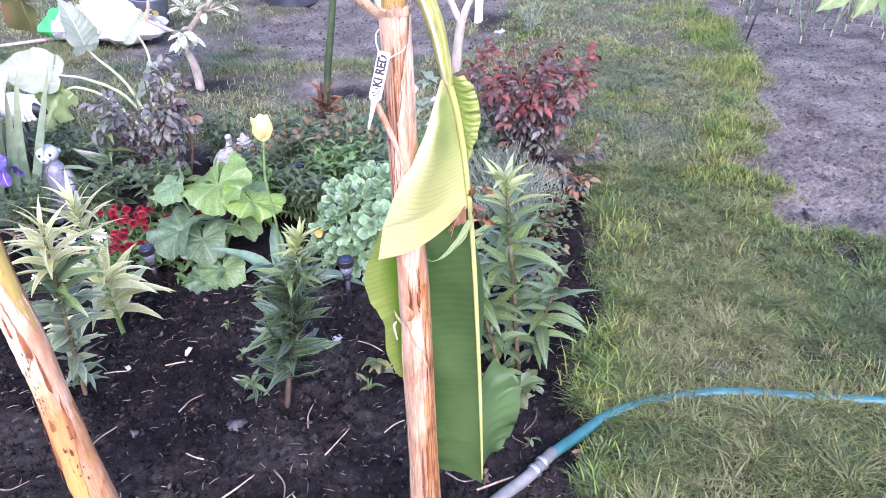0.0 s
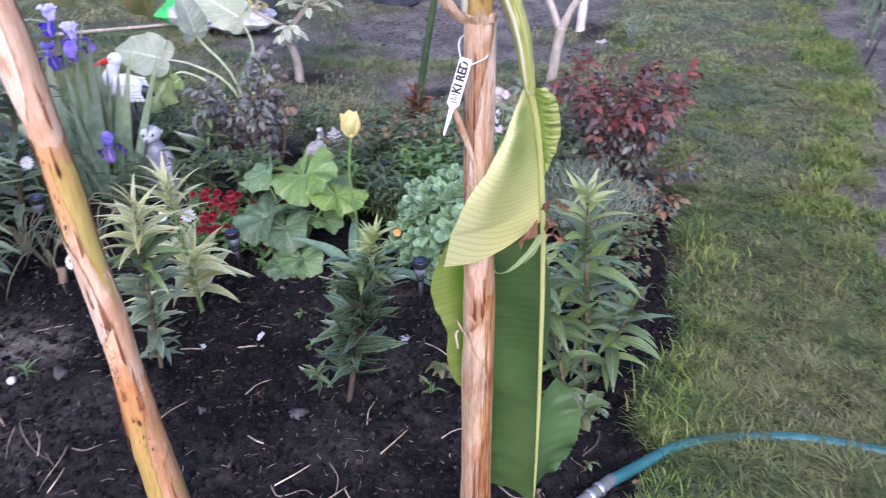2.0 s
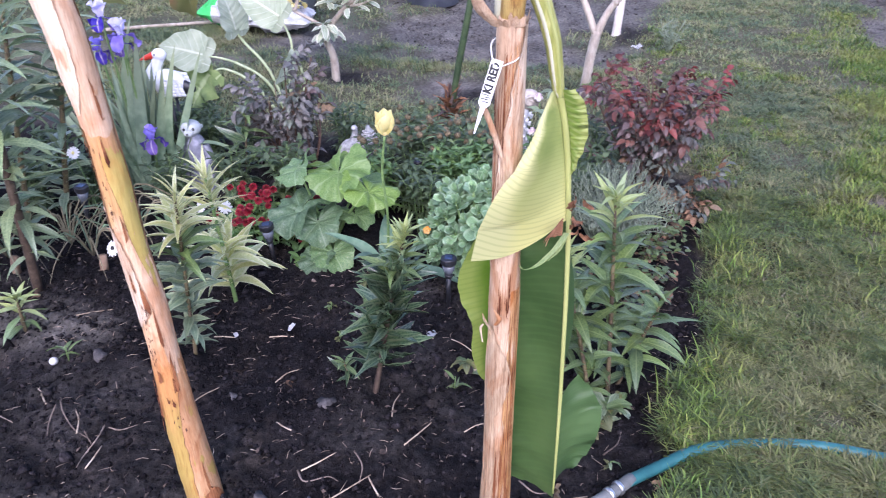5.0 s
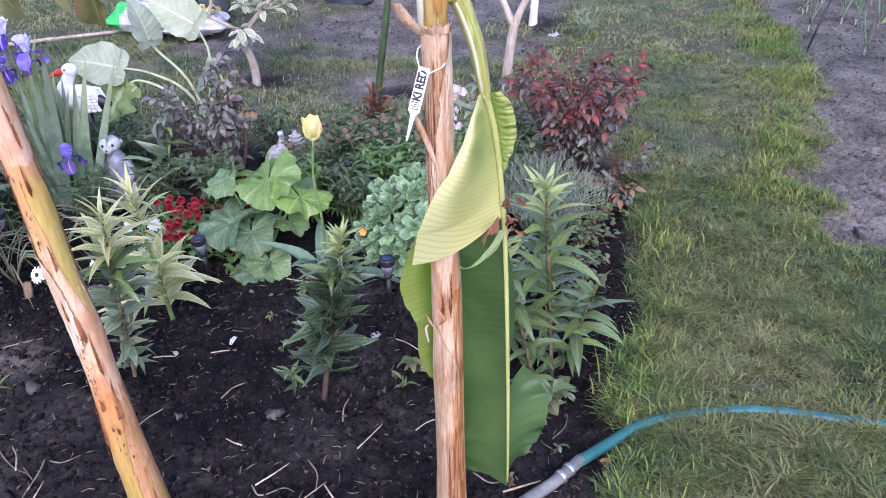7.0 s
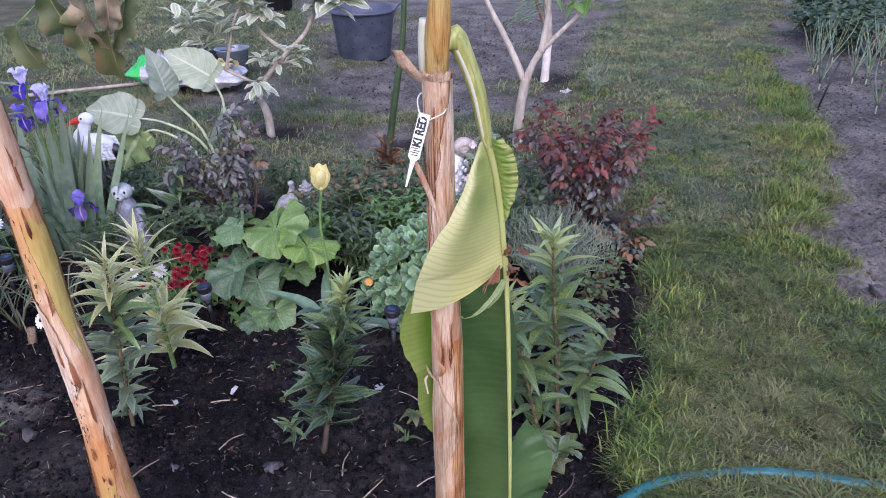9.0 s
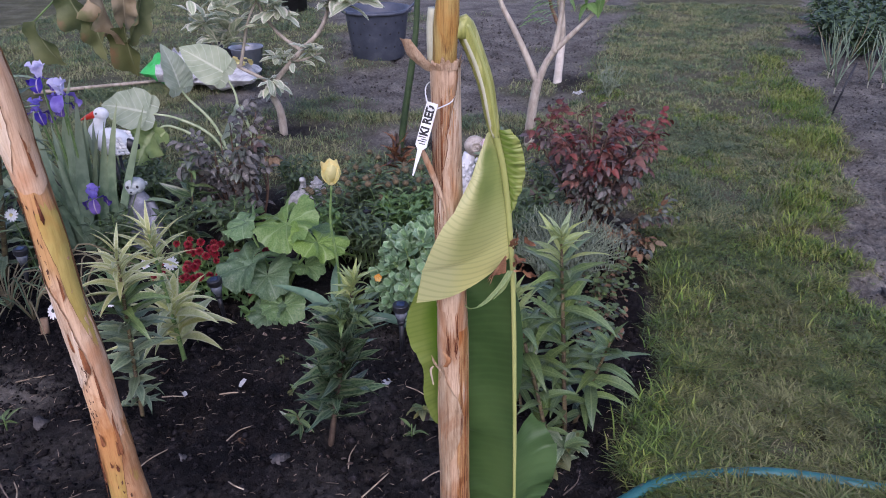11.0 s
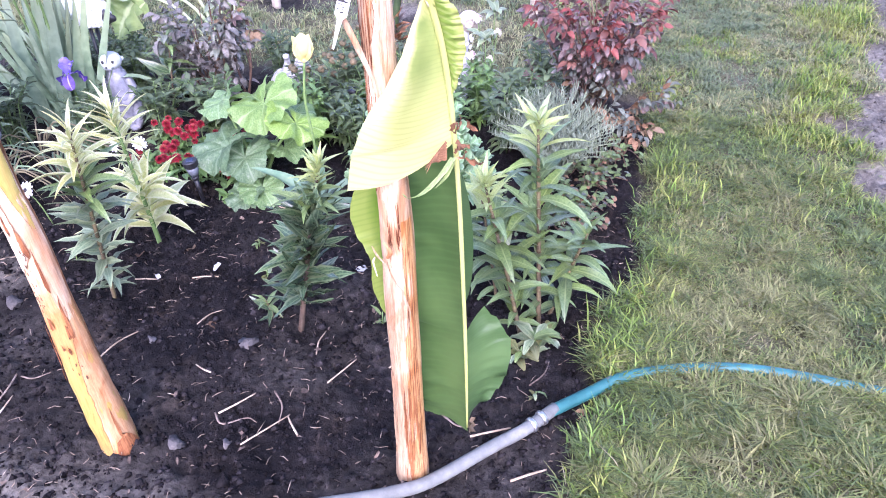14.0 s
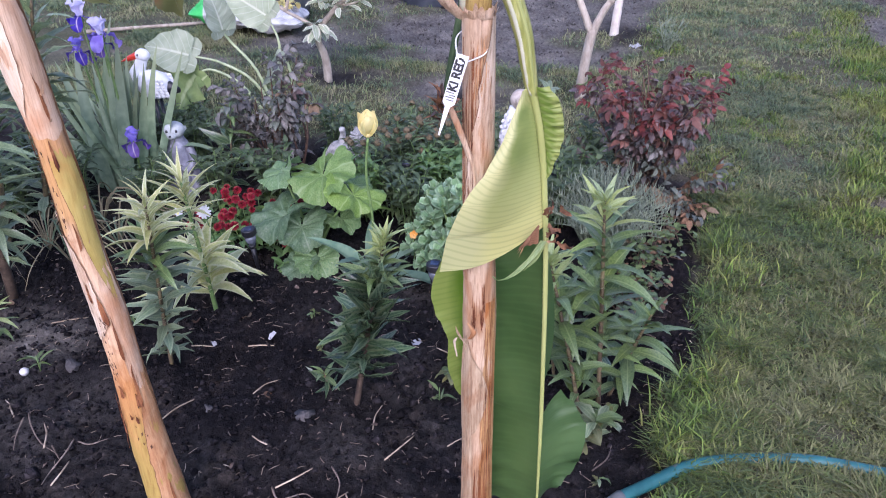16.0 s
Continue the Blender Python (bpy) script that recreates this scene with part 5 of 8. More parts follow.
def plant_label():
    """A tapered plastic tag, tied round the stem with a loop of string, lettered by hand."""
    tilt = pose(-0.037, 1.012, 0.996, 0, 0, 0) @ pose(0, 0, 0, 75, 0, 0) @ pose(0, 0, 0, 0, 0, -14) @ Matrix.Scale(0.80, 4)
    e = new("plant_label")
    e.matrix_basis = tilt
    tagged(e, "white plastic plant label lettered in black, tied to the banana stem", "plant label")
    b = Build()
    prof = [(-0.0095, 0.028), (0.0095, 0.028), (0.0095, -0.044), (0.004, -0.050), (0.0012, -0.094), (-0.0012, -0.094), (-0.004, -0.050), (-0.0095, -0.044)]
    k = len(prof)
    b.add([(x, y, 0.0008) for x, y in prof] + [(x, y, -0.0008) for x, y in prof], [tuple(range(k - 1, -1, -1)), tuple(range(k, 2 * k))] + [(i, (i + 1) % k, k + (i + 1) % k, k + i) for i in range(k)])
    part("tag", b.mesh("tag", LABEL_WHITE, smooth=False), e)
    cu = bpy.data.curves.new("lettering", "FONT")
    cu.body, cu.size, cu.extrude, cu.offset = "KI RED", 0.0190, 0.0002, 0.0009
    cu.align_x, cu.align_y = "RIGHT", "CENTER"
    ob = bpy.data.objects.new("lettering", cu)
    scene.collection.objects.link(ob)
    dg = bpy.context.evaluated_depsgraph_get()
    me = bpy.data.meshes.new_from_object(ob.evaluated_get(dg))
    bpy.data.objects.remove(ob)
    me.materials.clear()
    me.materials.append(INK)
    part("lettering", me, e, "black hand lettering", pose(0, 0.023, 0.0012, 0, 0, 90) @ Matrix.Diagonal((0.86, 1, 1, 1)))
    for y, x, w, h in ((-0.030, -0.002, 0.012, 0.0022), (-0.0335, 0.002, 0.010, 0.0022), (-0.037, -0.001, 0.013, 0.0022), (-0.041, 0.001, 0.011, 0.0022)):
        b = Build()
        b.add([(x - w / 2, y, 0.0013), (x + w / 2, y + 0.0006, 0.0013), (x + w / 2, y + h, 0.0013), (x - w / 2, y + h - 0.0006, 0.0013)], [(0, 1, 2, 3)])
        part("ink_stroke", b.mesh("ink_stroke", INK), e)
    inv = tilt.inverted()
    loop = spline([inv @ Vector(p) for p in ((-0.036, 1.012, 1.012), (-0.043, 1.030, 1.030), (-0.040, 1.058, 1.034), (-0.022, 1.070, 1.030), (-0.006, 1.056, 1.024), (-0.008, 1.032, 1.016), (-0.020, 1.026, 1.010), (-0.033, 1.011, 1.008))], 28)
    part("string", tube(Build(), loop, (0.0011, 0.0011), 6).mesh("string", LABEL_WHITE), e, "white cord loop")


plant_label()


# ---- hose ----
def garden_hose():
    e = thing("garden_hose", (0.25, 1.28, 0), "teal garden hose clamped to a grey length, across the lawn", "hose")
    o = Vector((0.25, 1.28, 0))
    rel = lambda pts: [Vector(p) - o for p in pts]
    teal = spline(rel([(0.25, 1.271, 0.034), (0.32, 1.336, 0.027), (0.41, 1.404, 0.033), (0.54, 1.456, 0.029), (0.67, 1.483, 0.026), (0.79, 1.481, 0.026), (0.93, 1.466, 0.026), (1.2, 1.43, 0.033), (1.7, 1.3, 0.03)]), 60)
    part("teal_length", tube(Build(), teal, (0.0135, 0.0135), 14).mesh("teal_length", HOSE), e)
    grey = spline(rel([(-0.30, 0.93, 0.015), (-0.15, 0.985, 0.016), (-0.05, 1.022, 0.018), (0.03, 1.065, 0.020), (0.14, 1.165, 0.026), (0.20, 1.216, 0.030), (0.262, 1.284, 0.035)]), 40)
    part("grey_length", tube(Build(), grey, (0.0135, 0.0135), 14, 0.03).mesh("grey_length", HOSE_GREY), e, "weathered grey hose")
    for k, s in enumerate((35, 37)):
        d = (grey[s + 1] - grey[s]).normalized()
        ring = [grey[s] - d * 0.005, grey[s] - d * 0.004, grey[s] + d * 0.004, grey[s] + d * 0.005]
        part("clamp", tube(Build(), ring, (0.0150, 0.0165, 0.0165, 0.0150), 16).mesh("clamp", STEEL), e, "steel hose clamp")


garden_hose()

# ---- leaf forms shared by the plants ----
LILY_SHAPE = (0.30, 0.85, 1.0, 0.90, 0.62, 0.30, 0.0)


def leaf_meshes(name, mat, count, width, curl, fold, n=8, shape=LILY_SHAPE, cols=1, wave=0.0, cup=0.0, twist=12):
    return [leaf(Build(), 1.0, width * rnd(0.88, 1.12), rnd(*curl), rnd(*fold), n, shape, cols, wave, rnd(2, 4), rnd(-twist, twist), cup=cup).mesh(name, mat) for k in range(count)]


LEAF_LILY = leaf_meshes("lily_leaf", LILY, 6, 0.245, (30, 80), (6, 22), wave=0.04, twist=20)
LEAF_DARK = leaf_meshes("lily_leaf_dark", LILY_DARK, 10, 0.27, (-45, 40), (6, 30), wave=0.10, twist=60)
LEAF_LONG = leaf_meshes("lily_leaf_long", LILY_LONG, 10, 0.20, (5, 75), (8, 30), wave=0.07, twist=40)
LEAF_WAVY = leaf_meshes("lily_leaf_wavy", LILY_GREY, 8, 0.27, (10, 95), (6, 28), wave=0.10, twist=55)
LEAF_TIP = leaf_meshes("lily_leaf_young", LILY_TIP, 4, 0.22, (20, 60), (12, 30))
LEAF_PALE = leaf_meshes("lily_leaf_pale", LILY_PALE, 6, 0.185, (35, 90), (8, 22))
LEAF_PALE_THIN = leaf_meshes("lily_leaf_pale_thin", LILY_PALE, 4, 0.13, (20, 90), (8, 22))


def lily(base, top, leaves, lengths, ups, sets, radius=0.005, start=0.10, label="", bow=(0, 0), stem_mat=LILY_STEM, name="lily_plant", seed=1):
    """An upright stem set with leaves in a spiral. lengths, ups: from foot to tip; sets: leaf meshes from foot to tip."""
    random.seed(seed)
    z0 = height_at(base[0], base[1])
    at = Vector((base[0], base[1], z0))
    e = thing(name, at, label, "lily", "lilies in the bed")
    d = Vector(top) - at
    axis = spline([(0, 0, -0.02), d * 0.35 + Vector((bow[0], bow[1], 0)), d * 0.7 + Vector((bow[0] * 0.7, bow[1] * 0.7, 0)), d], 18)
    part("stem", tube(Build(), axis, (radius * 1.15, radius, radius * 0.85, radius * 0.5), 8, 0.08).mesh("stem", stem_mat), e)
    for i in range(leaves):
        s = start + (1 - start) * (i / (leaves - 1)) ** 0.92
        x = s * 18
        j = min(int(x), 17)
        p = axis[j].lerp(axis[j + 1], x - j)
        pool = sets[min(int(s * len(sets)), len(sets) - 1)]
        part("leaf", random.choice(pool), e, m=aim(p, 137.5 * i + rnd(-34, 34), along(ups, s) + rnd(-17, 17), rnd(-24, 24), along(lengths, s) * rnd(0.85, 1.15)))
    if LEAF_TIP is sets[-1]:
        for i in range(11):
            part("leaf", random.choice(LEAF_TIP), e, m=aim(axis[-1] - (axis[-1] - axis[-2]) * rnd(0, 1.2), 137.5 * i, 78 - 4.5 * i + rnd(-8, 8), rnd(-14, 14), lengths[-1] * (0.6 + 0.05 * i)))
    return e


lily((-0.385, 1.462), (-0.318, 1.555, 0.425), 150, (0.055, 0.100, 0.124, 0.130, 0.124, 0.108, 0.062, 0.060), (12, 22, 32, 38, 42, 46, 56, 74), (LEAF_DARK, LEAF_DARK, LEAF_DARK, LEAF_DARK, LEAF_DARK, LEAF_LILY, LEAF_TIP), 0.007, 0.17,
     "lily plant densely set with broad dark green leaves", stem_mat=LILY_BARE, seed=11)
lily((-0.900, 1.480), (-0.842, 1.455, 0.520), 104, (0.06, 0.08, 0.09, 0.105, 0.115, 0.125, 0.12, 0.07), (10, 25, 36, 42, 44, 44, 46, 70), (LEAF_WAVY, LEAF_WAVY, LEAF_WAVY, LEAF_WAVY, LEAF_LILY, LEAF_PALE, LEAF_PALE_THIN), 0.005, 0.08,
     "lily plant with grey-green leaves and a pale leafy tip", seed=12)
lily((-0.905, 1.735), (-0.905, 1.690, 0.445), 78, (0.13, 0.20, 0.21, 0.17, 0.03, 0.06, 0.12, 0.13, 0.09), (12, 34, 48, 56, 45, 24, 34, 56, 80), (LEAF_PALE, LEAF_PALE, LEAF_PALE, LEAF_PALE_THIN, LEAF_PALE_THIN), 0.006, 0.16,
     "pale striped lily with broad lower rosette and narrow tip whorl", stem_mat=GREEN_STEM, seed=13)
lily((0.205, 1.600), (0.160, 1.690, 0.510), 60, (0.07, 0.10, 0.125, 0.138, 0.140, 0.135, 0.115, 0.08), (10, 30, 42, 46, 44, 42, 44, 66), (LEAF_LILY, LEAF_LILY, LEAF_LILY, LEAF_LILY, LEAF_LILY, LEAF_TIP), 0.0055, 0.05,
     "tall green lily plant with long drooping leaves", seed=14)
lily((0.165, 1.540), (0.055, 1.590, 0.400), 48, (0.06, 0.09, 0.115, 0.130, 0.134, 0.125, 0.105, 0.075), (10, 30, 42, 46, 44, 42, 46, 68), (LEAF_LILY, LEAF_LILY, LEAF_LILY, LEAF_LILY, LEAF_TIP), 0.005, 0.06,
     "green lily plant leaning beside the banana leaf", seed=15)
lily((0.225, 1.640), (0.300, 1.665, 0.235), 34, (0.07, 0.11, 0.13, 0.14, 0.13, 0.11, 0.08), (5, 16, 24, 30, 36, 46, 66), (LEAF_DARK, LEAF_LILY, LEAF_LILY, LEAF_LILY), 0.005, 0.10,
     "short green lily plant at the edge of the bed", seed=16)
lily((-1.555, 1.676), (-1.415, 1.610, 0.900), 84, (0.05, 0.12, 0.165, 0.185, 0.185, 0.18, 0.17, 0.14), (-10, 4, 14, 20, 24, 30, 42, 70), (LEAF_WAVY, LEAF_LONG, LEAF_LONG, LEAF_LONG, LEAF_LONG, LEAF_LONG, LEAF_LILY), 0.013, 0.14,
     "tall lily with thick dark stem and long glossy leaves", stem_mat=LILY_BARE, seed=17)
lily((-1.620, 1.515), (-1.735, 1.48, 0.72), 58, (0.05, 0.12, 0.16, 0.18, 0.18, 0.17, 0.12), (-10, 6, 18, 26, 32, 40, 68), (LEAF_WAVY, LEAF_LONG, LEAF_LONG, LEAF_LONG), 0.013, 0.20,
     "tall lily with thick brown stem at the end of the bed", stem_mat=LILY_BARE, seed=18)
for base, top, n, seed in (((-1.80, 1.95), (-1.62, 1.95, 0.84), 72, 19), ((-1.78, 2.12), (-1.52, 2.05, 0.80), 66, 24), ((-2.02, 1.88), (-1.92, 1.86, 0.78), 60, 25), ((-2.15, 2.12), (-2.05, 2.1, 0.74), 48, 26)):
    lily(base, top, n, (0.07, 0.12, 0.15, 0.165, 0.165, 0.15, 0.11), (0, 12, 22, 28, 34, 42, 68), (LEAF_WAVY, LEAF_LONG, LEAF_WAVY, LEAF_LONG), 0.009, 0.06, "tall grey-green lily crowded among its neighbours", seed=seed)
lily((-1.435, 1.475), (-1.425, 1.475, 0.120), 16, (0.07, 0.09, 0.09, 0.06), (5, 20, 35, 65), (LEAF_LILY, LEAF_TIP), 0.005, 0.15, "small young lily shoot in bare soil", seed=20)
lily((-0.455, 1.480), (-0.465, 1.470, 0.075), 12, (0.05, 0.06, 0.06, 0.04), (0, 15, 30, 55), (LEAF_DARK, LEAF_LILY), 0.003, 0.15, "small lily offset beside its parent plant", seed=21)
lily((-1.23, 2.47), (-1.20, 2.50, 0.33), 30, (0.06, 0.10, 0.12, 0.12, 0.09, 0.06), (-10, 0, 10, 20, 40, 65), (LEAF_DARK, LEAF_DARK, LEAF_LILY), 0.004, 0.1, "slender lily plant among the roses", seed=22)
lily((0.09, 1.66), (0.03, 1.70, 0.33), 34, (0.06, 0.10, 0.13, 0.13, 0.10, 0.06), (-15, -5, 8, 18, 38, 65), (LEAF_LILY, LEAF_LILY, LEAF_TIP), 0.004, 0.1, "green lily plant behind the banana stem", seed=23)


# ---- iris clump ----
def iris_clump():
    random.seed(31)
    at = Vector((-1.615, 2.43, height_at(-1.615, 2.43)))
    e = thing("iris_clump", at, "clump of grey-green sword-leaved irises with purple flowers", "iris")
    blades = [leaf(Build(), 1.0, rnd(0.085, 0.11), rnd(-4, 40), 24, 9, (0.75, 1.0, 1.0, 0.95, 0.85, 0.65, 0.35, 0.0), 1, 0, 2, rnd(-25, 25), cup=0.3).mesh("iris_blade", IRIS_LEAF) for k in range(6)]
    stand = ((-0.030, -0.020, 0.645, 1.3), (0.000, 0.015, 0.550, 1.0), (0.020, 0.070, 0.590, 1.1), (0.055, 0.082, 0.455, 0.8), (0.075, 0.148, 0.490, 0.8), (0.110, 0.185, 0.560, 0.75), (0.130, 0.320, 0.560, 1.05), (-0.060, -0.130, 0.540, 1.0),
             (-0.070, -0.225, 0.470, 1.0), (-0.080, -0.300, 0.400, 0.9), (-0.040, -0.080, 0.470, 0.9), (0.140, 0.260, 0.250, 1.1), (0.090, 0.200, 0.290, 0.9), (-0.010, -0.050, 0.430, 0.9))
    for bx, tx, tz, wd in stand:
        p, tip = Vector((bx, rnd(-0.09, 0.02), -0.01)), Vector((tx, rnd(-0.06, 0.02), tz))
        d = tip - p
        m = facing(p, d, (rnd(-1.1, 1.1), -1, 0))
        part("blade", random.choice(blades), e, m=m @ Matrix.Diagonal((d.length * wd, d.length, d.length, 1)))
    for k in range(34):
        p = Vector((rnd(-0.14, 0.08), rnd(-0.06, 0.12), -0.01))
        lean, ln = rnd(-60, 8), rnd(0.28, 0.50)
        part("blade", random.choice(blades), e, m=Matrix.Translation(p) @ pose(0, 0, 0, 0, lean, 0) @ pose(0, 0, 0, 0, 0, rnd(-30, 30)) @ pose(0, 0, 0, 90 + rnd(-10, 6), 0, 0) @ Matrix.Diagonal((ln * rnd(0.7, 1.0), ln, ln, 1)))
    bent = leaf(Build(), 0.42, 0.034, 150, 8, 12, (0.9, 1.0, 1.0, 0.9, 0.7, 0.4, 0.0), 1).mesh("bent_blade", IRIS_LEAF)
    part("blade", bent, e, m=aim(Vector((0.13, -0.04, 0.08)), -80, 80, 0))
    part("blade", bent, e, m=aim(Vector((-0.15, -0.08, 0.02)), -70, 70, 0, 0.8))

    def bloom(p, size, std, fall, stalk):
        part("stalk", tube(Build(), spline([stalk, (Vector(stalk) + Vector(p)) / 2 + Vector((0.008, 0, 0)), p], 8), (0.005, 0.004), 7).mesh("stalk", GREEN_STEM), e)
        f = part("flower", ball(Build(), (0, 0, 0), (0.008, 0.008, 0.016)).mesh("flower", GREEN_STEM), e, "purple iris bloom", Matrix.Translation(p))
        up_petal = leaf(Build(), size, size * 0.72, 105, 25, 9, (0.22, 0.5, 0.85, 1.0, 0.85, 0.3), 2, 0.20, 2.3, 20, cup=0.55).mesh("standard", std)
        down = leaf(Build(), size * 1.15, size * 0.66, 125, 14, 9, (0.25, 0.45, 0.8, 1.0, 0.85, 0.3), 2, 0.20, 2.3, 25).mesh("fall", fall)
        for k in range(3):
            part("standard", up_petal, f, m=aim((0, 0, 0.010), 120 * k + 20 + rnd(-15, 15), 60 + rnd(-12, 12), rnd(-15, 15)))
            part("fall", down, f, m=aim((0, 0, 0.010), 120 * k + 80 + rnd(-15, 15), 22 + rnd(-14, 14), rnd(-15, 15)))
    bloom(Vector((-0.023, -0.05, 0.640)), 0.066, IRIS_LIGHT, IRIS_DEEP, (-0.03, 0, 0))
    bloom(Vector((0.050, -0.06, 0.585)), 0.068, IRIS_LIGHT, IRIS_PETAL, (0.0, 0, 0))
    bloom(Vector((-0.070, -0.04, 0.515)), 0.060, IRIS_PETAL, IRIS_DEEP, (-0.05, 0, 0))
    bloom(Vector((0.015, -0.02, 0.540)), 0.052, IRIS_PETAL, IRIS_DEEP, (-0.03, 0, 0))
    bloom(Vector((0.123, -0.12, 0.225)), 0.062, IRIS_PETAL, IRIS_DEEP, (0.04, -0.03, 0))


iris_clump()


# ---- garden figures (each one plain mesh) ----
def meerkat_figure():
    """An upright figure: sloping shoulders, folded arms, a small wide head with a short muzzle."""
    b = Build()
    tube(b, spline([(0.010, 0.006, 0), (0.006, 0.004, 0.06), (0.002, 0.002, 0.12), (-0.002, 0, 0.175), (-0.004, -0.003, 0.215), (-0.004, -0.006, 0.240)], 20), (0.044, 0.056, 0.055, 0.050, 0.045, 0.038, 0.028, 0.024), 20, 0.04)
    ball(b, (-0.004, -0.012, 0.262), (0.038, 0.036, 0.031), pose(0, 0, 0, 8, 0, 0), 1, 20, 12)
    ball(b, (-0.008, -0.042, 0.250), (0.018, 0.018, 0.013), None, 1, 14, 9)
    ball(b, (-0.009, -0.060, 0.253), (0.0045, 0.004, 0.0035), slot=2)
    for sx in (-1, 1):
        ball(b, (-0.006 + 0.017 * sx, -0.042, 0.266), (0.0055, 0.004, 0.0060), slot=2)
        ball(b, (-0.004 + 0.036 * sx, 0.004, 0.262), (0.005, 0.008, 0.009), slot=1)
        tube(b, spline([(0.036 * sx, -0.010, 0.190), (0.052 * sx, -0.026, 0.150), (0.036 * sx, -0.050, 0.115), (0.008 * sx, -0.058, 0.118)], 12), (0.017, 0.016, 0.013, 0.010), 10)
        ball(b, (0.030 * sx, -0.034, 0.012), (0.022, 0.036, 0.015))
        tube(b, spline([(0.040 * sx, -0.01, 0.09), (0.050 * sx, -0.036, 0.055), (0.034 * sx, -0.036, 0.012)], 8), (0.024, 0.020, 0.016), 10)
    me = b.mesh("meerkat_figure", STATUE_GREY, STATUE_HEAD, BLACK)
    solo("meerkat_figure", me, (0, 0, 0), "grey glazed upright meerkat garden figure with pale face", "garden figure", m=pose(-1.385, 2.42, height_at(-1.385, 2.42) + 0.002, 0, 0, 16) @ Matrix.Scale(0.98, 4))


def stork_figure():
    b = Build()
    ball(b, (-0.075, 0, 0.352), (0.070, 0.054, 0.056), pose(0, 0, 0, 0, 8, 0), 0, 22, 14)
    tube(b, spline([(-0.118, 0, 0.350), (-0.130, 0, 0.390), (-0.116, 0, 0.425), (-0.098, 0, 0.458)], 12), (0.046, 0.034, 0.023, 0.020), 14)
    ball(b, (-0.097, 0, 0.466), (0.029, 0.025, 0.025))
    tube(b, spline([(-0.118, 0, 0.464), (-0.150, 0, 0.453), (-0.190, 0, 0.438)], 6), (0.015, 0.011, 0.002), 10, slot=1)
    for sy in (-1, 1):
        ball(b, (-0.104, 0.022 * sy, 0.472), (0.0045, 0.003, 0.0045), slot=2)
        for k in range(6):
            for r in range(4):
                ball(b, (-0.075 + 0.017 * r + 0.004 * k, (0.052 - 0.005 * r) * sy, 0.380 - 0.012 * k), (0.011, 0.004, 0.008), slot=0, seg=8, rings=5)
        tube(b, [Vector((-0.07, 0.02 * sy, 0.0)), Vector((-0.07, 0.02 * sy, 0.31))], (0.008, 0.007), 8, slot=2)
        ball(b, (-0.08, 0.02 * sy, 0.006), (0.03, 0.014, 0.008), slot=2)
    tube(b, spline([(-0.040, 0, 0.345), (-0.005, 0, 0.338), (0.030, 0, 0.334)], 6), (0.036, 0.028, 0.010), 12, slot=2, flat=0.7)
    me = b.mesh("stork_figure", STATUE_WHITE, STATUE_RED, BLACK)
    solo("stork_figure", me, (0, 0, 0), "white stork garden figure with red bill and black tail", "garden figure", m=pose(-1.515, 2.64, height_at(-1.515, 2.64) - 0.018, 0, 0, 4))


def bird_figure():
    """A squat stone bird: white rounded back, small raised head and a scaled, pointed upright tail."""
    b = Build()
    tube(b, spline([(0.010, 0, 0), (0.018, 0, 0.06), (0.030, 0, 0.13), (0.040, 0, 0.185), (0.036, 0, 0.228)], 16), (0.050, 0.052, 0.047, 0.036, 0.022, 0.006), 18, 0.05)
    ball(b, (-0.030, -0.012, 0.105), (0.060, 0.046, 0.072), pose(0, 0, 0, 0, 20, 0), 1, 20, 12, 0.08)
    tube(b, spline([(-0.020, -0.006, 0.160), (-0.014, -0.008, 0.195), (-0.012, -0.012, 0.216)], 6), (0.020, 0.012, 0.010), 10, slot=1)
    ball(b, (-0.014, -0.016, 0.222), (0.013, 0.014, 0.011), slot=1)
    for k in range(15):
        z = 0.03 + 0.0125 * k
        cx = float(np.interp(z, [0, 0.06, 0.13, 0.185, 0.228], [0.010, 0.018, 0.030, 0.040, 0.036]))
        rr = float(np.interp(z, [0, 0.08, 0.14, 0.19, 0.228], [0.050, 0.051, 0.044, 0.026, 0.007]))
        for r in range(9):
            a = radians(-165 + 20 * r + 10 * (k % 2))
            ball(b, (cx + rr * math.cos(a), rr * math.sin(a), z), (0.0065, 0.0055, 0.0060), slot=0, seg=6, rings=4)
    me = b.mesh("bird_figure", STATUE_STONE, STATUE_STONE)
    solo("bird_figure", me, (0, 0, 0), "pale grey scaled stone bird figure among leaves", "garden figure", m=pose(-0.815, 2.66, height_at(-0.815, 2.66) + 0.002, 0, 0, 8))


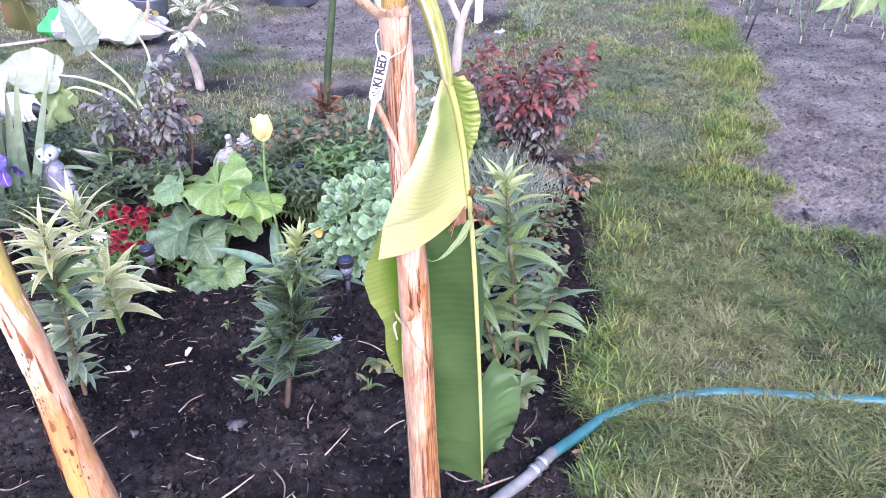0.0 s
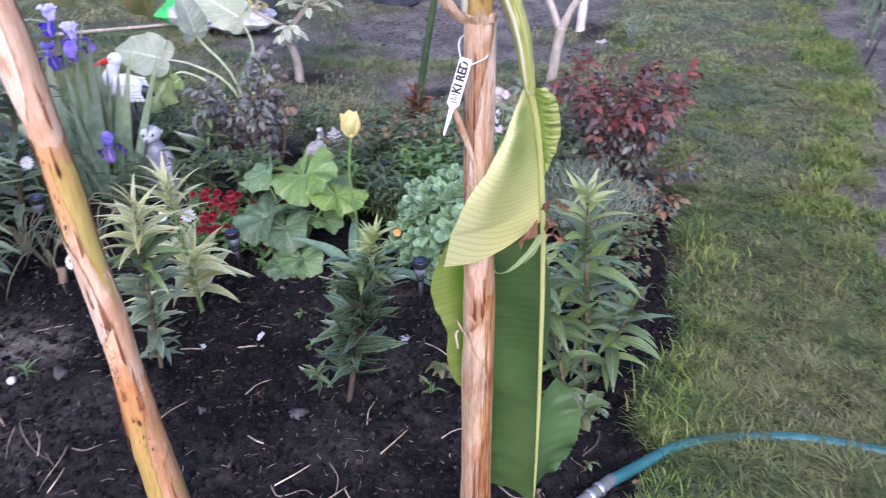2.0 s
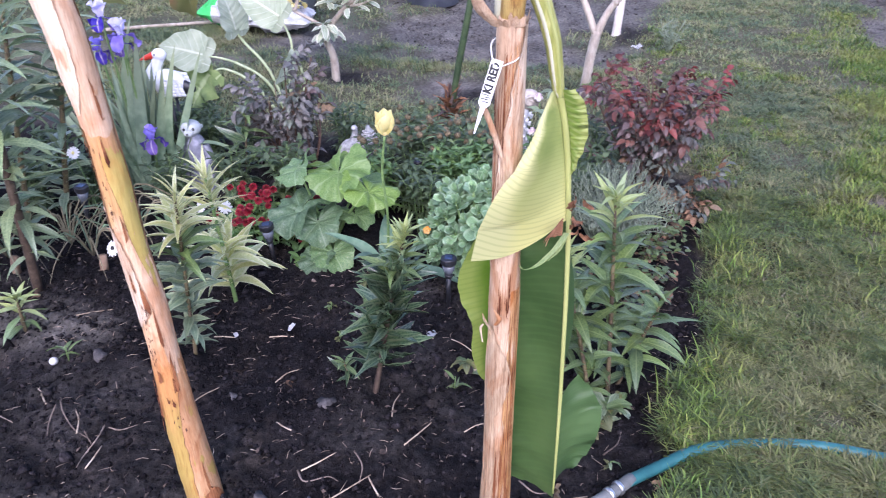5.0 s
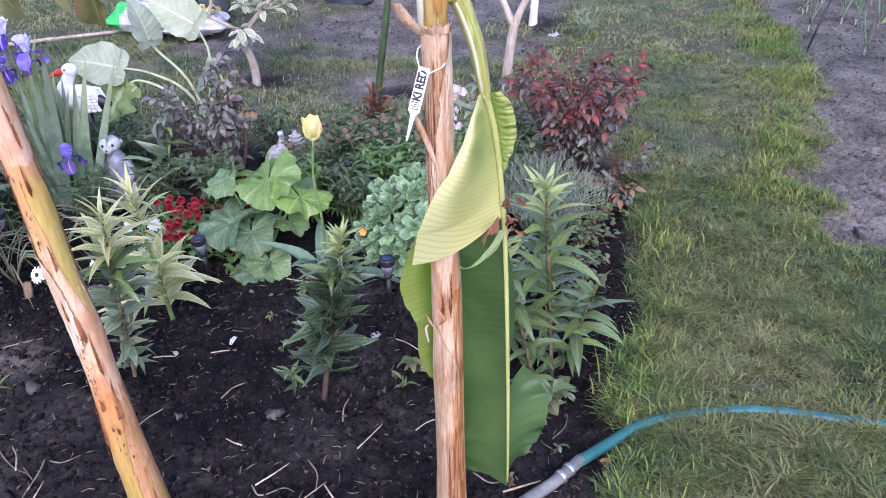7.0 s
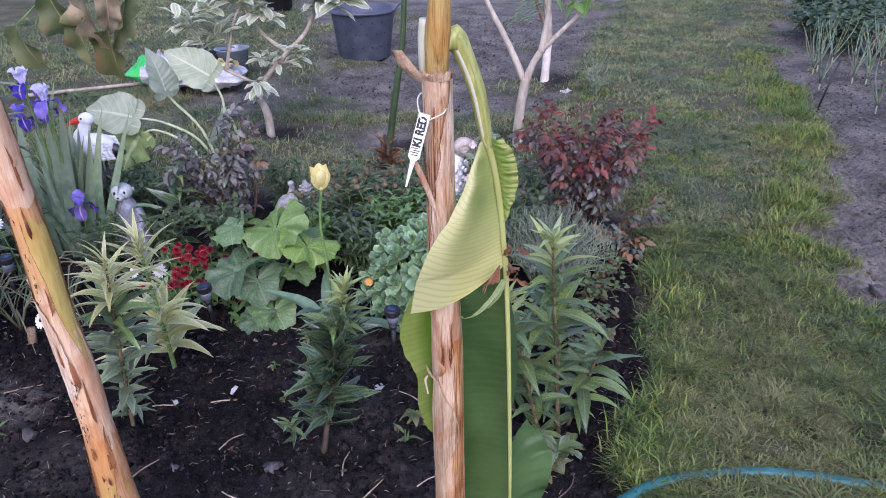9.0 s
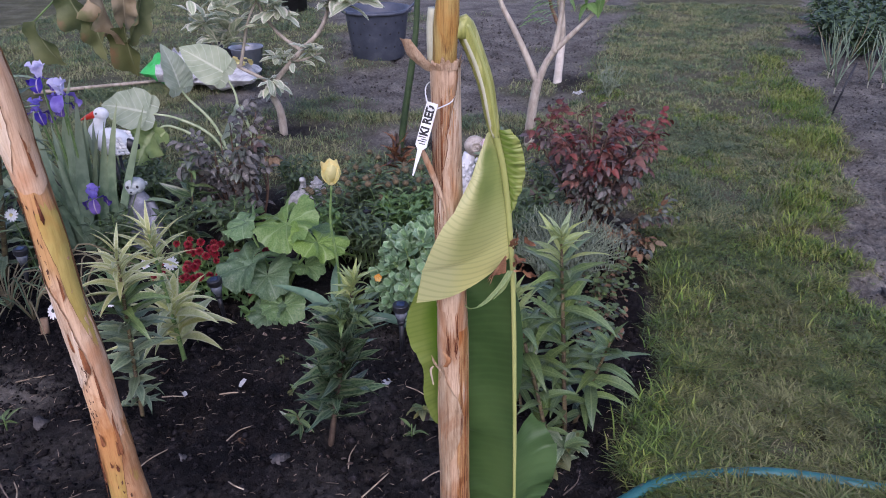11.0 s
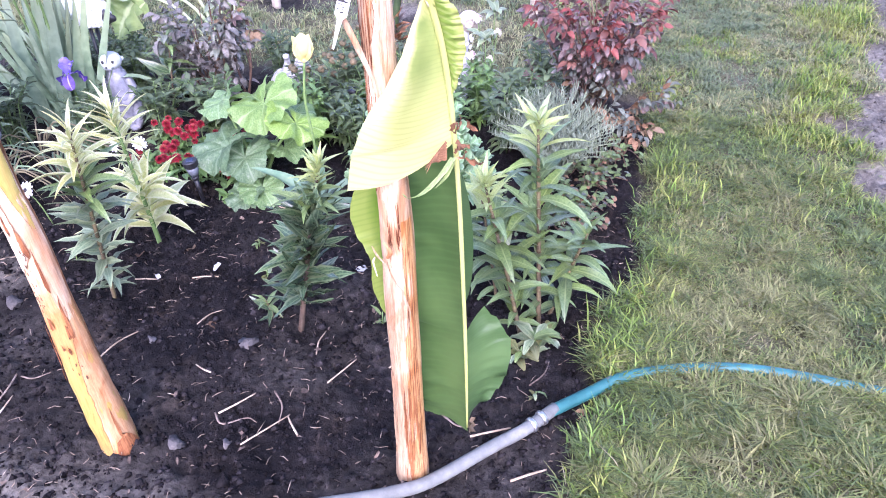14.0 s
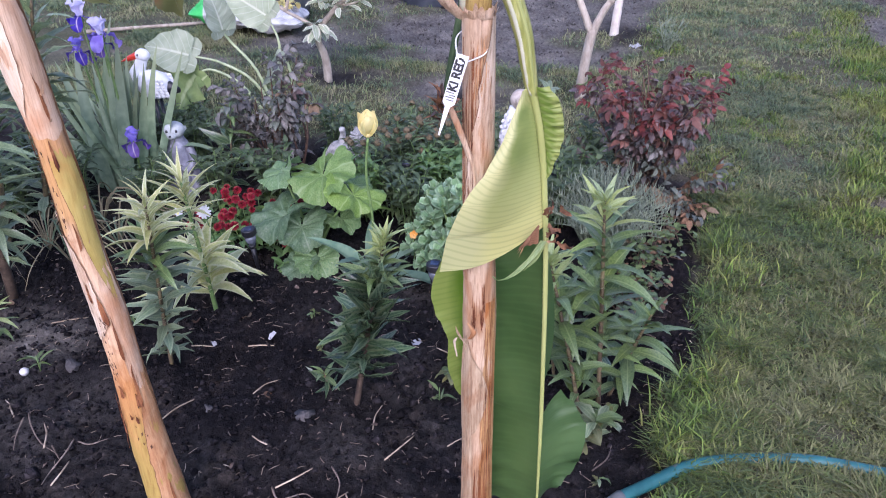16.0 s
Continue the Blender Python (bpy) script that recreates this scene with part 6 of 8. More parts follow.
def snail_figure():
    """A white knobbly body with a rounded beige shell on its top."""
    b = Build()
    tube(b, spline([(-0.05, 0, 0), (-0.045, 0, 0.10), (-0.035, 0, 0.20), (-0.018, 0, 0.285)], 14), (0.052, 0.050, 0.044, 0.036, 0.024), 16, 0.12)
    for k in range(46):
        a, z = radians(-170 + 160 * ((k * 0.618) % 1)), 0.02 + 0.25 * k / 46
        ball(b, (-0.05 + 0.10 * z + 0.044 * math.cos(a), 0.044 * math.sin(a), z), (0.0075, 0.006, 0.010), None, 0, 7, 5, 0.6)
    ball(b, (0.004, -0.012, 0.322), (0.046, 0.030, 0.044), pose(0, 0, 0, 0, 20, 0), 1, 18, 12)
    coil = [Vector((0.006 + (0.030 - 0.0022 * i) * math.cos(0.7 * i), -0.040 - 0.0004 * i, 0.322 + (0.028 - 0.0020 * i) * math.sin(0.7 * i))) for i in range(13)]
    tube(b, coil, (0.008, 0.006, 0.004), 8, slot=1)
    me = b.mesh("snail_figure", STATUE_FACE, SHELL)
    solo("snail_figure", me, (0, 0, 0), "white knobbly snail garden figure with beige coiled shell", "garden figure", m=pose(-0.180, 2.86, height_at(-0.180, 2.86), 0, 0, 10) @ Matrix.Scale(0.94, 4))


meerkat_figure()
stork_figure()
bird_figure()
snail_figure()


# ---- roses ----
def rose_leaf(name, mat, size=1.0):
    """Five leaflets on one stalk, one unit long."""
    b = Build()
    shape = (0.2, 0.85, 1.0, 0.8, 0.4, 0.0)
    tube(b, [Vector((0, 0, 0)), Vector((0, 0.35, 0.02)), Vector((0, 0.62, 0.0))], (0.012, 0.008), 4)
    for y, a, s in ((0.22, 68, 0.27), (0.25, -66, 0.27), (0.46, 55, 0.33), (0.49, -53, 0.33), (0.62, rnd(-12, 12), 0.40)):
        leaf(b, s * 1.12, s * 0.64, rnd(20, 90), rnd(8, 32), 6, shape, 1, 0.06, 3, rnd(-20, 20), m=aim((0, y, 0.01), -a + rnd(-14, 14), rnd(-40, 15), rnd(-30, 30)))
    return b.mesh(name, mat)


def rose_bush(at, spread, top, canes, leaves, pools, sizes, label, seed, low=0.25, extra=()):
    """Canes that rise from one foot and part; leaves along them. pools: leaf meshes from low to high."""
    random.seed(seed)
    at = Vector((at[0], at[1], height_at(at[0], at[1])))
    e = thing("rose_bush", at, label, "rose bush", "roses")
    lines = []
    for k in range(canes):
        a = 2.4 * k + rnd(-0.3, 0.3)
        r = math.sqrt((k + 0.6) / canes)
        end = Vector((spread[0] * r * math.cos(a), spread[1] * r * math.sin(a), top * rnd(0.72, 1.0) * (1 - 0.18 * r)))
        ax = spline([(rnd(-0.02, 0.02), rnd(-0.02, 0.02), -0.02), end * 0.45 + Vector((rnd(-0.03, 0.03), rnd(-0.03, 0.03), 0.03)), end], 12)
        lines.append(ax)
    lines += [spline([Vector(q) for q in x], 12) for x in extra]
    for ax in lines:
        part("cane", tube(Build(), ax, (0.006, 0.004, 0.002), 6, 0.1).mesh("cane", CANE), e)
    for i in range(leaves):
        ax = random.choice(lines)
        s = low + (1 - low) * rnd(0, 1) ** 0.75
        x = s * 12
        j = min(int(x), 11)
        p = ax[j].lerp(ax[j + 1], x - j)
        h = min(max(p.z / top, 0), 0.999)
        pool = random.choice(pools[min(int((h + rnd(-0.12, 0.12)) * len(pools)) % len(pools) if 0 <= h + 0 else 0, len(pools) - 1)])
        out = math.degrees(math.atan2(p.y, p.x)) - 90 if p.to_2d().length > 0.03 else rnd(0, 360)
        part("leaf", pool, e, m=aim(p, out + rnd(-95, 95), rnd(-12, 62), rnd(-30, 30), rnd(*sizes)))
    return e


R_RED = [rose_leaf("rose_leaf_red", ROSE_RED) for k in range(5)]
R_BRONZE = [rose_leaf("rose_leaf_bronze", ROSE_BRONZE) for k in range(5)]
R_GREY = [rose_leaf("rose_leaf_grey", ROSE_GREY) for k in range(3)]
R_TAN = [rose_leaf("rose_leaf_tan", ROSE_TAN) for k in range(2)]
R_DUSK = [rose_leaf("rose_leaf_dusk", ROSE_DUSK) for k in range(3)]
rose_bush((0.300, 2.78), (0.245, 0.21), 0.54, 26, 430, (R_TAN + R_GREY, R_GREY + R_TAN, R_GREY + R_DUSK + R_BRONZE, R_GREY + R_BRONZE, R_BRONZE + R_DUSK + R_RED, R_BRONZE + R_RED, R_RED, R_RED), (0.062, 0.112), "bushy rose with bronze lower and crimson young leaves", 41, 0.16,
          extra=(((0, 0, 0), (0.12, -0.08, 0.08), (0.24, -0.14, 0.16)), ((0, 0, 0), (-0.13, -0.02, 0.12), (-0.23, -0.04, 0.20))))
rose_bush((-1.12, 2.62), (0.17, 0.14), 0.47, 14, 210, (R_DUSK, R_DUSK, R_DUSK + R_GREY, R_DUSK), (0.075, 0.115), "low rose bush with dusky grey-purple leaves", 42, 0.12,
          extra=(((0, 0, 0), (0.06, -0.01, 0.28), (0.10, -0.01, 0.50)), ((0, 0, 0), (0.08, 0.01, 0.26), (0.15, 0.0, 0.50)), ((0, 0, 0), (0.03, 0, 0.25), (0.04, 0, 0.48))))
rose_bush((-1.00, 2.63), (0.05, 0.03), 0.51, 4, 12, (R_DUSK, R_TAN, R_TAN + R_BRONZE), (0.07, 0.10), "dry brown rose shoot rising from the dusky bush", 44, 0.80)
rose_bush((0.42, 2.50), (0.07, 0.06), 0.13, 5, 26, (R_TAN, R_TAN + R_GREY), (0.06, 0.10), "withered low rose shoots at the bed edge", 43, 0.2)


# ---- mallow with big lobed leaves ----
def round_leaf(name, mat, lobes=5, depth=0.16, fold=0.18, seed=0, rings=8, seg=64):
    """A lobed, dished leaf of radius 1 on its stalk's end at the origin; its tip to +y."""
    verts, faces, uvs = [(0, 0, 0)], [], [(0.0, 0.5)]
    for i in range(1, rings + 1):
        t = i / rings
        for k in range(seg):
            a = radians(-90 + 14) + radians(332) * k / (seg - 1)
            lob = math.cos((a - math.pi / 2) * lobes)
            r = t * (1 - depth * (0.5 - 0.5 * lob) + 0.025 * math.sin(a * 31) + 0.03 * math.sin(a * 13 + seed) + 0.10 * noise.noise(Vector((math.cos(a) * 1.5, math.sin(a) * 1.5, seed + 5.5))))
            z = 0.30 * t - fold * t * t * (0.5 - 0.5 * lob) - 0.20 * t ** 3 + 0.20 * t * t * math.sin(2 * a + 1.7 * seed) + 0.13 * t * t * math.sin(3 * a + 2.9 * seed)
            z += 0.24 * t * noise.noise(Vector((math.cos(a) * 2.0, math.sin(a) * 2.0, seed + t * 1.5))) + 0.06 * t ** 3 * math.sin(a * 9 + seed) + 0.07 * noise.noise(Vector((math.cos(a) * t * 6, math.sin(a) * t * 6, seed)))
            verts.append((r * math.cos(a), r * math.sin(a), z))
            uvs.append((t, 0.5 + 0.5 * ((k / (seg - 1) * lobes + 0.5) % 1.0 - 0.5)))
    for k in range(seg - 1):
        faces.append((0, 1 + k, 2 + k))
        for i in range(rings - 1):
            o = 1 + i * seg + k
            faces.append((o, o + seg, o + seg + 1, o + 1))
    return Build().add(verts, faces, uvs).mesh(name, mat)


def mallow():
    random.seed(51)
    at = Vector((-0.755, 2.13, height_at(-0.755, 2.13)))
    e = thing("mallow_plant", at, "mallow plant with large lobed bright green leaves", "mallow")
    bright = [round_leaf("mallow_leaf", MALLOW, 7, 0.05, 0.08, k) for k in range(3)]
    dull = [round_leaf("mallow_leaf_old", MALLOW_DULL, 7, 0.05, 0.08, k + 7) for k in range(2)]
    spec = (((0.045, 0.02, 0.270), 0.112, bright, 175, -26), ((0.155, -0.01, 0.225), 0.098, bright, 240, -20), ((-0.105, 0.04, 0.255), 0.082, dull, 120, -34), ((-0.070, -0.05, 0.150), 0.108, dull, 150, -22),
            ((-0.005, -0.07, 0.125), 0.088, dull, 190, -32), ((-0.02, 0.09, 0.250), 0.085, bright, 60, -8), ((0.10, 0.10, 0.20), 0.080, bright, 280, -18), ((0.06, -0.12, 0.045), 0.080, dull, 200, -20), ((0.015, -0.15, 0.030), 0.062, dull, 170, -26), ((0.10, 0.0, 0.13), 0.070, dull, 215, -10))
    for p, r, pool, yaw, up in spec:
        p = Vector(p)
        part("stalk", tube(Build(), spline([(0.01, 0.0, -0.01), p * 0.5 + Vector((0, 0, 0.02)), p], 8), (0.006, 0.004), 6).mesh("stalk", GREEN_STEM), e)
        part("leaf", random.choice(pool), e, m=aim(p, yaw, up - 10, rnd(-10, 10), r) @ pose(0, 0, 0, 12, 0, 0))


mallow()


# ---- tulip ----
def tulip():
    random.seed(52)
    at = Vector((-0.515, 2.02, height_at(-0.515, 2.02)))
    e = thing("tulip", at, "single yellow tulip on a tall stem", "tulip")
    top = Vector((0.020, -0.03, 0.492))
    part("stem", tube(Build(), spline([(0, 0, -0.02), (0.012, -0.01, 0.2), (0.004, -0.02, 0.36), top], 14), (0.0048, 0.004, 0.0038), 8).mesh("stem", GREEN_STEM), e)
    f = part("flower", ball(Build(), (0, 0, 0), (0.009, 0.009, 0.008)).mesh("flower", TULIP_PETAL), e, "cup of yellow petals", Matrix.Translation(top))
    petal = leaf(Build(), 0.078, 0.062, -28, 24, 8, (0.35, 0.85, 1.0, 0.98, 0.8, 0.1), 2, 0.02, 2, cup=-0.5).mesh("petal", TULIP_PETAL)
    inner = leaf(Build(), 0.074, 0.056, -60, 30, 8, (0.35, 0.85, 1.0, 0.95, 0.75, 0.15), 2, 0.02, 2, cup=0.55).mesh("petal", TULIP_PETAL)
    for k in range(3):
        part("petal", petal, f, m=aim((0, 0, -0.004), 120 * k + 30, 57, 0))
        part("petal", inner, f, m=aim((0, 0, -0.002), 120 * k + 90, 66, 0))
    for yaw, ln, up in ((100, 0.26, 62), (-70, 0.30, 55), (170, 0.28, 70), (215, 0.24, 64), (20, 0.24, 60), (-105, 0.34, 38)):
        part("leaf", leaf(Build(), ln, 0.055, 55, 24, 10, (0.5, 0.95, 1.0, 0.85, 0.5, 0.0), 2, 0.06, 2).mesh("tulip_leaf", TULIP_LEAF), e, m=aim((rnd(-0.01, 0.01), -0.02, 0), yaw, up, rnd(-15, 15)))


tulip()


# ---- sedum mound ----
def sedum():
    random.seed(53)
    at = Vector((-0.205, 2.10, height_at(-0.205, 2.10)))
    e = thing("sedum_mound", at, "rounded mound of fleshy pale blue-green sedum leaves", "sedum")
    pads = []
    for k in range(4):
        b = Build()
        leaf(b, 1.0, rnd(0.66, 0.80), rnd(-30, 15), 18, 6, (0.35, 0.8, 1.0, 1.0, 0.62), 2, 0.03, 3)
        pads.append(b.mesh("sedum_leaf", SEDUM))
    for k in range(92):
        f = (k + 0.5) / 92
        th = math.acos(1 - f * 0.97)
        a = 2.399 * k
        d = Vector((math.sin(th) * math.cos(a), math.sin(th) * math.sin(a), math.cos(th)))
        tip = Vector((d.x * 0.205, d.y * 0.17, 0.055 + d.z * 0.265)) * rnd(0.9, 1.05)
        if tip.y > 0.11:
            continue
        foot = Vector((d.x * 0.05, d.y * 0.05, 0.0))
        s = part("stem", tube(Build(), [foot, foot.lerp(tip, 0.5), tip], (0.005, 0.004), 5).mesh("stem", GREEN_STEM), e)
        q = d.to_track_quat("Z", "Y").to_matrix().to_4x4()
        for j in range(11):
            lev = j / 10
            part("leaf", random.choice(pads), e, m=Matrix.Translation(tip - d * 0.042 * (1 - lev)) @ q @ aim((0, 0, 0), 137.5 * j, 14 + 60 * lev + rnd(-12, 12), rnd(-16, 16), 0.054 * (1.0 - 0.45 * lev) * rnd(0.8, 1.15)))


sedum()


# ---- silver lavender bush ----
def silver_bush():
    random.seed(54)
    at = Vector((0.185, 2.34, height_at(0.185, 2.34)))
    e = thing("lavender_bush", at, "silvery grey feathery lavender bush", "lavender")
    for k in range(150):
        a, r = 2.399 * k, math.sqrt((k + 0.5) / 150)
        d = Vector((math.cos(a) * 0.21 * r, math.sin(a) * 0.19 * r, 0.27 - 0.14 * r * r)) * rnd(0.9, 1.12)
        ax = spline([(d.x * 0.3, d.y * 0.3, 0), d * 0.6 + Vector((0, 0, 0.02)), d], 8)
        b = Build()
        tube(b, ax, (0.0022, 0.0016, 0.001), 4)
        for j in range(26):
            s = 0.3 + 0.7 * j / 25
            p = ax[min(int(s * 8), 7)].lerp(ax[min(int(s * 8), 7) + 1], s * 8 % 1 if s < 1 else 1)
            leaf(b, rnd(0.018, 0.034), 0.0030, rnd(-20, 40), 10, 3, (0.6, 1.0, 0.7, 0.0), 1, m=aim(p, 137.5 * j + rnd(-20, 20), 35 + 35 * s, 0))
        part("sprig", b.mesh("sprig", SILVER), e)


silver_bush()


# ---- red daisies ----
def red_daisies():
    random.seed(55)
    at = Vector((-1.00, 2.17, height_at(-1.0, 2.17)))
    e = thing("daisy_clump", at, "low clump of crimson double daisies over green leaves", "daisies")
    b = Build()
    for k in range(340):
        p = Vector((rnd(-0.15, 0.22), rnd(-0.13, 0.10), rnd(0.0, 0.06)))
        leaf(b, rnd(0.04, 0.07), rnd(0.016, 0.026), rnd(30, 80), 10, 4, (0.3, 0.7, 1.0, 0.85, 0.2), 1, m=aim(p, rnd(0, 360), rnd(5, 55), rnd(-20, 20)))
    part("leaves", b.mesh("leaves", HERB_BRIGHT), e, "low green leaves")
    heads = []
    for k in range(3):
        b = Build()
        for ring, (cnt, up, ln) in enumerate(((18, 2, 0.016), (16, 24, 0.016), (14, 44, 0.014), (10, 62, 0.012), (7, 80, 0.009))):
            for j in range(cnt):
                leaf(b, ln, 0.0055, 25, 10, 3, (0.6, 1.0, 0.9, 0.3), 1, m=aim((0, 0, 0.002 * ring), 360 * j / cnt + 12 * ring + rnd(-6, 6), up + rnd(-8, 8), 0))
        heads.append(b.mesh("flower_head", RED_PETAL))
    for k in range(54):
        x, y = rnd(-0.18, 0.16), rnd(-0.11, 0.11)
        z = 0.050 + 0.035 * rnd(0, 1) + (0.030 if y > 0.03 else 0)
        if k > 48:
            x, y, z = rnd(0.13, 0.24), rnd(-0.13, -0.05), rnd(0.04, 0.08)
        part("stalk", tube(Build(), [Vector((x * 0.8, y * 0.8, 0)), Vector((x, y, z))], (0.002, 0.0015), 4).mesh("stalk", GREEN_STEM), e)
        part("flower_head", random.choice(heads), e, "crimson double flower head", aim((x, y, z), 180 + rnd(-40, 40), -rnd(10, 45), rnd(-15, 15), rnd(0.75, 1.05)))


red_daisies()


# ---- leafy aster filler across the middle of the bed ----
def aster(seed, tall, stems, spread, mat, buds, label):
    random.seed(seed)
    e = thing("aster_plant", (0, 0, -5), label, "aster", "leafy perennials")
    for k in range(stems):
        a = 2.4 * k
        r = spread * math.sqrt((k + 0.5) / stems)
        end = Vector((r * math.cos(a), r * math.sin(a), tall * rnd(0.75, 1.1)))
        ax = spline([(end.x * 0.4, end.y * 0.4, -0.01), end * 0.55 + Vector((0, 0, 0.02)), end], 8)
        s = part("stem", tube(Build(), ax, (0.003, 0.0022, 0.0015), 5).mesh("stem", GREEN_STEM), e)
        b = Build()
        for j in range(20):
            t = 0.12 + 0.88 * j / 19
            p = ax[min(int(t * 8), 7)].lerp(ax[min(int(t * 8), 7) + 1], t * 8 % 1 if t < 1 else 1)
            leaf(b, rnd(0.045, 0.08) * (1.15 - 0.5 * t), rnd(0.014, 0.022), rnd(30, 80), 14, 5, (0.35, 0.9, 1.0, 0.7, 0.35, 0.0), 1, 0.05, 3, m=aim(p, 137.5 * j + rnd(-25, 25), 5 + 45 * t + rnd(-10, 10), rnd(-15, 15)))
        part("leaves", b.mesh("leaves", mat), e)
        if buds:
            b = Build()
            ball(b, (0, 0, 0), (0.013, 0.013, 0.012), None, 0, 8, 5, 0.3)
            for j in range(14):
                leaf(b, rnd(0.018, 0.026), 0.0034, 20, 5, 2, (0.8, 0.7, 0.0), 1, m=aim((0, 0, 0.002), 360 * j / 14, rnd(-10, 60)))
            part("bud", b.mesh("bud", BUD), e, "round bristly bud", Matrix.Translation(end))
    return e


ASTER_A = aster(61, 0.24, 9, 0.09, HERB, True, "leafy green perennial topped with brown bristly buds")
ASTER_B = aster(62, 0.20, 10, 0.10, HERB, False, "leafy green perennial with narrow leaves")
ASTER_C = aster(63, 0.22, 9, 0.08, HERB_BRIGHT, False, "bright green leafy herb in the bed")
spots = [(-0.60, 2.66, 0), (-0.48, 2.80, 0), (-0.34, 2.70, 0), (-0.22, 2.55, 1), (-0.42, 2.52, 2), (-0.30, 2.42, 2), (-0.55, 2.45, 1), (-0.10, 2.66, 2), (-0.32, 2.86, 1), (-0.95, 2.86, 1), (-1.30, 2.72, 1), (-1.45, 2.62, 1),
         (-1.55, 2.80, 1), (-1.80, 2.70, 1), (-2.0, 2.4, 1), (-1.92, 2.15, 1), (-0.62, 2.82, 0), (0.06, 2.62, 1), (-1.02, 2.40, 1), (-1.22, 2.36, 1), (-0.66, 2.38, 2), (-0.45, 2.30, 1), (0.02, 2.48, 1), (-0.20, 2.38, 2),
         (-1.40, 2.25, 1), (-1.72, 2.22, 1), (-2.1, 1.9, 1), (-2.05, 2.75, 1), (0.10, 2.86, 1), (-0.68, 2.52, 0)]
random.seed(64)
for x, y, k in spots:
    src = (ASTER_A, ASTER_B, ASTER_C)[k]
    copy_thing(src, pose(x, y, height_at(x, y), rnd(-4, 4), rnd(-4, 4), rnd(0, 360)))
for src in (ASTER_A, ASTER_B, ASTER_C):
    x, y = {0: (-0.50, 2.62), 1: (-1.62, 2.66), 2: (-0.36, 2.60)}[(ASTER_A, ASTER_B, ASTER_C).index(src)]
    src.matrix_basis = pose(x, y, height_at(x, y))


# ---- low creeping plant along the bed edge ----
def creeper():
    random.seed(66)
    e = thing("creeping_plant", (0.27, 2.17, height_at(0.27, 2.17)), "low creeping plant with small round grey-green leaves", "ground cover", "creeping plants")
    pads = [leaf(Build(), 1.0, rnd(0.75, 0.9), rnd(10, 50), rnd(6, 20), 5, (0.3, 0.9, 1.0, 0.85, 0.35), 1, 0.06, 2).mesh("round_leaf", m) for m in (HERB, HERB, HERB, LILY, LILY, ROSE_GREY, ROSE_TAN)]
    for k in range(9):
        a = 40 * k + rnd(-15, 15)
        d = Vector((math.cos(radians(a)), math.sin(radians(a)), 0)) * rnd(0.07, 0.14)
        ax = spline([(0, 0, -0.005), d * 0.5 + Vector((0, 0, rnd(0.03, 0.09))), d + Vector((0, 0, rnd(0.01, 0.07)))], 8)
        part("runner", tube(Build(), ax, (0.0022, 0.0014), 5).mesh("runner", CANE), e)
        for j in range(16):
            p = ax[j % 9] + Vector((rnd(-0.012, 0.012), rnd(-0.012, 0.012), rnd(0, 0.02)))
            part("leaf", random.choice(pads), e, m=aim(p, 137.5 * j + rnd(-30, 30), rnd(-5, 50), rnd(-20, 20), rnd(0.013, 0.025)))
    return e


CREEPER = creeper()
random.seed(67)
for x, y in ((0.32, 2.28), (0.22, 2.06), (0.29, 2.07), (0.36, 2.38), (0.26, 1.95), (0.10, 2.02)):
    copy_thing(CREEPER, pose(x, y, height_at(x, y), 0, 0, rnd(0, 360)))


# ---- columbine with pink-white flowers ----
def columbine():
    random.seed(68)
    at = Vector((-0.085, 2.76, height_at(-0.085, 2.76)))
    e = thing("columbine", at, "slender columbine with nodding pink-white flowers", "columbine")
    pads = [leaf(Build(), 1.0, 0.42, rnd(30, 70), 12, 6, (0.3, 0.9, 1.0, 0.7, 0.35, 0.0), 1, 0.06, 2).mesh("columbine_leaf", LILY_GREY) for k in range(3)]
    petal = leaf(Build(), 0.026, 0.017, 40, 15, 5, (0.4, 1.0, 0.9, 0.0), 1, 0.05, 2).mesh("petal", BLUSH)
    for x, y, z, bloom in ((-0.045, 0.0, 0.375, True), (0.030, -0.01, 0.330, True), (-0.060, -0.02, 0.245, True), (0.005, 0.0, 0.225, True), (0.015, 0.02, 0.385, False), (-0.01, -0.03, 0.30, False)):
        ax = spline([(rnd(-0.02, 0.02), rnd(-0.02, 0.02), -0.01), (x * 0.5, y, z * 0.55), (x, y, z)], 10)
        part("stem", tube(Build(), ax, (0.0030, 0.0022, 0.0015), 6).mesh("stem", GREEN_STEM), e)
        for j in range(7):
            part("leaf", random.choice(pads), e, m=aim(ax[2 + j], 137.5 * j + rnd(-30, 30), rnd(5, 50), rnd(-20, 20), rnd(0.05, 0.085) * (1.1 - 0.06 * j)))
        if bloom:
            f = part("flower", ball(Build(), (0, 0, 0), (0.007, 0.007, 0.009), None, 0, 10, 6).mesh("flower", BLUSH), e, "pink-white nodding flower", Matrix.Translation(ax[-1]))
            for j in range(7):
                part("petal", petal, f, m=aim((0, 0, 0), 51.4 * j + rnd(-8, 8), rnd(-45, 15), rnd(-10, 10)))
        else:
            for j in range(7):
                part("leaf", random.choice(pads), e, m=aim(ax[-1], 51.4 * j, rnd(20, 70), 0, rnd(0.05, 0.08)))


columbine()


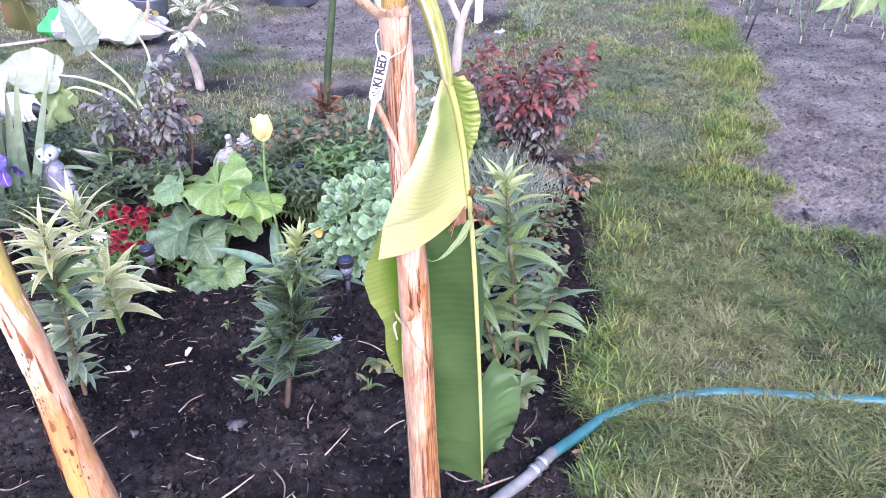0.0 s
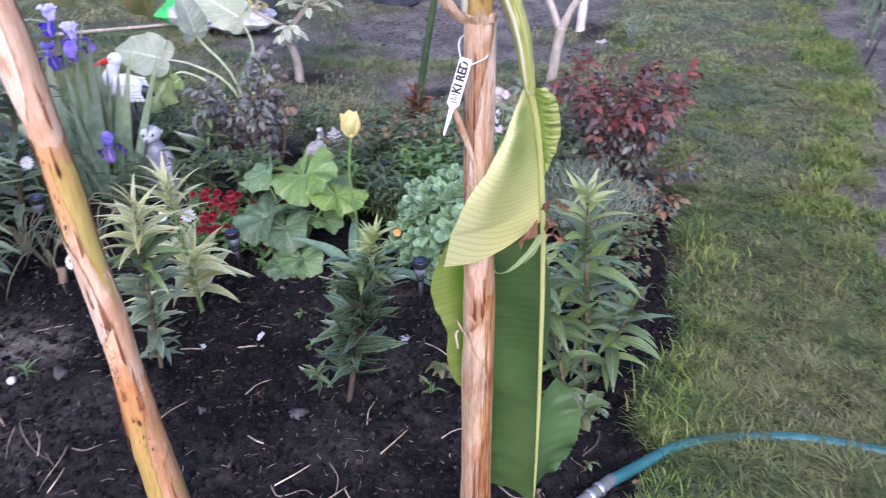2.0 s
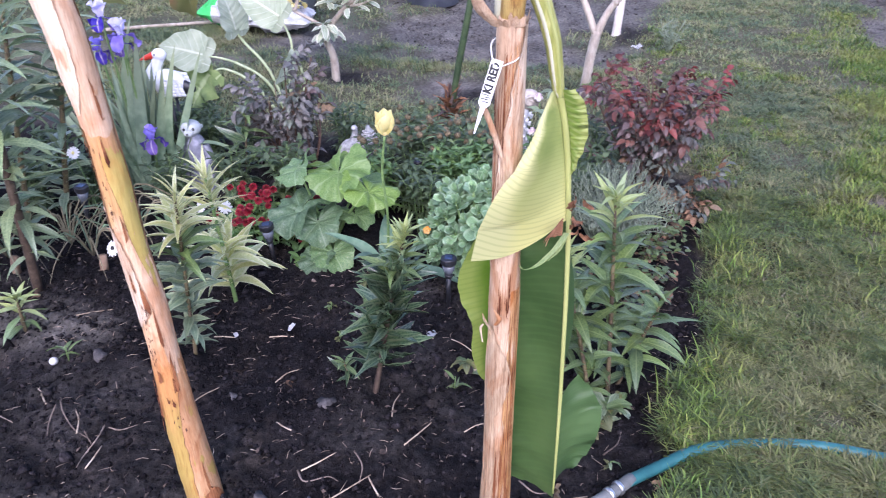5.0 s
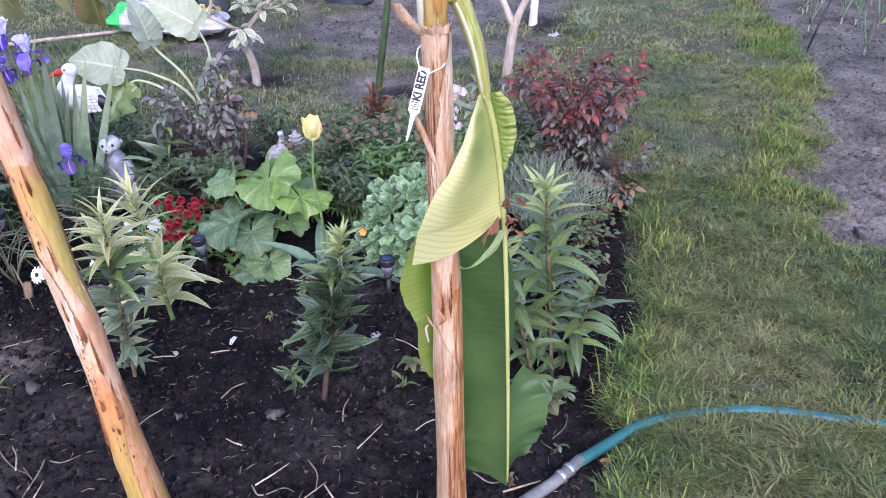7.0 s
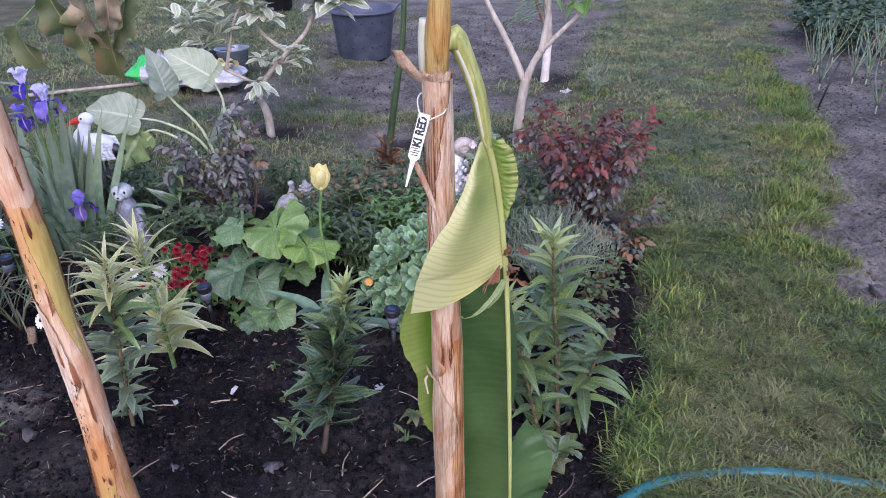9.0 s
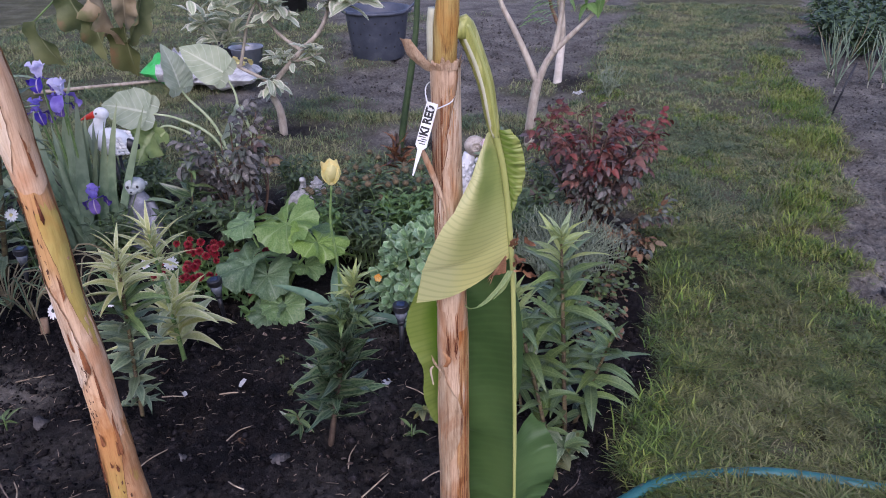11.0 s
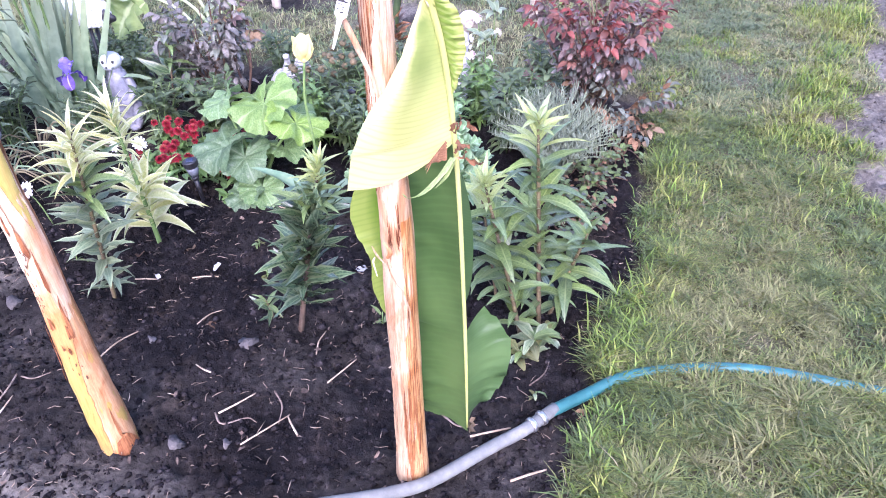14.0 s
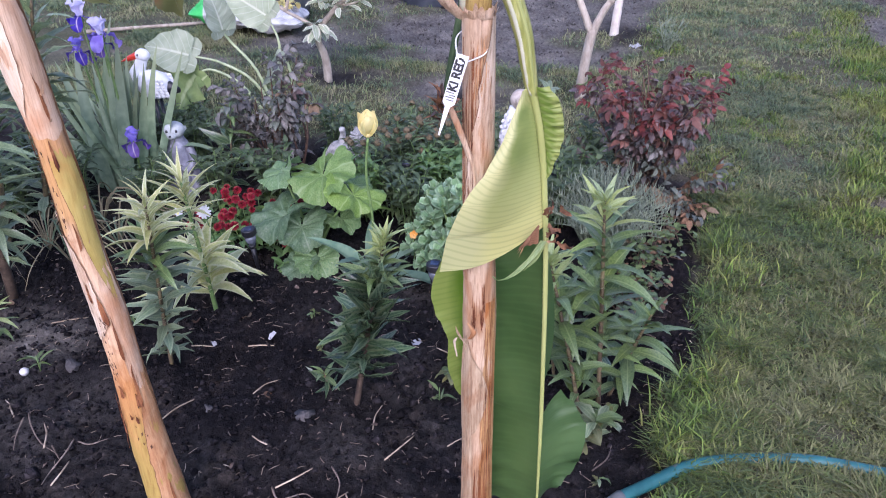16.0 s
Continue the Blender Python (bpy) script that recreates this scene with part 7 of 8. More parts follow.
# ---- silvery weed beside the young trees ----
def silver_weed():
    random.seed(69)
    at = Vector((0.455, 4.72, height_at(0.455, 4.72)))
    e = thing("silver_weed", at, "spiky silver-grey weed at the edge of the plot", "weed")
    spikes = [leaf(Build(), 1.0, 0.16, rnd(0, 50), 10, 4, (0.6, 1.0, 0.7, 0.0), 1).mesh("spiky_leaf", SILVER) for k in range(3)]
    for k in range(9):
        a, r = 2.4 * k, 0.02 + 0.012 * k
        ax = spline([(0, 0, -0.01), (r * 0.5 * math.cos(a), r * 0.5 * math.sin(a), 0.09), (r * math.cos(a), r * math.sin(a), rnd(0.13, 0.24))], 8)
        part("stem", tube(Build(), ax, (0.004, 0.003, 0.002), 5).mesh("stem", SILVER), e)
        for j in range(12):
            part("leaf", random.choice(spikes), e, m=aim(ax[1 + j % 8], 137.5 * j, rnd(15, 60), 0, rnd(0.04, 0.075)))


silver_weed()


# ---- tree at the side of the plot, only its hanging leaves in view ----
def side_tree():
    random.seed(70)
    at = Vector((2.75, 3.75, height_at(2.75, 3.75)))
    e = thing("side_tree", at, "young tree with broad yellow-green leaves hanging over the dug plot", "tree")
    rel = lambda pts: [Vector(q) - at for q in pts]
    part("trunk", tube(Build(), spline(rel([(2.75, 3.75, -0.03), (2.72, 3.76, 0.4), (2.62, 3.78, 0.75), (2.50, 3.8, 1.0)]), 16), (0.026, 0.022, 0.016, 0.008), 9, 0.08).mesh("trunk", BARK_BROWN), e)
    for pts in ([(2.66, 3.77, 0.60), (2.35, 3.85, 0.60), (2.08, 3.95, 0.46)], [(2.60, 3.78, 0.80), (2.3, 3.9, 0.82), (1.98, 4.0, 0.66)], [(2.52, 3.8, 0.95), (2.25, 3.9, 1.0), (2.02, 4.0, 0.86)]):
        part("limb", tube(Build(), spline(rel(pts), 10), (0.010, 0.006, 0.004), 7, 0.08).mesh("limb", BARK_BROWN), e)
    shape = (0.4, 0.9, 1.0, 0.9, 0.6, 0.25, 0.0)
    for x, z, ln, mat, yaw in ((2.00, 0.44, 0.19, TARO_GREEN, -0.9), (2.13, 0.46, 0.20, TARO_GREEN, -0.3), (2.17, 0.42, 0.20, MALLOW_DULL, 0.3), (2.23, 0.46, 0.20, MALLOW, 0.5), (1.95, 0.64, 0.20, TARO_GREEN, -0.4), (1.99, 0.60, 0.22, TARO, 0.0), (2.04, 0.66, 0.2, MALLOW, 0.5), (2.02, 0.84, 0.2, MALLOW, -0.3), (2.10, 0.84, 0.2, TARO_GREEN, 0.4), (2.30, 0.55, 0.2, MALLOW_DULL, 0.5)):
        p = Vector((x, 3.96 + rnd(-0.05, 0.05), z)) - at
        part("leaf", leaf(Build(), ln, ln * 0.62, rnd(20, 60), rnd(10, 35), 10, shape, 2, 0.08, 2, rnd(-20, 20)).mesh("broad_leaf", mat), e, m=facing(p, (yaw, -0.2, -0.7), (0.1, -1, 0.5)))


side_tree()


# ---- behind the bed ----
def taro():
    random.seed(71)
    at = Vector((-1.24, 3.02, height_at(-1.24, 3.02)))
    e = thing("taro_plant", at, "taro plant with large pale leaves on long curved stalks", "taro")
    shape = (0.78, 1.0, 0.96, 0.82, 0.60, 0.32, 0.0)

    def one(stalk, tip, normal, size, width, mat, back=0.17, curl=30, wave=0.05):
        pts = [Vector(q) - at for q in stalk]
        part("stalk", tube(Build(), spline(pts, 14), (0.0080, 0.0060, 0.0038), 8).mesh("stalk", TARO_STALK), e, "pale green stalk")
        b = Build()
        leaf(b, size, width, curl, 12, 12, shape, 4, wave, 3)
        for sx in (-1, 1):
            leaf(b, size * back, width * 0.46, 20, 5, 5, (1.0, 1.0, 0.85, 0.45), 2, 0.03, 1, m=Matrix.Translation((sx * width * 0.19, 0.006, 0.002)) @ pose(0, 0, 0, 0, 0, 180))
        part("leaf", b.mesh("taro_leaf", mat), e, m=facing(pts[-1], tip, normal))
    one([(-1.24, 3.02, 0.0), (-1.33, 2.98, 0.25), (-1.46, 2.94, 0.35), (-1.575, 2.90, 0.385)], (-0.95, -0.10, 0.25), (0.15, -0.80, 0.60), 0.235, 0.19, TARO)
    one([(-1.25, 3.02, 0.0), (-1.24, 3.0, 0.28), (-1.215, 3.0, 0.43), (-1.245, 2.98, 0.545)], (-0.72, -0.2, 0.55), (0.45, -0.8, 0.35), 0.215, 0.17, TARO)
    one([(-1.26, 3.03, 0.0), (-1.34, 3.03, 0.28), (-1.44, 3.01, 0.42), (-1.46, 2.99, 0.47)], (-0.10, 0.0, 0.98), (0.9, -0.42, 0.1), 0.20, 0.15, TARO)
    one([(-1.26, 3.02, 0.0), (-1.38, 2.96, 0.24), (-1.50, 2.93, 0.32), (-1.56, 2.90, 0.31)], (-0.55, -0.35, -0.65), (0.1, -0.5, 0.8), 0.20, 0.24, TARO_GREEN, wave=0.12)
    one([(-1.23, 3.03, 0.0), (-1.19, 3.03, 0.22), (-1.185, 3.0, 0.34), (-1.20, 2.97, 0.39)], (-0.35, -0.25, -0.85), (0.85, -0.45, 0.1), 0.17, 0.07, TARO)


taro()


def variegated_tree():
    random.seed(72)
    at = Vector((-1.345, 3.82, height_at(-1.345, 3.82)))
    e = thing("variegated_shrub", at, "small bent-trunk shrub with cream-edged variegated leaves", "shrub")
    rel = lambda pts: [Vector(q) - at for q in pts]
    limbs = ([(-1.345, 3.82, -0.02), (-1.352, 3.82, 0.13), (-1.385, 3.82, 0.215), (-1.372, 3.82, 0.27), (-1.30, 3.82, 0.36), (-1.19, 3.82, 0.47), (-1.09, 3.82, 0.565), (-1.03, 3.82, 0.69), (-0.99, 3.82, 0.84)],
             [(-1.375, 3.82, 0.27), (-1.44, 3.80, 0.32), (-1.53, 3.78, 0.37), (-1.62, 3.78, 0.43), (-1.66, 3.76, 0.50)], [(-1.20, 3.82, 0.46), (-1.33, 3.84, 0.55), (-1.42, 3.86, 0.68), (-1.46, 3.86, 0.85)],
             [(-1.53, 3.78, 0.37), (-1.50, 3.80, 0.50), (-1.46, 3.80, 0.62), (-1.40, 3.80, 0.72)], [(-1.26, 3.82, 0.40), (-1.18, 3.80, 0.42), (-1.08, 3.78, 0.46)], [(-1.03, 3.82, 0.69), (-0.95, 3.80, 0.73), (-0.88, 3.78, 0.74)])
    for k, (pts, r) in enumerate(zip(limbs, ((0.024, 0.017, 0.012, 0.009), (0.010, 0.008), (0.010, 0.006), (0.009, 0.005), (0.008, 0.004), (0.008, 0.004)))):
        part("trunk" if k == 0 else "limb", tube(Build(), spline(rel(pts), 26), r, 9, 0.12).mesh("limb", BARK if k else BARK), e)
    pads = [leaf(Build(), 1.0, rnd(0.42, 0.5), rnd(15, 45), 14, 6, (0.25, 0.75, 1.0, 0.95, 0.65, 0.1), 1, 0.06, 3).mesh("variegated_leaf", VARIEG) for k in range(4)]
    for x, y, z, n, s, up in ((-1.36, 3.78, 0.30, 9, 0.115, -15), (-1.33, 3.79, 0.42, 6, 0.08, 20), (-1.12, 3.78, 0.46, 9, 0.085, 15), (-1.22, 3.79, 0.42, 6, 0.08, 10), (-1.63, 3.76, 0.50, 12, 0.14, 35), (-1.55, 3.77, 0.56, 12, 0.14, 30),
                              (-1.42, 3.79, 0.72, 13, 0.15, 20), (-1.45, 3.84, 0.86, 10, 0.15, 25), (-0.90, 3.77, 0.735, 14, 0.16, 15), (-1.00, 3.80, 0.80, 10, 0.14, 25), (-1.02, 3.79, 0.70, 9, 0.11, 5), (-1.70, 3.77, 0.62, 9, 0.14, 20), (-1.60, 3.8, 0.70, 9, 0.14, 25), (-1.32, 3.82, 0.66, 9, 0.14, 10)):
        for j in range(2 * n):
            part("leaf", random.choice(pads), e, m=aim(Vector((x, y, z)) - at + Vector((rnd(-0.035, 0.035), rnd(-0.03, 0.03), rnd(-0.035, 0.035))), 137.5 * j + rnd(-20, 20), up + rnd(-25, 35), rnd(-20, 20), s * rnd(0.7, 1.1)))


variegated_tree()


def forked_tree():
    random.seed(73)
    at = Vector((0.012, 3.77, height_at(0.012, 3.77)))
    e = thing("young_tree", at, "young bare-trunked tree forking into pale tan limbs", "tree", "young trees")
    rel = lambda pts: [Vector(q) - at for q in pts]
    for k, (pts, r) in enumerate((([(0.010, 3.77, -0.03), (0.012, 3.77, 0.10), (0.020, 3.77, 0.22), (0.040, 3.77, 0.365)], (0.030, 0.026, 0.024, 0.023)), ([(0.036, 3.77, 0.34), (-0.036, 3.77, 0.50), (-0.100, 3.77, 0.62), (-0.155, 3.77, 0.72), (-0.22, 3.77, 0.9)], (0.018, 0.014, 0.010)),
                                  ([(0.038, 3.77, 0.34), (0.075, 3.77, 0.44), (0.118, 3.77, 0.51)], (0.021, 0.017, 0.016)), ([(0.110, 3.77, 0.49), (0.126, 3.77, 0.60), (0.136, 3.77, 0.70), (0.14, 3.77, 0.9)], (0.017, 0.013, 0.010)),
                                  ([(0.112, 3.77, 0.50), (0.215, 3.76, 0.61), (0.32, 3.76, 0.72), (0.42, 3.75, 0.85)], (0.014, 0.010, 0.008)))):
        part("trunk" if k == 0 else "limb", tube(Build(), spline(rel(pts), 16), r, 10, 0.10).mesh("limb", BARK), e)
    pads = [leaf(Build(), 1.0, 0.5, rnd(20, 50), 14, 6, (0.3, 0.85, 1.0, 0.8, 0.4, 0.0), 1, 0.05, 3).mesh("tree_leaf", HERB_BRIGHT) for k in range(3)]
    for x, y, z in ((0.26, 3.74, 0.73), (0.32, 3.75, 0.76), (0.29, 3.75, 0.80), (0.14, 3.75, 0.78), (0.10, 3.77, 0.85), (0.18, 3.76, 0.82), (-0.2, 3.77, 0.9)):
        for j in range(4):
            part("leaf", random.choice(pads), e, m=aim(Vector((x, y, z)) - at, rnd(0, 360), rnd(-50, 30), rnd(-20, 20), rnd(0.08, 0.12)))
    for j in range(8):
        part("leaf", random.choice(pads), e, m=aim((rnd(-0.03, 0.06), rnd(-0.05, 0.02), rnd(0.0, 0.10)), rnd(0, 360), rnd(20, 75), 0, rnd(0.05, 0.09)))
    at = Vector((0.140, 5.09, height_at(0.14, 5.09)))
    e = thing("young_tree", at, "young tree with limewashed pale trunk in dug soil", "tree", "young trees")
    part("trunk", tube(Build(), spline([(0, 0, -0.03), (0.006, 0, 0.12), (0.014, 0, 0.26)], 10), (0.030, 0.027, 0.025), 10, 0.08).mesh("trunk", LIMEWASH), e, "limewashed foot of the trunk")
    part("upper_trunk", tube(Build(), spline([(0.014, 0, 0.25), (0.008, 0, 0.4), (-0.02, 0, 0.60), (-0.03, 0, 0.9)], 12), (0.025, 0.022, 0.018), 10, 0.08).mesh("upper_trunk", BARK), e)
    part("limb", tube(Build(), spline([(0.010, 0, 0.34), (-0.06, 0.0, 0.48), (-0.14, 0, 0.72)], 10), (0.014, 0.009), 8, 0.08).mesh("limb", BARK_BROWN), e)
    for k in range(5):
        b = Build()
        a0 = Vector((-0.06 + 0.03 * k, -0.02, 0.40 + 0.05 * k))
        for j in range(14):
            leaf(b, 0.09, 0.02, 30, 10, 4, (0.4, 1.0, 0.7, 0.0), 1, m=aim(a0 + Vector((-0.012 * j, 0, 0.010 * j * (1 - j / 12))), 90 + (50 if j % 2 else -50), 10))
        part("frond", b.mesh("frond", HERB_BRIGHT), e)


forked_tree()


def sheathed_stalk():
    random.seed(74)
    at = Vector((-0.585, 3.30, height_at(-0.585, 3.30)))
    e = thing("palm_stalk", at, "single tall green stalk rising from a red-brown scaly base", "palm")
    part("stalk", tube(Build(), spline([(0.004, 0, 0.08), (0.040, 0, 0.30), (0.085, 0, 0.56), (0.105, 0, 0.74), (0.12, 0, 1.1)], 20), (0.016, 0.016, 0.013, 0.010), 10, 0.03).mesh("stalk", DARK_STALK), e, "smooth dark green stalk")
    for k in range(34):
        h = k / 34
        part("scale", leaf(Build(), rnd(0.08, 0.13), 0.045, rnd(-30, 60), 30, 5, (0.9, 1.0, 0.7, 0.3, 0.0), 1, 0.15, 2).mesh("scale", CRISP if k % 3 else ROSE_BRONZE), e, m=aim((rnd(-0.012, 0.012), rnd(-0.012, 0.012), 0.005 + 0.11 * h), 137.5 * k, 58 + 20 * h + rnd(-25, 10), 0))


sheathed_stalk()


def garden_tub():
    at = Vector((-1.255, 5.74, 0.004))
    e = thing("garden_tub", at, "large dark grey-blue plastic tub with drainage holes", "tub")
    b = Build()
    lathe(b, [(0.0, 0.0), (0.185, 0.0), (0.198, 0.012), (0.240, 0.335), (0.246, 0.345), (0.268, 0.350), (0.270, 0.362), (0.262, 0.372), (0.250, 0.374), (0.240, 0.365), (0.222, 0.200), (0.0, 0.20)], 48)
    part("body", b.mesh("tub_body", TUB), e)
    hole = lathe(Build(), [(0.0, 0.0012), (0.0080, 0.0012), (0.0084, 0.0)], 10).mesh("drain_hole", BLACK)
    for row, (z, r, off) in enumerate(((0.11, 0.2105, 0), (0.21, 0.2235, 9), (0.29, 0.2340, 0))):
        for k in range(18):
            a = 20 * k + off
            if 180 <= a % 360 <= 360:
                part("drain_hole", hole, e, m=pose(0, 0, z, 0, 0, a) @ Matrix.Translation((r, 0, 0)) @ pose(0, 0, 0, 0, 83, 0))
    part("handle", tube(Build(), spline([(0.245, -0.09, 0.36), (0.285, -0.07, 0.40), (0.295, 0.0, 0.405), (0.285, 0.07, 0.40), (0.245, 0.09, 0.36)], 14), (0.009, 0.009), 8).mesh("handle", TUB), e)
    at = Vector((-2.62, 7.72, 0.004))
    e = thing("garden_tub", at, "dark flower pot standing further off on dug soil", "tub")
    b = Build()
    lathe(b, [(0.0, 0.0), (0.13, 0.0), (0.15, 0.22), (0.165, 0.225), (0.165, 0.25), (0.15, 0.25), (0.14, 0.2), (0.0, 0.2)], 32)
    part("body", b.mesh("pot_body", BLACK), e)


garden_tub()


def fertiliser_bags():
    random.seed(75)

    def bag(name, at, turn, ln, wd, ht, mats, label, split, seed):
        b = Build()
        n, m = 26, 18
        for side in (1, -1):
            verts, faces, uvs = [], [], []
            for i in range(n + 1):
                for k in range(m + 1):
                    u, v = i / n, k / m
                    edge = (math.sin(math.pi * u) * math.sin(math.pi * v)) ** 0.42
                    wr = 0.5 * noise.noise(Vector((u * 4 + seed, v * 4, side))) + 0.42 * noise.noise(Vector((u * 11, v * 9 + seed, side))) - 0.55 * abs(noise.noise(Vector((u * 6 + v * 3, v * 5 - seed, 4 * side))))
                    x, y = (u - 0.5) * ln * (1 + 0.06 * math.sin(v * 9)), (v - 0.5) * wd * (1 + 0.08 * math.sin(u * 8))
                    z = ht * 0.5 + side * ht * 0.5 * edge * (1 + wr) * (1.0 if side > 0 else 0.9)
                    verts.append((x, y, max(z, 0.002)))
                    uvs.append((u, v))
            for i in range(n):
                for k in range(m):
                    o = i * (m + 1) + k
                    f = (o, o + 1, o + m + 2, o + m + 1)
                    faces.append(f if side < 0 else f[::-1])
            o = len(b.f)
            b.add(verts, faces, uvs)
            for j in range(len(faces)):
                if (j // m) / n < split:
                    b.mi[o + j] = 1
        solo(name, b.mesh(name, *mats), at, label, "bag", m=pose(*at, 0, 0, turn))
    bag("fertiliser_bag", (-2.33, 4.66, 0.02), -12, 0.44, 0.34, 0.22, (BAG_WHITE, BAG_GREEN), "crumpled white plastic bag with a green printed end", 0.30, 1)
    bag("plastic_sack", (-2.03, 4.66, 0.02), 14, 0.40, 0.32, 0.16, (BAG_WHITE, BAG_WHITE), "half-empty striped white woven sack on the soil", 0.0, 5)
    bag("bin_bag", (-2.22, 4.98, 0.02), 35, 0.46, 0.30, 0.20, (BLACK, BLACK), "crumpled black plastic bag behind the white sacks", 0.0, 9)
    e = thing("clear_bucket", (-2.02, 5.0, 0.02), "translucent grey plastic bucket beside the sacks", "bucket")
    part("body", lathe(Build(), [(0.0, 0.0), (0.09, 0.0), (0.115, 0.19), (0.122, 0.195), (0.118, 0.20), (0.108, 0.19), (0.086, 0.01), (0.0, 0.01)], 28).mesh("bucket_body", LAMP_CLEAR), e)
    e = thing("plank", (-2.6, 4.65, 0.03), "weathered narrow wooden pole lying on the grass", "pole")
    part("pole", tube(Build(), [Vector((-0.6, -0.35, 0.012)), Vector((0, 0, 0.012)), Vector((0.55, 0.30, 0.02))], (0.012, 0.011), 8, 0.1).mesh("pole", BARK), e)
    e = thing("flower_cluster", (-1.96, 4.72, 0.16), "pale yellow wilting blossom lying on the sacks", "flowers")
    for k in range(16):
        part("petal", leaf(Build(), 0.05, 0.04, 60, 20, 4, (0.4, 1.0, 0.9, 0.3), 1, 0.1, 2).mesh("petal", TULIP_PETAL), e, m=aim((rnd(-0.07, 0.07), rnd(-0.03, 0.03), rnd(0, 0.05)), rnd(0, 360), rnd(-30, 60)))


fertiliser_bags()


def wilting_tree():
    random.seed(76)
    at = Vector((-3.7, 3.3, 0.0))
    e = thing("wilting_tree", at, "young tree with big wilting brown-green leaves hanging over the grass", "tree")
    rel = lambda pts: [Vector(q) - at for q in pts]
    part("trunk", tube(Build(), spline(rel([(-3.7, 3.3, -0.03), (-3.66, 3.3, 0.7), (-3.4, 3.26, 1.25), (-2.8, 3.2, 1.45), (-2.2, 3.12, 1.28), (-1.72, 3.05, 0.98)]), 30), (0.04, 0.032, 0.024, 0.014, 0.007), 9, 0.08).mesh("trunk", BARK_BROWN), e)
    shape = (0.5, 0.95, 1.0, 0.9, 0.65, 0.3, 0.0)
    for x, z, ln, wd, mat, yaw, roll in ((-1.90, 1.10, 0.24, 0.17, WILT, 80, 10), (-1.74, 1.12, 0.26, 0.17, WILT_BROWN, 10, -15), (-1.70, 0.95, 0.23, 0.20, WILT, 0, 5), (-1.58, 1.10, 0.30, 0.14, WILT, -40, 60), (-1.82, 1.02, 0.22, 0.15, WILT, 60, 35), (-1.66, 1.12, 0.24, 0.12, WILT_BROWN, -15, 30), (-2.06, 0.98, 0.24, 0.13, WILT, 20, -10)):
        z -= 0.24
        p = Vector((x, 3.02 + rnd(-0.05, 0.05), z)) - at
        part("stalk", tube(Build(), spline([Vector((-1.74, 3.05, 0.98)) - at, p.lerp(Vector((-1.74, 3.05, 1.0)) - at, 0.5), p], 8), (0.005, 0.004), 6).mesh("stalk", GREEN_STEM), e)
        part("leaf", leaf(Build(), ln, wd * 1.05, rnd(20, 70), rnd(35, 62), 16, shape, 4, 0.20, rnd(1.5, 3.5), rnd(-60, 60)).mesh("wilted_leaf", mat), e, m=facing(p, (0.3 * math.sin(radians(yaw)), -0.1, -1), (math.sin(radians(roll)), -math.cos(radians(roll)), 0.1)))


wilting_tree()


# ---- the far vegetable plot ----
def spring_onions():
    random.seed(77)
    for k in range(28):
        x, y = 1.80 + rnd(0, 0.85), 4.50 + rnd(0, 1.5)
        x += (y - 4.5) * 0.16
        at = Vector((x, y, height_at(x, y)))
        e = thing("spring_onion", at, "spring onion with pale foot and grey-green leaves", "onion", "row of onions")
        part("foot", tube(Build(), [Vector((0, 0, -0.02)), Vector((0, 0, 0.03)), Vector((0, 0, 0.055))], (0.0048, 0.0042, 0.004), 7).mesh("foot", ONION_FOOT), e, "white foot")
        for j in range(5):
            ln = rnd(0.18, 0.34)
            a, up = rnd(0, 6.28), rnd(0.1, 0.5)
            end = Vector((math.cos(a) * up * ln, math.sin(a) * up * ln, 0.09 + ln * (1 - up * 0.3)))
            part("leaf", tube(Build(), spline([(0, 0, 0.045), end * 0.55 + Vector((rnd(-0.02, 0.02), 0, 0.02)), end], 7), (0.0045, 0.0036, 0.001), 6).mesh("leaf", ONION_LEAF if j else GRASS_DRY), e)
    e = thing("garden_stake", (1.735, 4.56, 0), "thin dark wooden stake leaning in the soil", "stake")
    part("stake", tube(Build(), [Vector((0, 0, -0.03)), Vector((0.04, 0.01, 0.15)), Vector((0.085, 0.03, 0.30))], (0.007, 0.006), 6, 0.1).mesh("stake", BLACK), e)


spring_onions()


def potato_plants():
    random.seed(78)
    src = None
    for k, (x, y) in enumerate(((2.42, 6.15), (2.78, 6.0), (3.15, 6.2), (2.35, 6.6), (2.75, 6.9), (3.2, 7.1), (3.7, 6.9), (2.6, 7.5), (3.1, 7.8), (3.6, 7.6), (3.6, 6.1), (4.0, 6.5))):
        if src is None:
            src = thing("potato_plant", (x, y, height_at(x, y)), "leafy dark green vegetable plant in the far plot", "vegetable plant", "vegetable rows")
            for c in range(16):
                a, r = 2.4 * c, 0.26 * math.sqrt((c + 0.5) / 16)
                end = Vector((r * math.cos(a), r * math.sin(a), 0.34 - 0.5 * r))
                part("stem", tube(Build(), [end * 0.1, end * 0.6, end], (0.005, 0.003), 5).mesh("stem", GREEN_STEM), src)
                b = Build()
                for j in range(16):
                    leaf(b, rnd(0.07, 0.12), rnd(0.03, 0.05), rnd(20, 60), 14, 4, (0.4, 1.0, 0.8, 0.0), 1, 0.05, 2, m=aim(end * (0.45 + 0.55 * j / 15), 137.5 * j, rnd(-10, 40), rnd(-20, 20)))
                part("leaves", b.mesh("leaves", VEG_LEAF), src)
        else:
            copy_thing(src, pose(x, y, height_at(x, y), 0, 0, 70 * k))


potato_plants()


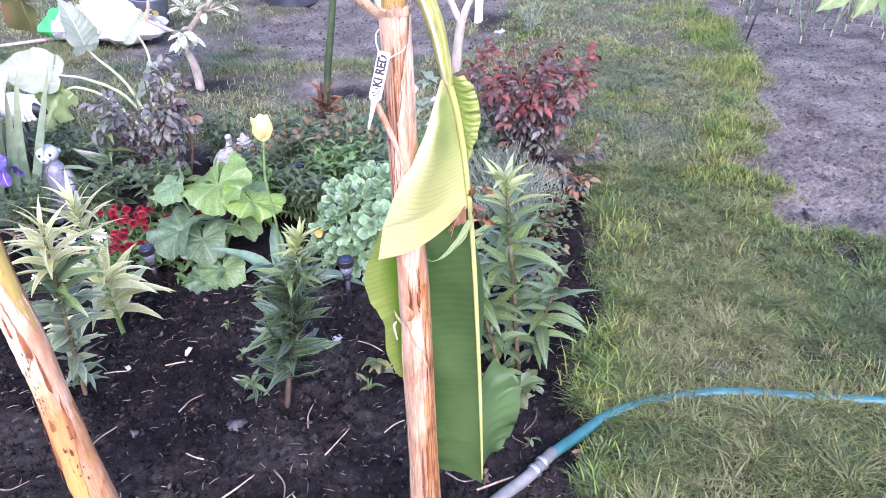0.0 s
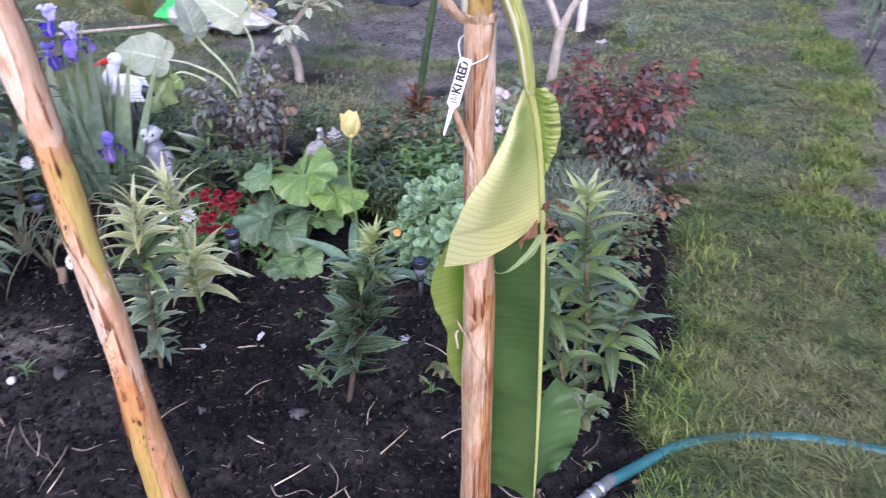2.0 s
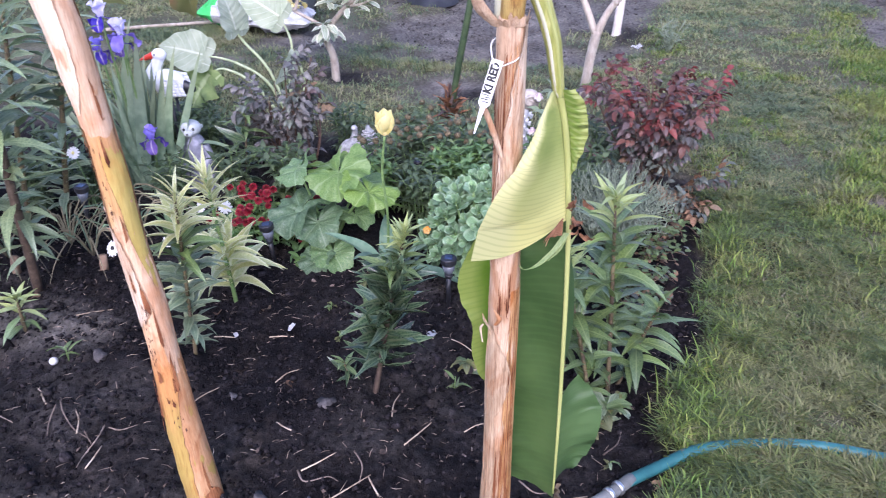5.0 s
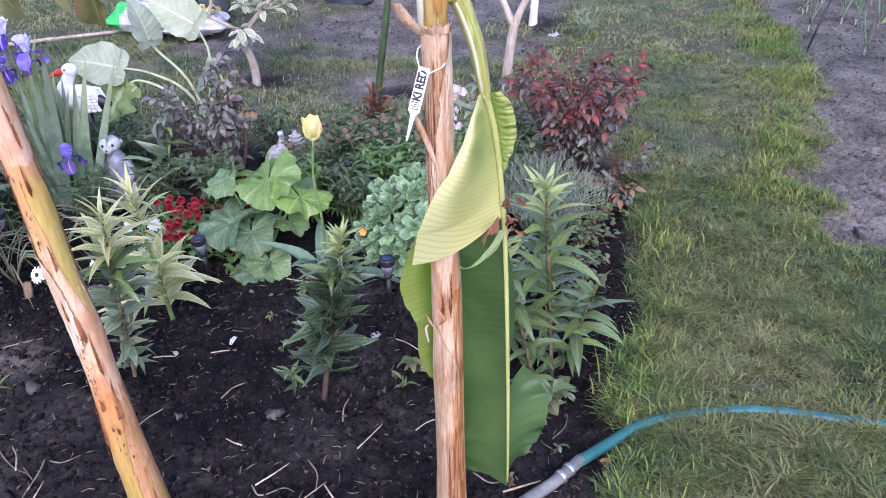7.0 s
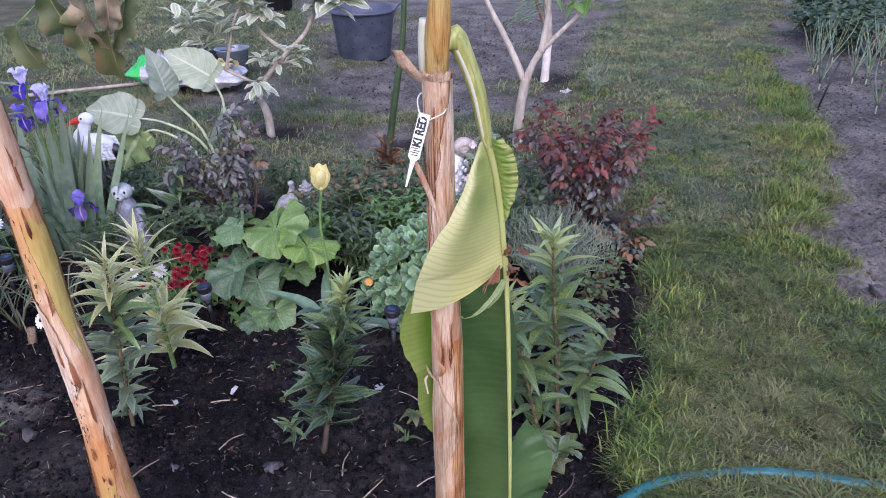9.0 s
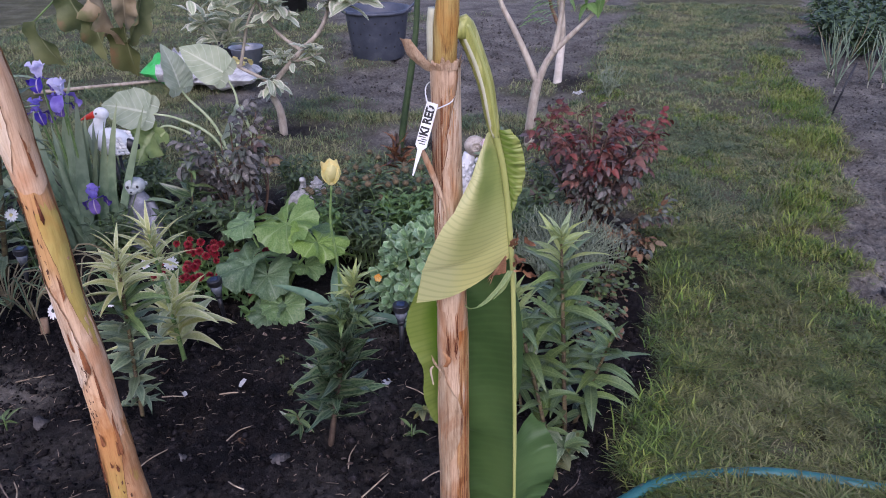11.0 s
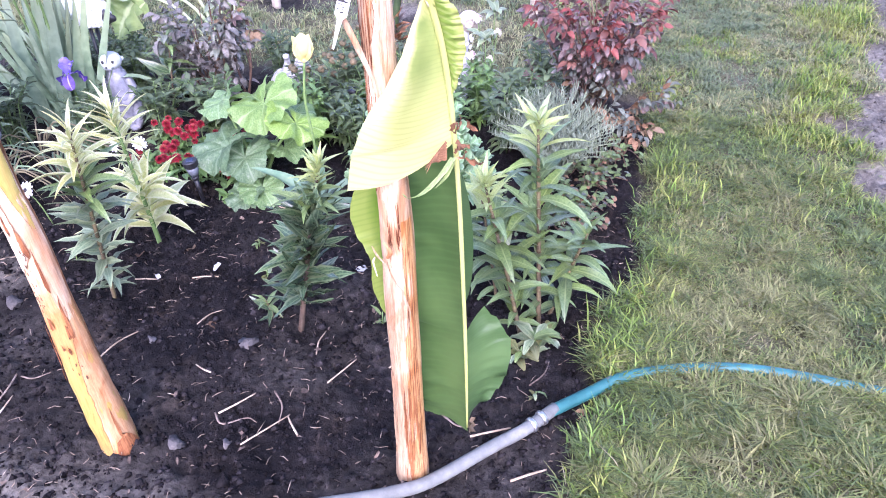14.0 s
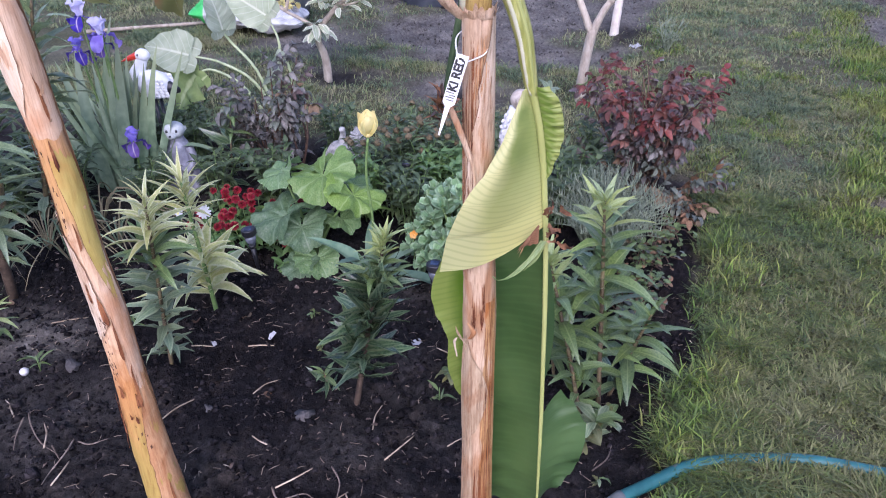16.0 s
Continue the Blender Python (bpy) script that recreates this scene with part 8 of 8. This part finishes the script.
# ---- solar lights ----
def solar_light(x, y, top, turn=0, lean=(0, 0)):
    z = height_at(x, y)
    e = thing("solar_light", (x, y, z), "small black solar stake light with clear lens", "garden light", "solar lights", turn=turn)
    e.rotation_euler.x, e.rotation_euler.y = radians(lean[0]), radians(lean[1])
    part("spike", tube(Build(), [Vector((0, 0, -0.02)), Vector((0, 0, top * 0.3)), Vector((0, 0, top - 0.065))], (0.005, 0.0075, 0.0085), 10).mesh("spike", BLACK), e, "black plastic spike")
    part("collar", lathe(Build(), [(0.0, 0), (0.011, 0.0), (0.013, 0.008), (0.011, 0.012), (0, 0.012)], 16, at=(0, 0, top - 0.068)).mesh("collar", BLACK), e)
    part("lens", lathe(Build(), [(0.0, 0), (0.0115, 0.0), (0.018, 0.020), (0.019, 0.034), (0.0, 0.036)], 18, at=(0, 0, top - 0.057)).mesh("lens", LAMP_CLEAR), e, "clear ribbed plastic lens")
    cap = part("cap", lathe(Build(), [(0.0, 0), (0.021, 0.0), (0.0235, 0.004), (0.0235, 0.019), (0.0215, 0.0215), (0.0, 0.022)], 22, at=(0, 0, top - 0.022)).mesh("cap", BLACK, smooth=False), e, "black cap")
    b = Build()
    s = 0.0115
    b.add([(-s, -s, 0), (s, -s, 0), (s, s, 0), (-s, s, 0), (-s * 0.95, -s * 0.95, 0.001), (s * 0.95, -s * 0.95, 0.001), (s * 0.95, s * 0.95, 0.001), (-s * 0.95, s * 0.95, 0.001)], [(4, 5, 6, 7), (0, 1, 5, 4), (1, 2, 6, 5), (2, 3, 7, 6), (3, 0, 4, 7)])
    part("solar_cell", b.mesh("solar_cell", SOLAR_CELL, smooth=False), cap, "dark solar cell", Matrix.Translation((0, 0, top + 0.0003)))


solar_light(-0.277, 1.862, 0.178)
solar_light(-0.545, 2.54, 0.155)
solar_light(-1.60, 2.01, 0.195, 0, (0, 4))
solar_light(-0.895, 1.99, 0.150, 20, (0, -5))


# ---- small plants and litter ----
def seedling(x, y, s, seed, mat=None, n=8, flower=None, label="small green weed seedling in bare soil"):
    random.seed(seed)
    e = thing("weed_seedling", (x, y, height_at(x, y)), label, "weed", "seedlings")
    for k in range(n):
        h = rnd(0.0, 0.6) * s
        part("leaf", random.choice(LEAF_LILY if mat is None else mat), e, m=aim((rnd(-0.006, 0.006), rnd(-0.006, 0.006), h), 137.5 * k, rnd(10, 55), rnd(-20, 20), s * rnd(0.45, 0.85)))
    part("stem", tube(Build(), [Vector((0, 0, -0.01)), Vector((0.002, 0, 0.65 * s))], (0.0022, 0.0015), 5).mesh("stem", GREEN_STEM), e)
    if flower:
        part("bud", ball(Build(), (0, 0, 0), (0.012, 0.012, 0.011), None, 0, 8, 6, 0.2).mesh("bud", CHIP), e, "white bud", Matrix.Translation(flower))


ROUND_LEAVES = [leaf(Build(), 1.0, 0.55, 30, 14, 5, (0.25, 0.8, 1.0, 0.8, 0.3), 1).mesh("round_leaf", HERB_BRIGHT) for k in range(3)]
WEAK_LEAVES = [leaf(Build(), 1.0, 0.42, 70, 20, 6, (0.25, 0.8, 1.0, 0.7, 0.2), 1, 0.1, 2).mesh("weak_leaf", m) for m in (WILT, LILY, LILY_GREY, WILT)]
seedling(-0.165, 1.585, 0.075, 81, WEAK_LEAVES, 9)
seedling(-0.185, 1.52, 0.06, 82, None, 7)
seedling(0.215, 1.335, 0.035, 83, WEAK_LEAVES, 6)
seedling(-1.235, 1.395, 0.07, 84, None, 7, (-0.02, -0.03, 0.012), "small weed with a white bud in bare soil")
seedling(-0.62, 1.78, 0.035, 85, WEAK_LEAVES, 6)
seedling(-0.72, 2.02, 0.06, 86, WEAK_LEAVES, 9)
seedling(-0.80, 1.97, 0.05, 87, ROUND_LEAVES, 8)
seedling(-0.55, 1.90, 0.05, 88, WEAK_LEAVES, 7)
seedling(-1.10, 1.62, 0.05, 89, None, 7)
seedling(0.17, 1.45, 0.075, 90, WEAK_LEAVES, 11)
seedling(0.20, 1.48, 0.09, 91, WEAK_LEAVES, 12)
seedling(0.225, 1.53, 0.08, 94, WEAK_LEAVES, 10)
seedling(-0.55, 1.66, 0.04, 92, WEAK_LEAVES, 5)
seedling(-1.72, 1.40, 0.07, 93, None, 8)


def white_daisy(x, y, z, size, seed, dark=True, face=(-0.1, -0.8, 0.6)):
    random.seed(seed)
    e = thing("white_daisy", (x, y, height_at(x, y)), "white daisy flower on a thin stalk", "daisy", "white daisies")
    part("stalk", tube(Build(), spline([(0.02, 0.03, 0), (0.008, 0.02, z * 0.6), (0, 0, z)], 8), (0.002, 0.0016), 5).mesh("stalk", GREEN_STEM), e)
    q = Vector(face).to_track_quat("Z", "Y").to_matrix().to_4x4()
    f = part("flower", ball(Build(), (0, 0, 0.001), (size * 0.26, size * 0.26, size * 0.14), None, 0, 12, 6, 0.2).mesh("flower", INK if dark else TULIP_PETAL), e, "dark flower centre", Matrix.Translation((0, 0, z)) @ q)
    petal = leaf(Build(), size, size * 0.36, 15, 10, 5, (0.5, 0.9, 1.0, 0.9, 0.5), 1).mesh("petal", WHITE_PETAL)
    for k in range(13):
        part("petal", petal, f, m=aim((0, 0, 0), 360 * k / 13 + rnd(-4, 4), rnd(-4, 12)))


white_daisy(-1.300, 1.745, 0.135, 0.026, 95)
white_daisy(-0.929, 1.80, 0.292, 0.022, 96, False, (0.3, -0.9, 0.1))
white_daisy(-1.011, 1.80, 0.272, 0.020, 97, False, (-0.4, -0.8, 0.2))
white_daisy(-1.13, 1.78, 0.16, 0.020, 98, False, (0, -0.6, 0.8))
white_daisy(-1.59, 2.02, 0.31, 0.022, 99, False, (0.2, -0.8, 0.4))

e = thing("pansy", (-0.385, 2.035, height_at(-0.385, 2.035)), "small orange-yellow pansy flower low in the bed", "pansy")
part("stalk", tube(Build(), [Vector((0, 0.01, 0)), Vector((0, 0, 0.15))], (0.002, 0.0015), 5).mesh("stalk", GREEN_STEM), e)
for k in range(5):
    part("petal", leaf(Build(), 0.013, 0.013, 20, 10, 4, (0.5, 1.0, 0.9, 0.4), 1).mesh("petal", PANSY), e, m=Matrix.Translation((0, 0, 0.15)) @ pose(0, 0, 0, 55, 0, 0) @ aim((0, 0, 0), 72 * k, 8))


def bulb_grass():
    random.seed(101)
    for x, y in ((-1.62, 1.93), (-1.48, 1.86), (-1.76, 1.80), (-1.42, 2.02), (-1.92, 1.78), (-1.55, 2.12)):
        e = thing("bulb_foliage", (x, y, height_at(x, y)), "limp dying grassy bulb leaves arching over soil", "bulb plant", "bulb foliage")
        for k in range(13):
            a, ln = rnd(0, 6.28), rnd(0.14, 0.26)
            d = Vector((math.cos(a), math.sin(a), 0))
            pts = spline([(0, 0, 0), d * ln * 0.3 + Vector((0, 0, ln * 0.55)), d * ln * 0.75 + Vector((0, 0, ln * 0.35)), d * ln + Vector((0, 0, 0.005))], 9)
            part("blade", tube(Build(), pts, (0.0035, 0.003, 0.001), 5, flat=0.4).mesh("blade", GRASS_DRY if k % 3 else IRIS_LEAF), e)
    for x, y, h in ((-1.40, 1.80, 0.06), (-1.66, 1.72, 0.05)):
        e = thing("cut_stump", (x, y, height_at(x, y)), "short dry cut stump of a perennial", "stump")
        part("stump", tube(Build(), [Vector((0, 0, -0.01)), Vector((0.004, 0, h * 0.5)), Vector((0.006, 0.004, h))], (0.014, 0.012, 0.010), 8, 0.3).mesh("stump", BARK_BROWN), e)


bulb_grass()


def litter():
    """Single straws, pebbles, chips and dead leaves that can be told apart."""
    random.seed(102)
    for (x, y), ln, yaw, r in (((-0.314, 1.42), 0.085, 92, 0.0028), ((-0.235, 1.34), 0.10, 62, 0.003), ((-0.80, 1.33), 0.13, 66, 0.0032), ((-0.43, 1.19), 0.09, 50, 0.003), ((-0.34, 1.13), 0.12, 52, 0.003), ((-0.29, 1.155), 0.06, 130, 0.003), ((0.13, 1.215), 0.09, 25, 0.004),
                              ((0.22, 1.12), 0.08, 30, 0.004), ((-0.62, 1.46), 0.08, 55, 0.0026), ((-0.70, 1.60), 0.07, 15, 0.003), ((-0.86, 1.57), 0.06, 10, 0.003), ((-1.28, 1.60), 0.13, 28, 0.003), ((-1.05, 1.18), 0.09, 128, 0.003), ((-0.95, 1.10), 0.07, 95, 0.003),
                              ((-1.2, 1.25), 0.10, 140, 0.003), ((-0.10, 1.38), 0.07, 40, 0.0026), ((-0.55, 1.28), 0.06, 160, 0.0026), ((-0.12, 1.63), 0.10, 60, 0.003), ((-0.20, 1.68), 0.09, 150, 0.0026), ((-0.07, 1.50), 0.07, 120, 0.003), ((-0.60, 1.97), 0.16, 170, 0.003), ((0.33, 2.12), 0.10, 45, 0.002)):
        b = Build()
        d = Vector((math.cos(radians(yaw)), math.sin(radians(yaw)), 0))
        z = max(height_at(x, y), height_at(x + d.x * ln * 0.4, y + d.y * ln * 0.4), height_at(x - d.x * ln * 0.4, y - d.y * ln * 0.4)) + 0.002
        tube(b, spline([d * -ln / 2, Vector((d.y, -d.x, 0)) * ln * rnd(-0.10, 0.10) + Vector((0, 0, 0.003)), d * ln / 2], 8), (r * 0.7, r * 0.65, r * 0.5), 6, 0.2)
        solo("straw", b.mesh("straw", STRAW), (x, y, z), "dry pale straw lying on dark soil", "straw", "loose straws")
    for (x, y), r in (((-0.516, 1.068), 0.017), ((-0.410, 1.087), 0.012), ((-0.482, 1.375), 0.020), ((-0.62, 1.07), 0.012), ((1.28, 2.42), 0.035), ((-0.14, 1.78), 0.012), ((-1.15, 1.42), 0.020), ((-0.72, 1.35), 0.014)):
        m = pose(x, y, height_at(x, y) + r * 0.45, rnd(0, 90), rnd(0, 90), rnd(0, 90))
        solo("pebble", ball(Build(), (0, 0, 0), (r, r * 0.75, r * 0.55), None, 0, 10, 7, 0.95).mesh("pebble", PEBBLE), (0, 0, 0), "rough grey pebble on the soil", "pebble", "pebbles", m=m)
    for (x, y), s in (((-0.696, 1.679), 0.030), ((-0.843, 1.597), 0.024), ((0.31, 4.87), 0.12), ((-0.30, 1.70), 0.045), ((0.42, 4.5), 0.06), ((-1.75, 1.50), 0.03), ((-0.74, 1.98), 0.035), ((2.05, 4.45), 0.03), ((1.93, 4.42), 0.02)):
        b = Build()
        leaf(b, s, s * 0.55, 30, 15, 4, (0.7, 1.0, 0.9, 0.5), 1, 0.15, 2)
        solo("white_chip", b.mesh("white_chip", CHIP), (0, 0, 0), "small white scrap lying on the soil", "scrap", "white scraps", m=pose(x, y, height_at(x, y) + 0.006, rnd(-10, 10), rnd(-10, 10), rnd(0, 360)))
    for (x, y), s, mat in (((-0.765, 2.055), 0.04, TULIP_PETAL), ((-0.78, 1.70), 0.05, ROSE_TAN), ((-0.93, 1.66), 0.05, ROSE_TAN), ((-0.15, 1.57), 0.06, ROSE_BRONZE), ((0.33, 1.30), 0.04, ROSE_TAN), ((-1.50, 1.62), 0.05, ROSE_TAN), ((-0.62, 1.44), 0.04, ROSE_TAN), ((0.12, 4.0), 0.1, TARO_GREEN)):
        b = Build()
        leaf(b, s, s * 0.6, 60, 25, 6, (0.4, 1.0, 0.9, 0.3), 1, 0.1, 2)
        solo("fallen_leaf", b.mesh("fallen_leaf", mat), (0, 0, 0), "dry curled fallen leaf on the soil", "leaf", "fallen leaves", m=pose(x, y, height_at(x, y) + 0.012, rnd(-15, 15), rnd(-15, 15), rnd(0, 360)))
    for pts in (((-1.135, 1.235), (-1.10, 1.20), (-1.05, 1.165), (-1.00, 1.150)), ((-1.13, 1.215), (-1.12, 1.17), (-1.10, 1.13)), ((-0.99, 1.205), (-0.975, 1.15), (-0.98, 1.10), (-0.965, 1.06)), ((-1.02, 1.165), (-0.985, 1.14)), ((-0.98, 1.195), (-0.94, 1.19), (-0.90, 1.205)), ((-0.875, 1.275), (-0.835, 1.255), (-0.82, 1.225), (-0.79, 1.235)),
                ((-0.735, 1.135), (-0.70, 1.10), (-0.69, 1.06)), ((-0.47, 1.16), (-0.44, 1.13), (-0.40, 1.165), (-0.37, 1.150)), ((-0.36, 1.235), (-0.33, 1.20), (-0.325, 1.16)), ((-1.30, 1.20), (-1.26, 1.16), (-1.20, 1.145)), ((0.02, 1.245), (0.06, 1.225), (0.10, 1.235)), ((0.20, 1.36), (0.23, 1.40), (0.24, 1.45))):
        x0, y0 = pts[0]
        b = Build()
        line = spline([(x - x0, y - y0, max(height_at(x, y), height_at(x + 0.01, y), height_at(x, y + 0.01)) - height_at(x0, y0) + 0.003 + rnd(0, 0.006)) for x, y in pts], 14)
        tube(b, line, (0.0022, 0.0018, 0.0010), 6, 0.25)
        solo("dry_twig", b.mesh("dry_twig", TWIG), (x0, y0, height_at(x0, y0)), "thin grey-brown dry root lying on dark soil", "twig", "dry twigs")
    # what nobody could count: crumbs and short bits of straw
    g = np.random.default_rng(5)
    b = Build()
    dry = Build()
    form = np.array(((1, 0, 0), (0.2, 0.9, 0.1), (-0.9, 0.3, 0), (-0.3, -0.9, 0.1), (0.1, 0.1, 0.9), (0, 0, -0.6)))
    faces = ((0, 1, 4), (1, 2, 4), (2, 3, 4), (3, 0, 4), (1, 0, 5), (2, 1, 5), (3, 2, 5), (0, 3, 5))
    for count, box, size in ((20000, (-1.9, 0.55, 0.85, 2.15), (0.0015, 0.0055)), (4200, (-1.9, 0.55, 0.85, 2.15), (0.005, 0.011)), (420, (-1.9, 0.55, 0.85, 2.15), (0.009, 0.018)), (14000, (1.2, 3.4, 1.5, 7.0), (0.003, 0.008)), (4000, (-1.8, 0.7, 4.2, 7.5), (0.004, 0.011))):
        x, y = g.uniform(box[0], box[1], count), g.uniform(box[2], box[3], count)
        lawn = lawn_mask(x, y)
        keep = lawn < 0.3
        x, y, lawn = x[keep], y[keep], lawn[keep]
        z = ground_height(x, y, lawn)
        r = g.uniform(size[0], size[1], len(x))
        v = (form[None] + g.uniform(-0.35, 0.35, (len(x), 6, 3))) * r[:, None, None] + np.stack([x, y, z], -1)[:, None]
        for pts in v:
            (b if box[3] < 3 else dry).add(pts.tolist(), faces)
    solo("path_crumbs", dry.mesh("path_crumbs", CLOD_DRY), (0, 0, 0), "loose dry grey crumbs of soil", "soil", kind="stuff")
    solo("soil_crumbs", b.mesh("soil_crumbs", CLOD), (0, 0, 0), "loose dark crumbs of soil", "soil", kind="stuff")
    b = Build()
    for k in range(2100):
        near = k < 1500
        x, y = (g.uniform(-1.9, 0.5), g.uniform(0.85, 2.1)) if near else (g.uniform(-1.0, 3.0), g.uniform(1.5, 6.5))
        if lawn_mask(np.array([x]), np.array([y]))[0] > 0.3:
            continue
        ln, a = float(g.uniform(0.006, 0.030)) * (1 if near else 1.8), float(g.uniform(0, 6.28))
        z = height_at(x, y) + 0.004
        d = Vector((math.cos(a), math.sin(a), float(g.uniform(-0.2, 0.25)))) * ln / 2
        tube(b, [Vector((x, y, z)) - d, Vector((x - d.y * float(g.uniform(-0.4, 0.4)), y + d.x * float(g.uniform(-0.4, 0.4)), z + 0.002)), Vector((x, y, z)) + d * float(g.uniform(0.5, 1.3))], (0.0008, 0.0010, 0.0006), 4)
    flakes = Build()
    for k in range(520):
        x, y = float(g.uniform(-1.9, 0.5)), float(g.uniform(0.9, 2.1))
        if lawn_mask(np.array([x]), np.array([y]))[0] > 0.3 or fbm(np.array([x]), np.array([y]), 4.0, 2, 83)[0] < 0.42:
            continue
        ln = float(g.uniform(0.006, 0.020))
        leaf(flakes, ln, ln * float(g.uniform(0.4, 0.8)), float(g.uniform(10, 110)), 25, 4, (0.5, 1.0, 0.8, 0.2), 1, 0.2, 2, m=pose(x, y, height_at(x, y) + 0.005, float(g.uniform(-35, 35)), float(g.uniform(-35, 35)), float(g.uniform(0, 360))))
    solo("leaf_litter", flakes.mesh("leaf_litter", LITTER), (0, 0, 0), "small brown crumpled flakes of dead leaf on soil", "leaf litter", kind="stuff")
    solo("straw_bits", b.mesh("straw_bits", STRAW_BIT), (0, 0, 0), "short bits of dry straw strewn on soil", "straw", kind="stuff")


litter()
